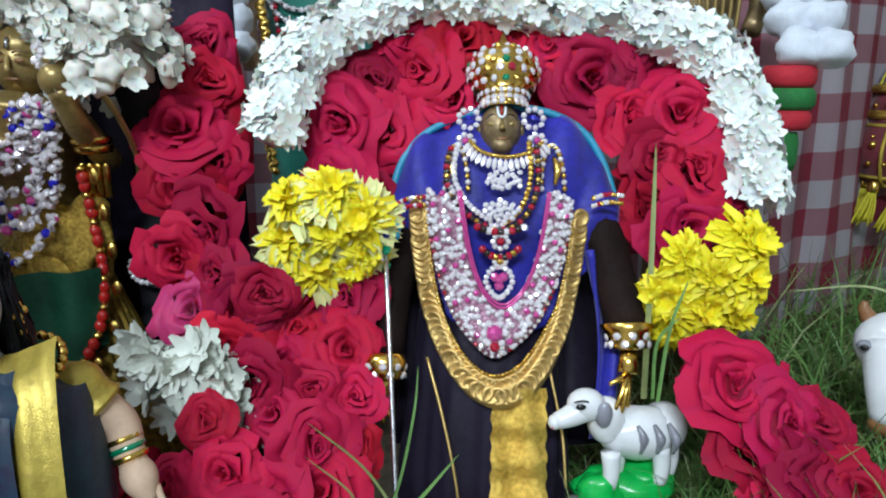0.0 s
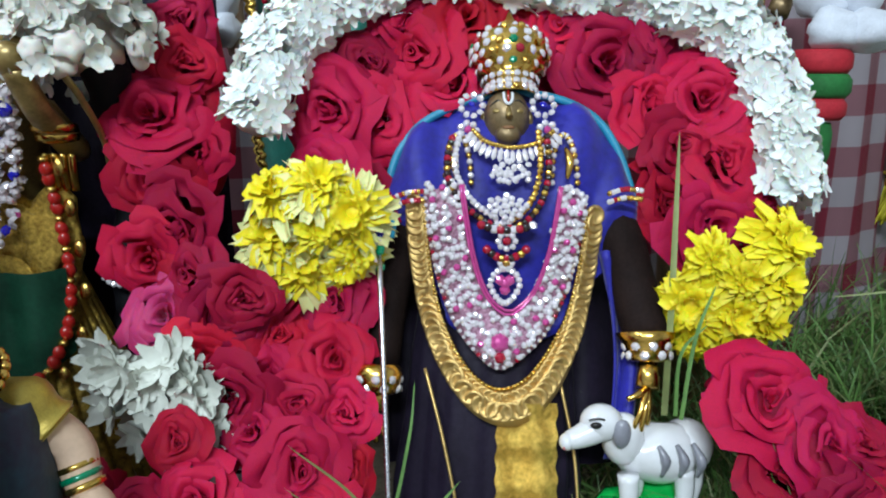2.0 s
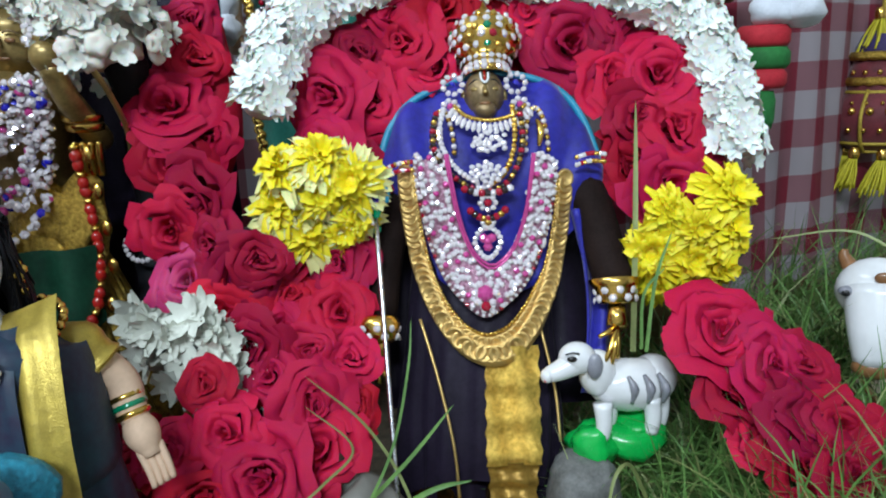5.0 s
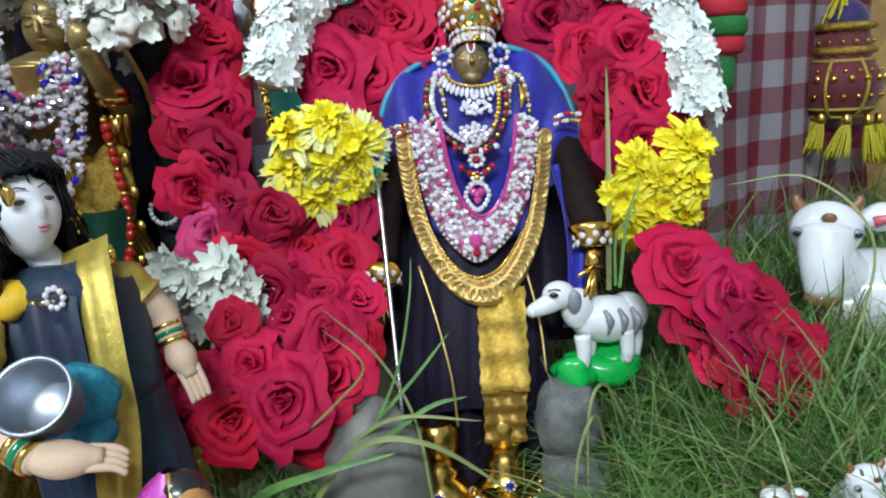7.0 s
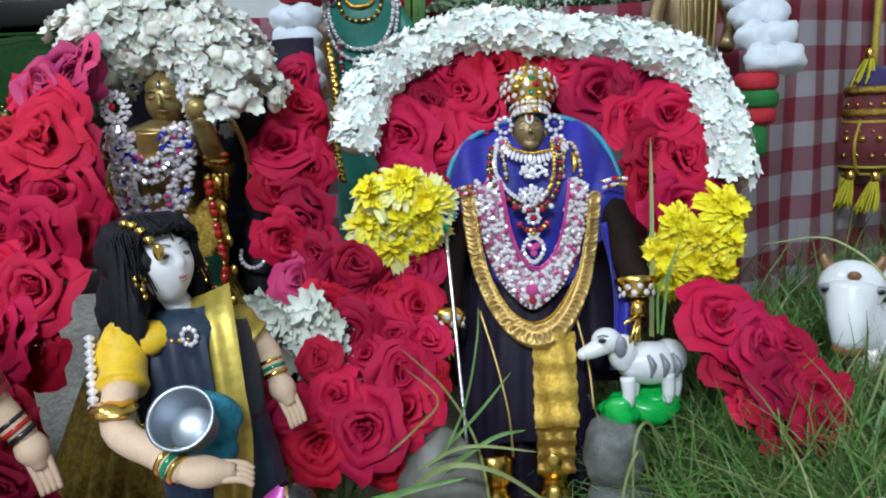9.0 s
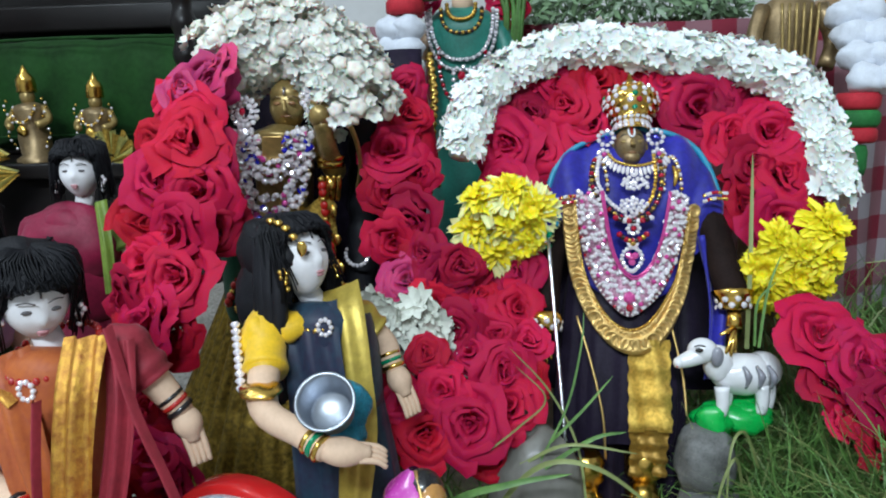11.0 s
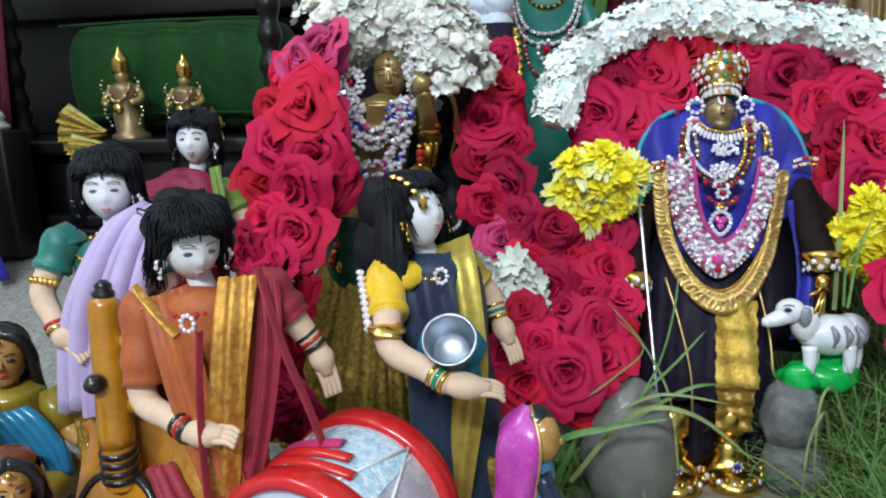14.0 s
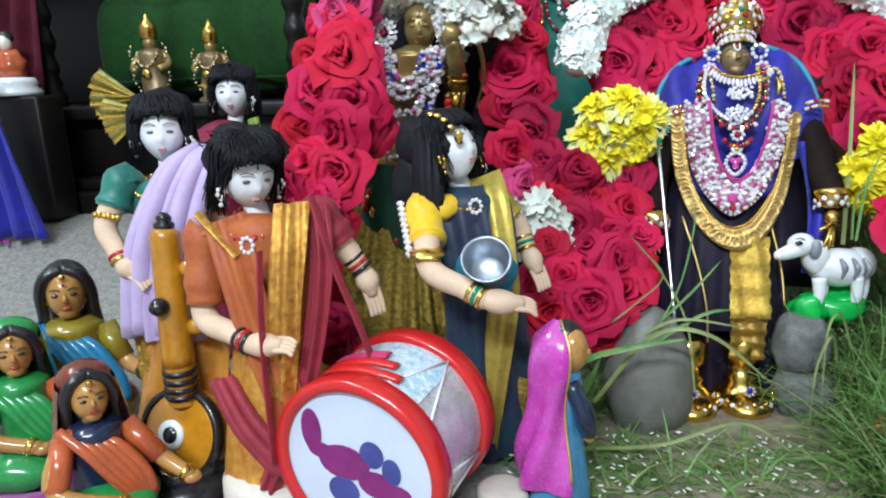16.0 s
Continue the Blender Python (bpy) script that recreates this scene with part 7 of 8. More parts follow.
clay("clay_figurine", "seated clay musician with blue drape, olive dress", (-0.650, 0.315, -0.042), 0.180, 35, CLAY["olive"], CLAY["blue"], [[(-0.027, -0.004, 0.100), (-0.036, -0.026, 0.066), (0.012, -0.050, 0.060)], [(0.027, -0.004, 0.100), (0.040, -0.020, 0.070), (0.060, -0.050, 0.062)]])
clay("clay_figurine", "seated clay musician with glossy green drape", (-0.640, 0.225, -0.045), 0.150, 40, CLAY["green"], CLAY["green"], [[(-0.027, -0.004, 0.100), (-0.036, -0.026, 0.066), (0.012, -0.050, 0.050)], [(0.027, -0.004, 0.100), (0.042, -0.022, 0.066), (0.070, -0.058, 0.060)]], CLAY["green"])
clay("clay_figurine", "seated clay musician with maroon veil and navy blouse", (-0.515, 0.158, -0.038), 0.135, 46, CLAY["green"], CLAY["orange"], [[(-0.027, -0.004, 0.100), (-0.042, -0.030, 0.062), (0.020, -0.064, 0.042)], [(0.027, -0.004, 0.100), (0.050, -0.026, 0.066), (0.072, -0.050, 0.045)]], CLAY["maroon"], CLAY["navy"])


# The paler pink mottling paints highlights of the veil's folds into the colour.
STREAK = mat("magenta_highlight_glaze", (0.44, 0.02, 0.30), 0.25, vary=0.2, scale=45, bump=0.1, coat=0.4, colour2=(0.54, 0.10, 0.42))


def veiled_lady():
    s = Shape()
    b = Vector((-0.143, 0.236, -0.045))
    s.lathe([(0.0, 0.0), (0.026, 0.0), (0.027, 0.012), (0.024, 0.035), (0.020, 0.06), (0.017, 0.085), (0.019, 0.11), (0.016, 0.126), (0.006, 0.13)], CLAY["sky"], 30, Matrix.Translation(b), 0.05, 9)
    s.ball(b + Vector((0.010, -0.006, 0.144)), (0.0125, 0.0145, 0.0185), CLAY["skin"], 18, 12)
    s.ball(b + Vector((0.005, -0.001, 0.151)), (0.0145, 0.0145, 0.0165), INK, 18, 12)
    s.ball(b + Vector((0.0225, -0.010, 0.144)), (0.002, 0.002, 0.003), CLAY["skin"], 8, 6)
    s.tube([b + Vector((0.008, -0.012, 0.118)), b + Vector((0.020, -0.020, 0.095)), b + Vector((0.024, -0.010, 0.075))], 0.0075, CLAY["navy"], 10)
    s.ball(b + Vector((0.024, -0.010, 0.072)), (0.006, 0.006, 0.007), CLAY["skin"], 8, 6)

    def veil(u, v):
        a = math.pi * (0.42 + 1.22 * u)
        z = 0.168 * (1 - v) + 0.028 * v
        r = (0.0180 * math.sin(min(1, v * 5 + 0.12) * math.pi / 2) + 0.012 * v + 0.003 * math.sin(v * 9)) * (1 + 0.13 * math.sin(u * 20 + v * 7) * min(1, v * 3))
        return b + Vector((-0.001 + r * math.cos(a) - 0.004 * v, r * math.sin(a), z))
    s.grid(veil, 44, 20, STREAK)
    s.tube([veil(0.995, k / 12) for k in range(0, 12)], 0.0014, GOLDSAT, 6, smooth=2)
    thing("veiled_figurine", s, "glazed figurine of a lady with a magenta veil", "figurine")


veiled_lady()


def floor_cloth(name, label, c, r, material, seed, h=0.012):
    s = Shape()

    def fn(u, v):
        a = u * 2 * math.pi
        rr = v * (1 + 0.18 * math.sin(3 * a + seed) + 0.08 * math.sin(8 * a))
        x, y = c[0] + r[0] * rr * math.cos(a), c[1] + r[1] * rr * math.sin(a)
        return (x, y, ground_z(x, y) + 0.002 + h * (1 - v ** 3) * (0.5 + 0.5 * noise.noise((x * 28 + seed, y * 28, 0))))
    s.grid(fn, 60, 20, material, True)
    thing(name, s, label, "cloth")


floor_cloth("floor_cloth", "crumpled magenta satin cloth under the clay musicians", (-0.55, 0.165), (0.155, 0.085), SILK["magenta"], 2, 0.022)


def ochre_drape():
    s = Shape()
    s.grid(lambda u, v: Vector((-0.535 + 0.085 * u - 0.02 * (1 - u) * v, 0.268 - 0.022 * v + 0.006 * math.sin(u * 15 + v * 3), 0.110 * (1 - v) * (0.35 + 0.65 * math.sin(math.pi * min(1, 0.15 + 0.7 * u))) - 0.04 * v)), 30, 16, SILK["ochre"])
    ob = thing("ochre_cloth", s, "ochre orange cloth draped behind the lute", "cloth")
    ob.modifiers.new("thick", "SOLIDIFY").thickness = 0.0015


ochre_drape()
s = Shape()
s.ball((-0.184, 0.322, -0.006), (0.024, 0.018, 0.040), ZARI, 30, 22, wob=0.8, seed=3)
thing("gold_pouch", s, "crumpled gold foil pouch on the floor", "pouch")
s = Shape()
s.lathe([(0.0, 0.0), (0.020, 0.0), (0.022, 0.004), (0.022, 0.018), (0.018, 0.020), (0.0, 0.020)], PLINTH, 24, Matrix.Translation((-0.19, 0.225, -0.045)))
thing("plinth", s, "small off-white round plinth", "plinth")
s = Shape()
s.ball((0.140, 0.318, -0.020), (0.014, 0.012, 0.016), AMBER, 16, 10, wob=0.3, seed=1)
s.ball((0.138, 0.314, -0.002), (0.009, 0.009, 0.010), AMBER, 14, 10)
s.ball((0.140, 0.318, -0.036), (0.017, 0.014, 0.006), INK, 16, 8)
thing("small_figurine", s, "small amber glazed figurine on the soil", "figurine")

# ---- things behind the shrine ----


def cotton(name, label, balls, bands):
    c = holder(name, balls[0][0], label, "garland", "cotton garlands")
    for i, (p, r) in enumerate(balls):
        s = Shape()
        s.ball(p, (r, r * 0.95, r * 0.85), COTTON, 18, 12, wob=0.28, seed=i * 3.1)
        part("cotton_ball", s, c)
    for p, r, h, material in bands:
        s = Shape()
        s.lathe([(0.0, -h), (r * 0.85, -h), (r, -h * 0.5), (r, h * 0.5), (r * 0.85, h), (0.0, h)], material, 20, Matrix.Translation(p))
        part("cloth_band", s, c, "rolled cloth band")


cotton("cotton_garland", "grey white cotton ball garland with red and green bands",
       [((0.300 + dx, 0.640 - 0.055 * k / 3 + dy, 0.455 - 0.024 * k), 0.0195) for k in range(4) for dx, dy in ((-0.009, 0.0), (0.012, -0.006))],
       [((0.288, 0.590, 0.361), 0.022, 0.009, REDCL), ((0.287, 0.588, 0.343), 0.023, 0.009, GREENCL), ((0.286, 0.585, 0.326), 0.021, 0.008, REDCL), ((0.284, 0.582, 0.300), 0.014, 0.016, GREENCL)])
cotton("cotton_garland", "grey white cotton ball garland under red and green bands",
       [((-0.212 + dx, 0.692 + dy, 0.462 - 0.024 * k), 0.0195) for k in range(4) for dx, dy in ((-0.010, 0.0), (0.012, -0.006))],
       [((-0.205, 0.695, 0.488), 0.024, 0.010, REDCL), ((-0.18, 0.70, 0.508), 0.024, 0.010, GREENCL)])


def green_lady():
    s = Shape()
    s.lathe([(0.050, 0.0), (0.048, 0.06), (0.042, 0.14), (0.044, 0.20), (0.052, 0.235), (0.050, 0.250), (0.034, 0.262), (0.016, 0.268)], TEAL, 30, Matrix.Translation((-0.137, 0.745, 0.225)), sy=0.6)
    s.tube([(-0.137, 0.745, 0.485), (-0.137, 0.742, 0.515)], 0.014, SKIN, 14, smooth=1)
    s.ball((-0.137, 0.738, 0.540), (0.026, 0.026, 0.032), SKIN, 20, 14)
    s.ball((-0.137, 0.748, 0.55), (0.031, 0.028, 0.034), HAIR, 20, 14)
    s.tube([(-0.185, 0.742, 0.468), (-0.200, 0.728, 0.42), (-0.190, 0.712, 0.37)], lambda v: 0.014 - 0.004 * v, SKIN, 12)
    s.tube([(-0.092, 0.742, 0.468), (-0.078, 0.728, 0.42), (-0.088, 0.712, 0.37)], lambda v: 0.014 - 0.004 * v, TEAL, 12)
    s.lathe([(0.0, -0.27), (0.06, -0.27), (0.056, -0.1), (0.050, 0.0)], TEAL, 30, Matrix.Translation((-0.137, 0.745, 0.225)), 0.05, 11, 0.6)
    thing("doll", s, "doll in teal green dress with long stone necklaces", "doll")
    for hw, top, bot, n, k in ((0.018, 0.492, 0.474, 16, ("gold",)), (0.026, 0.487, 0.458, 24, ("gold", "dark")), (0.040, 0.486, 0.425, 40, ("silver", "white")), (0.045, 0.484, 0.412, 44, ("silver", "white")), (0.030, 0.44, 0.37, 30, ("ruby", "silver"))):
        nk = holder("bead_necklace", (-0.137, 0.715, bot), "long necklace of silver and ruby beads", "necklace", "necklaces of the teal doll")
        for i, q in enumerate(along([(a, b, 0) for a, b in u_curve(-0.137, hw, top, bot, 20, 0.8)], n)):
            stone(nk, Vector((q.x, 0.712 + 0.25 * abs(q.x + 0.137), q.y)), 0.0030, mesh=BEAD[k[i % len(k)]], name="bead")
        if bot < 0.42:
            for i in range(9):
                a = 2 * math.pi * i / 9
                stone(nk, Vector((-0.137 + 0.011 * math.cos(a), 0.707, bot - 0.008 + 0.012 * math.sin(a))), 0.0032, "white")
            stone(nk, Vector((-0.137, 0.705, bot - 0.008)), 0.007, "ruby")
    nk = holder("chain", (-0.185, 0.70, 0.36), "thick gold rope chain beside the teal doll", "chain")
    for i, q in enumerate(along([(-0.178, 0.705, 0.43), (-0.172, 0.70, 0.38), (-0.176, 0.695, 0.32), (-0.17, 0.69, 0.27)], 34)):
        part("link", BEAD["gold"], nk, m=facing(q, (0.7, 0, (-1) ** i * 0.7), 0, 0.0045) @ Matrix.Diagonal((1, 1, 1.5, 1)))
    g = holder("red_flower_bunch", (-0.09, 0.74, 0.50), "red flowers and green stalks beside the teal doll", "flowers")
    for p, k in (((-0.182, 0.745, 0.500), "red"), ((-0.090, 0.745, 0.505), "red"), ((-0.072, 0.75, 0.488), "deep")):
        rose_on(g, p, (0, -1, 0.3), 0.022, k)
    for i in range(9):
        s = Shape()
        x = -0.075 + rng.uniform(-.012, .016)
        s.tube([(x, 0.735, 0.44), (x + 0.003, 0.73, 0.48), (x + rng.uniform(-.01, .01), 0.73, 0.52)], 0.0028, LEAF, 6)
        part("stalk", s, g)


green_lady()


def bronze_figure():
    s = Shape()
    b = Matrix.Translation((0.246, 0.680, 0.30))
    s.lathe([(0.040, -0.33), (0.040, -0.1), (0.038, 0.0), (0.035, 0.05), (0.030, 0.11), (0.034, 0.15), (0.026, 0.175), (0.011, 0.185), (0.011, 0.198)], DARKBRONZE, 26, b, 0.03, 7, 0.7)
    s.ball((0.246, 0.676, 0.515), (0.020, 0.02, 0.025), BRONZE, 16, 12)
    s.tube([(0.214, 0.675, 0.47), (0.202, 0.66, 0.43), (0.215, 0.645, 0.40)], 0.009, DARKBRONZE, 10)
    s.tube([(0.278, 0.675, 0.47), (0.288, 0.66, 0.43), (0.276, 0.645, 0.40)], 0.009, DARKBRONZE, 10)
    for k in range(6):
        s.tube([(0.226 + 0.008 * k, 0.648, 0.47), (0.228 + 0.007 * k, 0.644, 0.42), (0.230 + 0.006 * k, 0.646, 0.36)], 0.0018, BRONZE, 6)
    thing("idol", s, "bronze robed figure hung with gold chains", "statue")


bronze_figure()


def foliage():
    s = Shape()
    r = random.Random(12)
    for k in range(1500):
        x = r.uniform(-0.06, 0.24)
        p = Vector((x, 0.82 + r.uniform(-.05, .06), 0.478 + r.uniform(0, 0.085) * (1 - ((x - 0.09) / 0.19) ** 2)))
        m = facing(p, (r.uniform(-1, 1), -0.8 + r.uniform(-.5, .5), r.uniform(-.2, 1)), r.random() * 6, r.uniform(0.006, 0.012))
        s.add([(0, -1, 0), (0.34, -0.1, 0.1), (0.0, 1, -0.1), (-0.34, -0.1, 0.1)], [(0, 1, 2, 3)], FOLI if r.random() < 0.7 else FOLI2, m)
    for k in range(60):
        x = r.uniform(-0.05, 0.22)
        s.tube([(x, 0.83, 0.474), (x + r.uniform(-.02, .02), 0.82, 0.51), (x + r.uniform(-.03, .03), 0.81, 0.545)], 0.001, FOLI, 5)
    thing("foliage_bunch", s, "bunch of small dusty green leaves on the step", "plant", kind="stuff")


FOLI = mat("dusty_green_leaf", (0.16, 0.26, 0.13), 0.6, vary=0.4, scale=50, bump=0.1)
FOLI2 = mat("grey_green_leaf", (0.30, 0.40, 0.28), 0.6, vary=0.3, scale=50, bump=0.1)
foliage()


def hanging_pot():
    h = holder("hanging_pot", (0.590, 0.90, 0.268), "maroon cloth pot decoration with gold cords and yellow tassels", "decoration")
    m = Matrix.Translation((0.590, 0.90, 0.268))
    s = Shape()
    s.lathe([(0.0, -0.043), (0.030, -0.042), (0.046, -0.028), (0.054, -0.006), (0.053, 0.012), (0.044, 0.028), (0.036, 0.036), (0.038, 0.042), (0.036, 0.060), (0.031, 0.074), (0.0, 0.076)], MAROONV, 36, m)
    part("pot", s, h)
    for z, r in ((0.046, 0.040), (0.078, 0.037)):
        s = Shape()
        s.lathe([(r - 0.010, z - 0.006), (r, z - 0.004), (r + 0.003, z + 0.001), (r - 0.002, z + 0.006), (r - 0.012, z + 0.006)], ZARI, 32, m, 0.08, 20)
        part("fringe", s, h, "gold tinsel fringe")
    s = Shape()
    s.lathe([(0.030, 0.080), (0.030, 0.090), (0.024, 0.104), (0.014, 0.112), (0.0, 0.115)], PURPLEV, 30, m)
    part("dome", s, h, "dark blue cloth dome")
    s = Shape()
    s.tube([m @ Vector((0, 0, 0.110)), m @ Vector((0, 0, 0.16)), m @ Vector((0.002, 0, 0.34))], 0.005, YELCORD, 8, smooth=2)
    part("hanging_cord", s, h, "thick yellow hanging cord")
    for z, r in ((0.033, 0.040), (-0.032, 0.0445), (-0.043, 0.031)):
        s = Shape()
        s.lathe([(r - 0.002, z - 0.0025), (r + 0.0025, z), (r - 0.002, z + 0.0025)], YELCORD, 32, m)
        part("cord", s, h, "yellow cord")
    for a in (-0.5, -1.45, -2.4):
        s = Shape()
        s.tube([m @ Vector((0.038 * math.cos(a), 0.038 * math.sin(a), 0.036)), m @ Vector((0.056 * math.cos(a), 0.056 * math.sin(a), 0.004)), m @ Vector((0.047 * math.cos(a), 0.047 * math.sin(a), -0.030)), m @ Vector((0.030 * math.cos(a), 0.030 * math.sin(a), -0.044))], 0.0024, YELCORD, 6, smooth=6)
        part("cord", s, h, "yellow cord")
    for z, r, n, size in ((0.010, 0.0535, 16, 0.0052), (-0.014, 0.0525, 18, 0.0036), (0.020, 0.050, 18, 0.0026), (0.058, 0.037, 14, 0.0034)):
        for i in range(n):
            a = 2 * math.pi * (i + 0.3) / n
            part("gold_stud", BEAD["gold"], h, m=m @ Matrix.Translation((r * math.cos(a), r * math.sin(a), z)) @ Matrix.Scale(size, 4))
    for x, y, z, ln in ((-0.040, -0.030, -0.046, 0.046), (-0.012, -0.044, -0.048, 0.050), (0.018, -0.044, -0.050, 0.058), (0.042, -0.030, -0.050, 0.060), (-0.030, 0.010, -0.046, 0.045), (-0.014, -0.012, 0.128, 0.046)):
        s = Shape()
        c = m @ Vector((x, y, z))
        knot = Shape()
        knot.lathe([(0.004, 0.010), (0.0065, 0.006), (0.007, 0.0), (0.006, -0.004)], GOLD, 12, Matrix.Translation(c))
        lean = -0.010 if x < 0 else 0.010
        for k in range(30):
            b, rr = rng.random() * 6.28, rng.random() ** 0.5
            s.tube([c + Vector((0.004 * rr * math.cos(b), 0.004 * rr * math.sin(b), -0.002)), c + Vector((lean * 0.5 + 0.012 * rr * math.cos(b), 0.012 * rr * math.sin(b), -ln * 0.5)), c + Vector((lean + 0.017 * rr * math.cos(b), 0.015 * rr * math.sin(b), -ln * rng.uniform(0.8, 1.05)))], 0.0014, TASSEL, 5)
        part("knot", knot, part("tassel", s, h, "yellow thread tassel"), "gold knot")


MAROONV = mat("maroon_velvet", (0.13, 0.010, 0.018), 0.7, vary=0.4, scale=60, bump=0.3, sheen=0.3)
PURPLEV = mat("purple_velvet", (0.025, 0.010, 0.10), 0.7, vary=0.4, scale=60, bump=0.3, sheen=0.3)
YELCORD = mat("yellow_cord", (0.50, 0.36, 0.05), 0.5, 0.3, vary=0.3, scale=300, bump=0.6)
TASSEL = mat("yellow_thread", (0.55, 0.48, 0.02), 0.6, vary=0.3, scale=200, bump=0.4)
hanging_pot()

# ---- black seat with the green bolster ----


def seat():
    b = holder("carved_seat", (-0.95, 1.15, 0.07), "black lacquered wooden seat with turned posts", "seat")

    def box(nm, lo, hi, bev=0.006, label=""):
        s = Shape()
        s.box(lo, hi, BLACKWOOD, bev)
        part(nm, s, b, label)
    box("base", (-1.75, 0.98, 0.062), (-0.60, 1.40, 0.11))
    box("base_step", (-1.72, 1.00, 0.11), (-0.62, 1.38, 0.135))
    box("apron", (-1.70, 1.06, 0.135), (-0.64, 1.08, 0.26))
    box("seat_board", (-1.70, 1.02, 0.255), (-0.62, 1.40, 0.285))
    # Black panel added behind the bolster to keep the background dark.
    box("back_panel", (-1.70, 1.36, 0.285), (-0.62, 1.39, 0.95))
    box("top_rail", (-1.70, 1.24, 0.545), (-0.62, 1.38, 0.60))
    for x in (-0.668, -1.235):
        s = Shape()
        prof = [(0.030, 0.285), (0.030, 0.31), (0.020, 0.32), (0.026, 0.335), (0.018, 0.35)]
        prof += [(0.0205 + 0.0035 * math.sin(k * 0.9), 0.35 + k * 0.008) for k in range(1, 48)]
        prof += [(0.024, 0.74), (0.028, 0.76), (0.018, 0.78), (0.0, 0.80)]
        s.lathe(prof, BLACKWOOD, 20, Matrix.Translation((x, 1.075, 0)))
        part("post", s, b, "turned black post")
    bo = holder("bolster", (-0.93, 1.17, 0.44), "dark green velvet bolster with a seam", "cushion")
    s = Shape()

    def fn(u, v):
        a = u * 2 * math.pi
        e = (1 - abs(2 * v - 1) ** 14) ** 0.5
        rx = math.copysign(abs(math.cos(a)) ** 0.7, math.cos(a)) * 0.075 * (0.25 + 0.75 * e)
        rz = math.copysign(abs(math.sin(a)) ** 0.7, math.sin(a)) * 0.112 * (0.35 + 0.65 * e)
        return (-1.165 + 0.50 * v, 1.20 + rx + 0.006 * math.sin(v * 23), 0.412 + rz + 0.004 * math.sin(v * 17 + a))
    s.grid(fn, 36, 60, GREENCUSH, True)
    part("cushion", s, bo)
    for z in (0.515, 0.33):
        s = Shape()
        s.tube([(-1.15, 1.122, z), (-0.92, 1.118, z + 0.003), (-0.68, 1.122, z)], 0.003, GREENCUSH, 6, smooth=8)
        part("piping", s, bo)
    for x, w, label, material, yy in ((-1.30, 0.075, "maroon curtain hanging beside the seat", MAROON, 1.02), (-1.42, 0.06, "maroon curtain hanging beside the seat", MAROON, 1.05), (-1.14, 0.05, "royal blue cloth hanging to the floor", BLUEVEL, 0.83)):
        s = Shape()
        top = 0.78 if material == MAROON else 0.36
        s.grid(lambda u, v: Vector((x + (u - 0.5) * w * 2 * (0.6 + 0.6 * v) + (0.1 * (1 - v) if material == MAROON else -0.06 * (1 - v)), yy + 0.012 * math.sin(u * 17 + v * 2) - 0.02 * v, top + (ground_z(x, yy) + 0.006 - top) * v)), 40, 20, material)
        ob = thing("drape", s, label, "drape")
        ob.modifiers.new("thick", "SOLIDIFY").thickness = 0.002
    s = Shape()
    s.grid(lambda u, v: Vector((-1.225 + 0.075 * u, 0.80 + 0.01 * math.sin(u * 12), ground_z(-1.2, 0.8) + 0.006 + 0.008 * v)), 20, 2, SILK["magenta"])
    thing("cloth_hem", s, "magenta hem of a blue cloth on the floor", "cloth")


seat()


def gold_figure(at, h, lean):
    s = Shape()
    m = Matrix.Translation(at) @ Matrix.Rotation(lean, 4, "Y") @ Matrix.Scale(h / 0.18, 4)
    s.lathe([(0.036, 0.0), (0.036, 0.01), (0.026, 0.016), (0.028, 0.05), (0.022, 0.075), (0.030, 0.098), (0.026, 0.108), (0.010, 0.114)], DARKBRONZE, 22, m, 0.06, 9)
    s.ball((0, -0.002, 0.124), (0.0135, 0.0135, 0.016), BRONZE, 14, 10, m)
    s.lathe([(0.016, 0.132), (0.018, 0.134), (0.0165, 0.142), (0.018, 0.144), (0.016, 0.152), (0.017, 0.154), (0.012, 0.164), (0.006, 0.169), (0.0065, 0.172), (0.0, 0.183)], GOLD, 20, m)
    for sx in (-1, 1):
        s.tube([(sx * 0.028, 0, 0.104), (sx * 0.040, -0.010, 0.08), (sx * 0.026, -0.028, 0.07)], 0.007, BRONZE, 10, m)
        for k in range(12):
            s.ball((sx * (0.036 + 0.006 * math.sin(k)), -0.014, 0.118 - 0.008 * k), 0.0028, DIAM if k % 2 else GOLD, 6, 5, m)
    for k in range(17):
        a = math.pi * (1 + k / 16)
        s.ball((0.022 * math.cos(a), -0.016 + 0.016 * math.sin(a), 0.106 + 0.030 * math.sin(a)), 0.003, GOLD if k % 3 else DIAM, 6, 5, m)
    s.ball((0.0, -0.033, 0.062), (0.010, 0.005, 0.010), GOLD, 10, 8, m)
    thing("idol", s, "small gilded idol with a tall tiered crown", "statue", "small gilded idols")


gold_figure((-0.972, 1.06, 0.283), 0.180, -0.05)
gold_figure((-0.845, 1.06, 0.283), 0.162, 0.0)


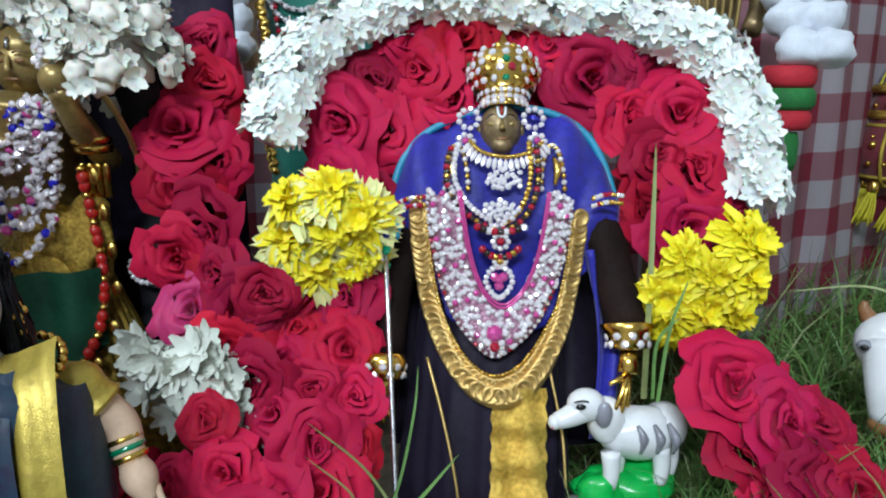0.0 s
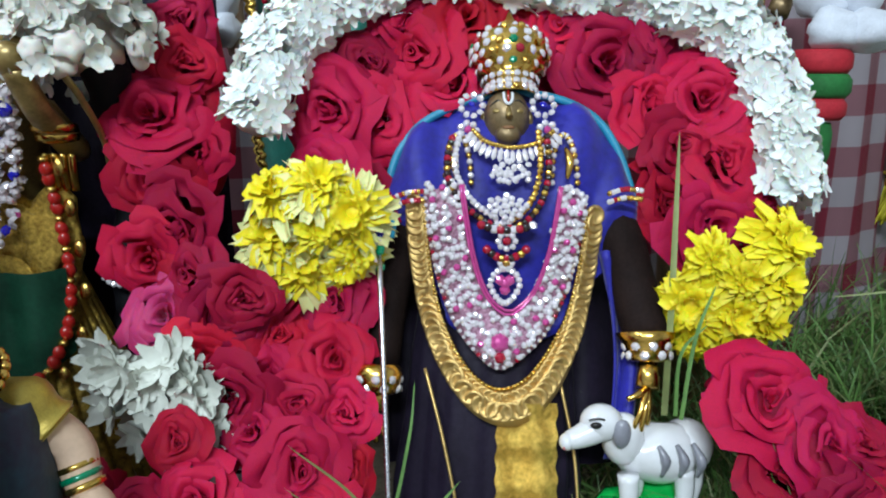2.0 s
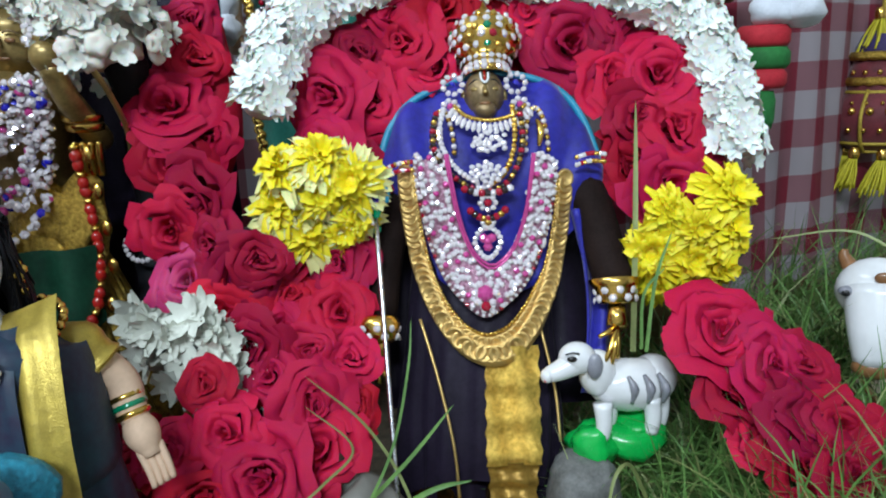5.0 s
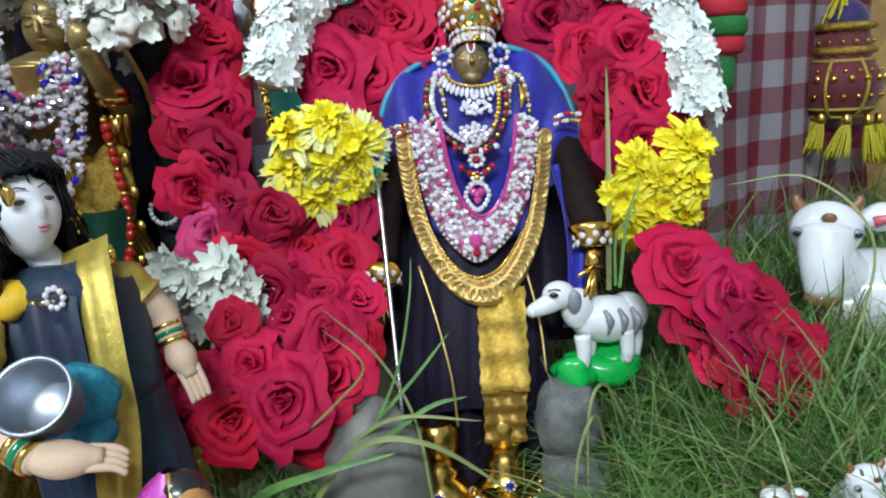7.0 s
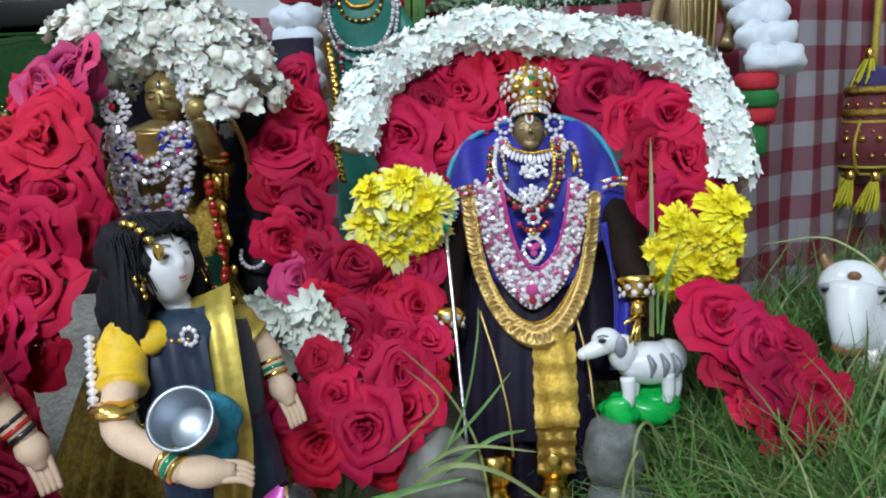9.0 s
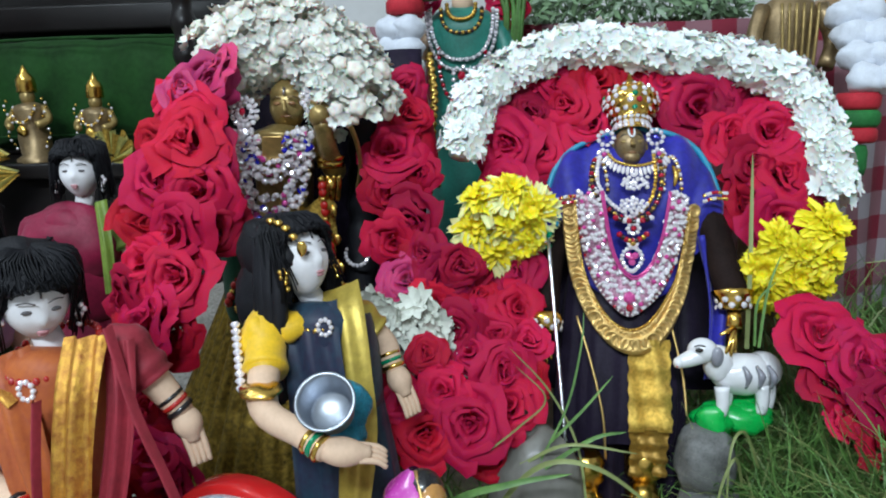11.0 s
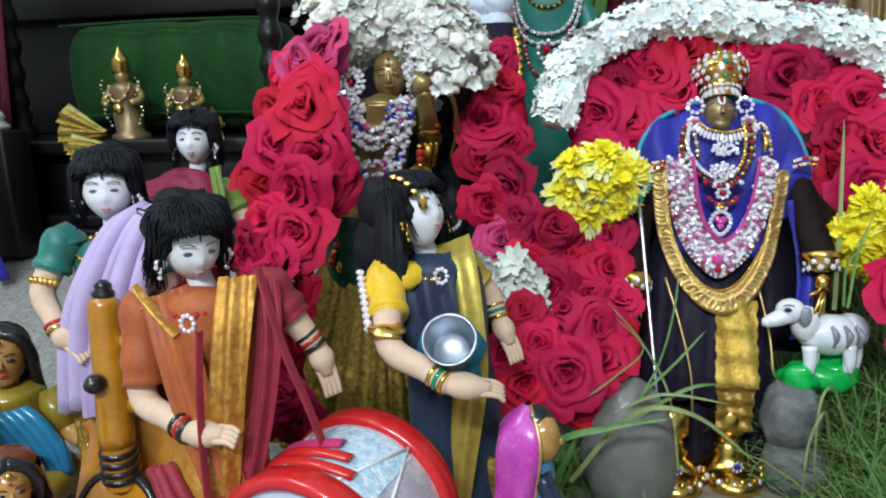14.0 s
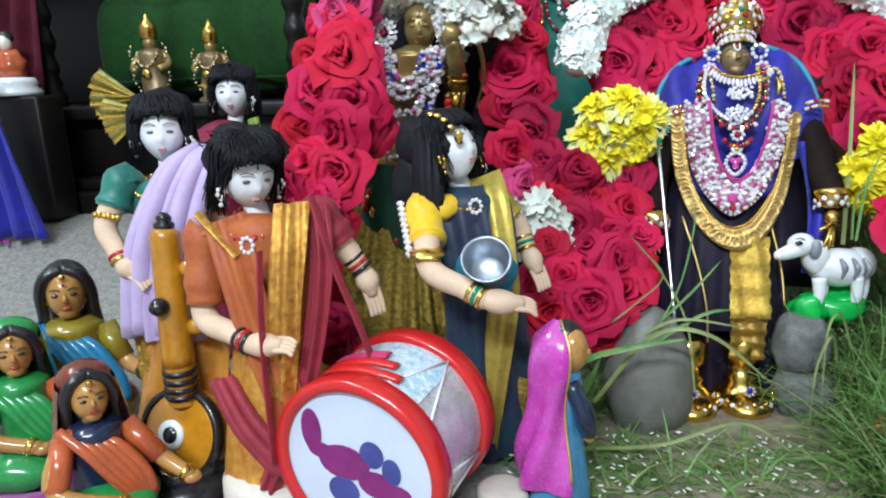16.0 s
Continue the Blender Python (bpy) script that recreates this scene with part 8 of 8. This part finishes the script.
def ribbon_fan(at, n, seed, spread, ln, label):
    r = random.Random(seed)
    f = holder("pleated_fan", at, label, "cloth")
    for k in range(n):
        a = spread[0] + (spread[1] - spread[0]) * k / (n - 1)
        s = Shape()
        w = 0.017
        d = Vector((math.cos(a), -0.25 + r.uniform(-.1, .1), math.sin(a))).normalized()
        sd = d.cross(Vector((0, -1, 0.2))).normalized()
        for j, mt in enumerate((ZARI, RIBBON, ZARI, RIBBON)):
            s.grid(lambda u, v, j=j: Vector(at) + d * ln * v * (1 - 0.02 * j) + sd * ((j + u) / 4 - 0.5) * 2 * w * (0.3 + v) + Vector((0, 0.004 * math.sin(j * 2 + u * 3) + 0.004 * (k % 2), 0)), 2, 6, mt)
        part("pleat", s, f)


ribbon_fan((-0.985, 0.99, 0.30), 4, 3, (2.6, 3.3), 0.085, "fan of gold and green striped pleated cloth")
ribbon_fan((-0.965, 0.985, 0.27), 3, 4, (3.0, 3.7), 0.085, "crumpled gold and green striped cloth")
ribbon_fan((-0.78, 0.985, 0.29), 5, 8, (0.3, 2.2), 0.055, "crumpled gold and green cloth beside the idols")


def small_idol():
    s = Shape()
    s.box((-1.30, 0.90, ground_z(-1.2, 0.95)), (-1.13, 0.97, 0.31), BLACKWOOD, 0.006)
    thing("stand", s, "black wooden stand beside the seat", "stand")
    s = Shape()
    b = (-1.205, 0.935, 0.311)
    s.lathe([(0.0, 0.0), (0.050, 0.0), (0.052, 0.008), (0.042, 0.018), (0.046, 0.024), (0.040, 0.034), (0.0, 0.036)], CERAMIC, 24, Matrix.Translation(b))
    s.ball((b[0], b[1], b[2] + 0.058), (0.034, 0.026, 0.030), CLAY["orange"], 18, 12, wob=0.3)
    s.ball((b[0], b[1] - 0.004, b[2] + 0.10), (0.013, 0.013, 0.016), PEACH, 14, 10)
    s.ball((b[0], b[1] + 0.002, b[2] + 0.110), (0.0145, 0.014, 0.014), INK, 14, 10)
    thing("small_figurine", s, "small seated orange robed figurine on a white base", "figurine")


small_idol()
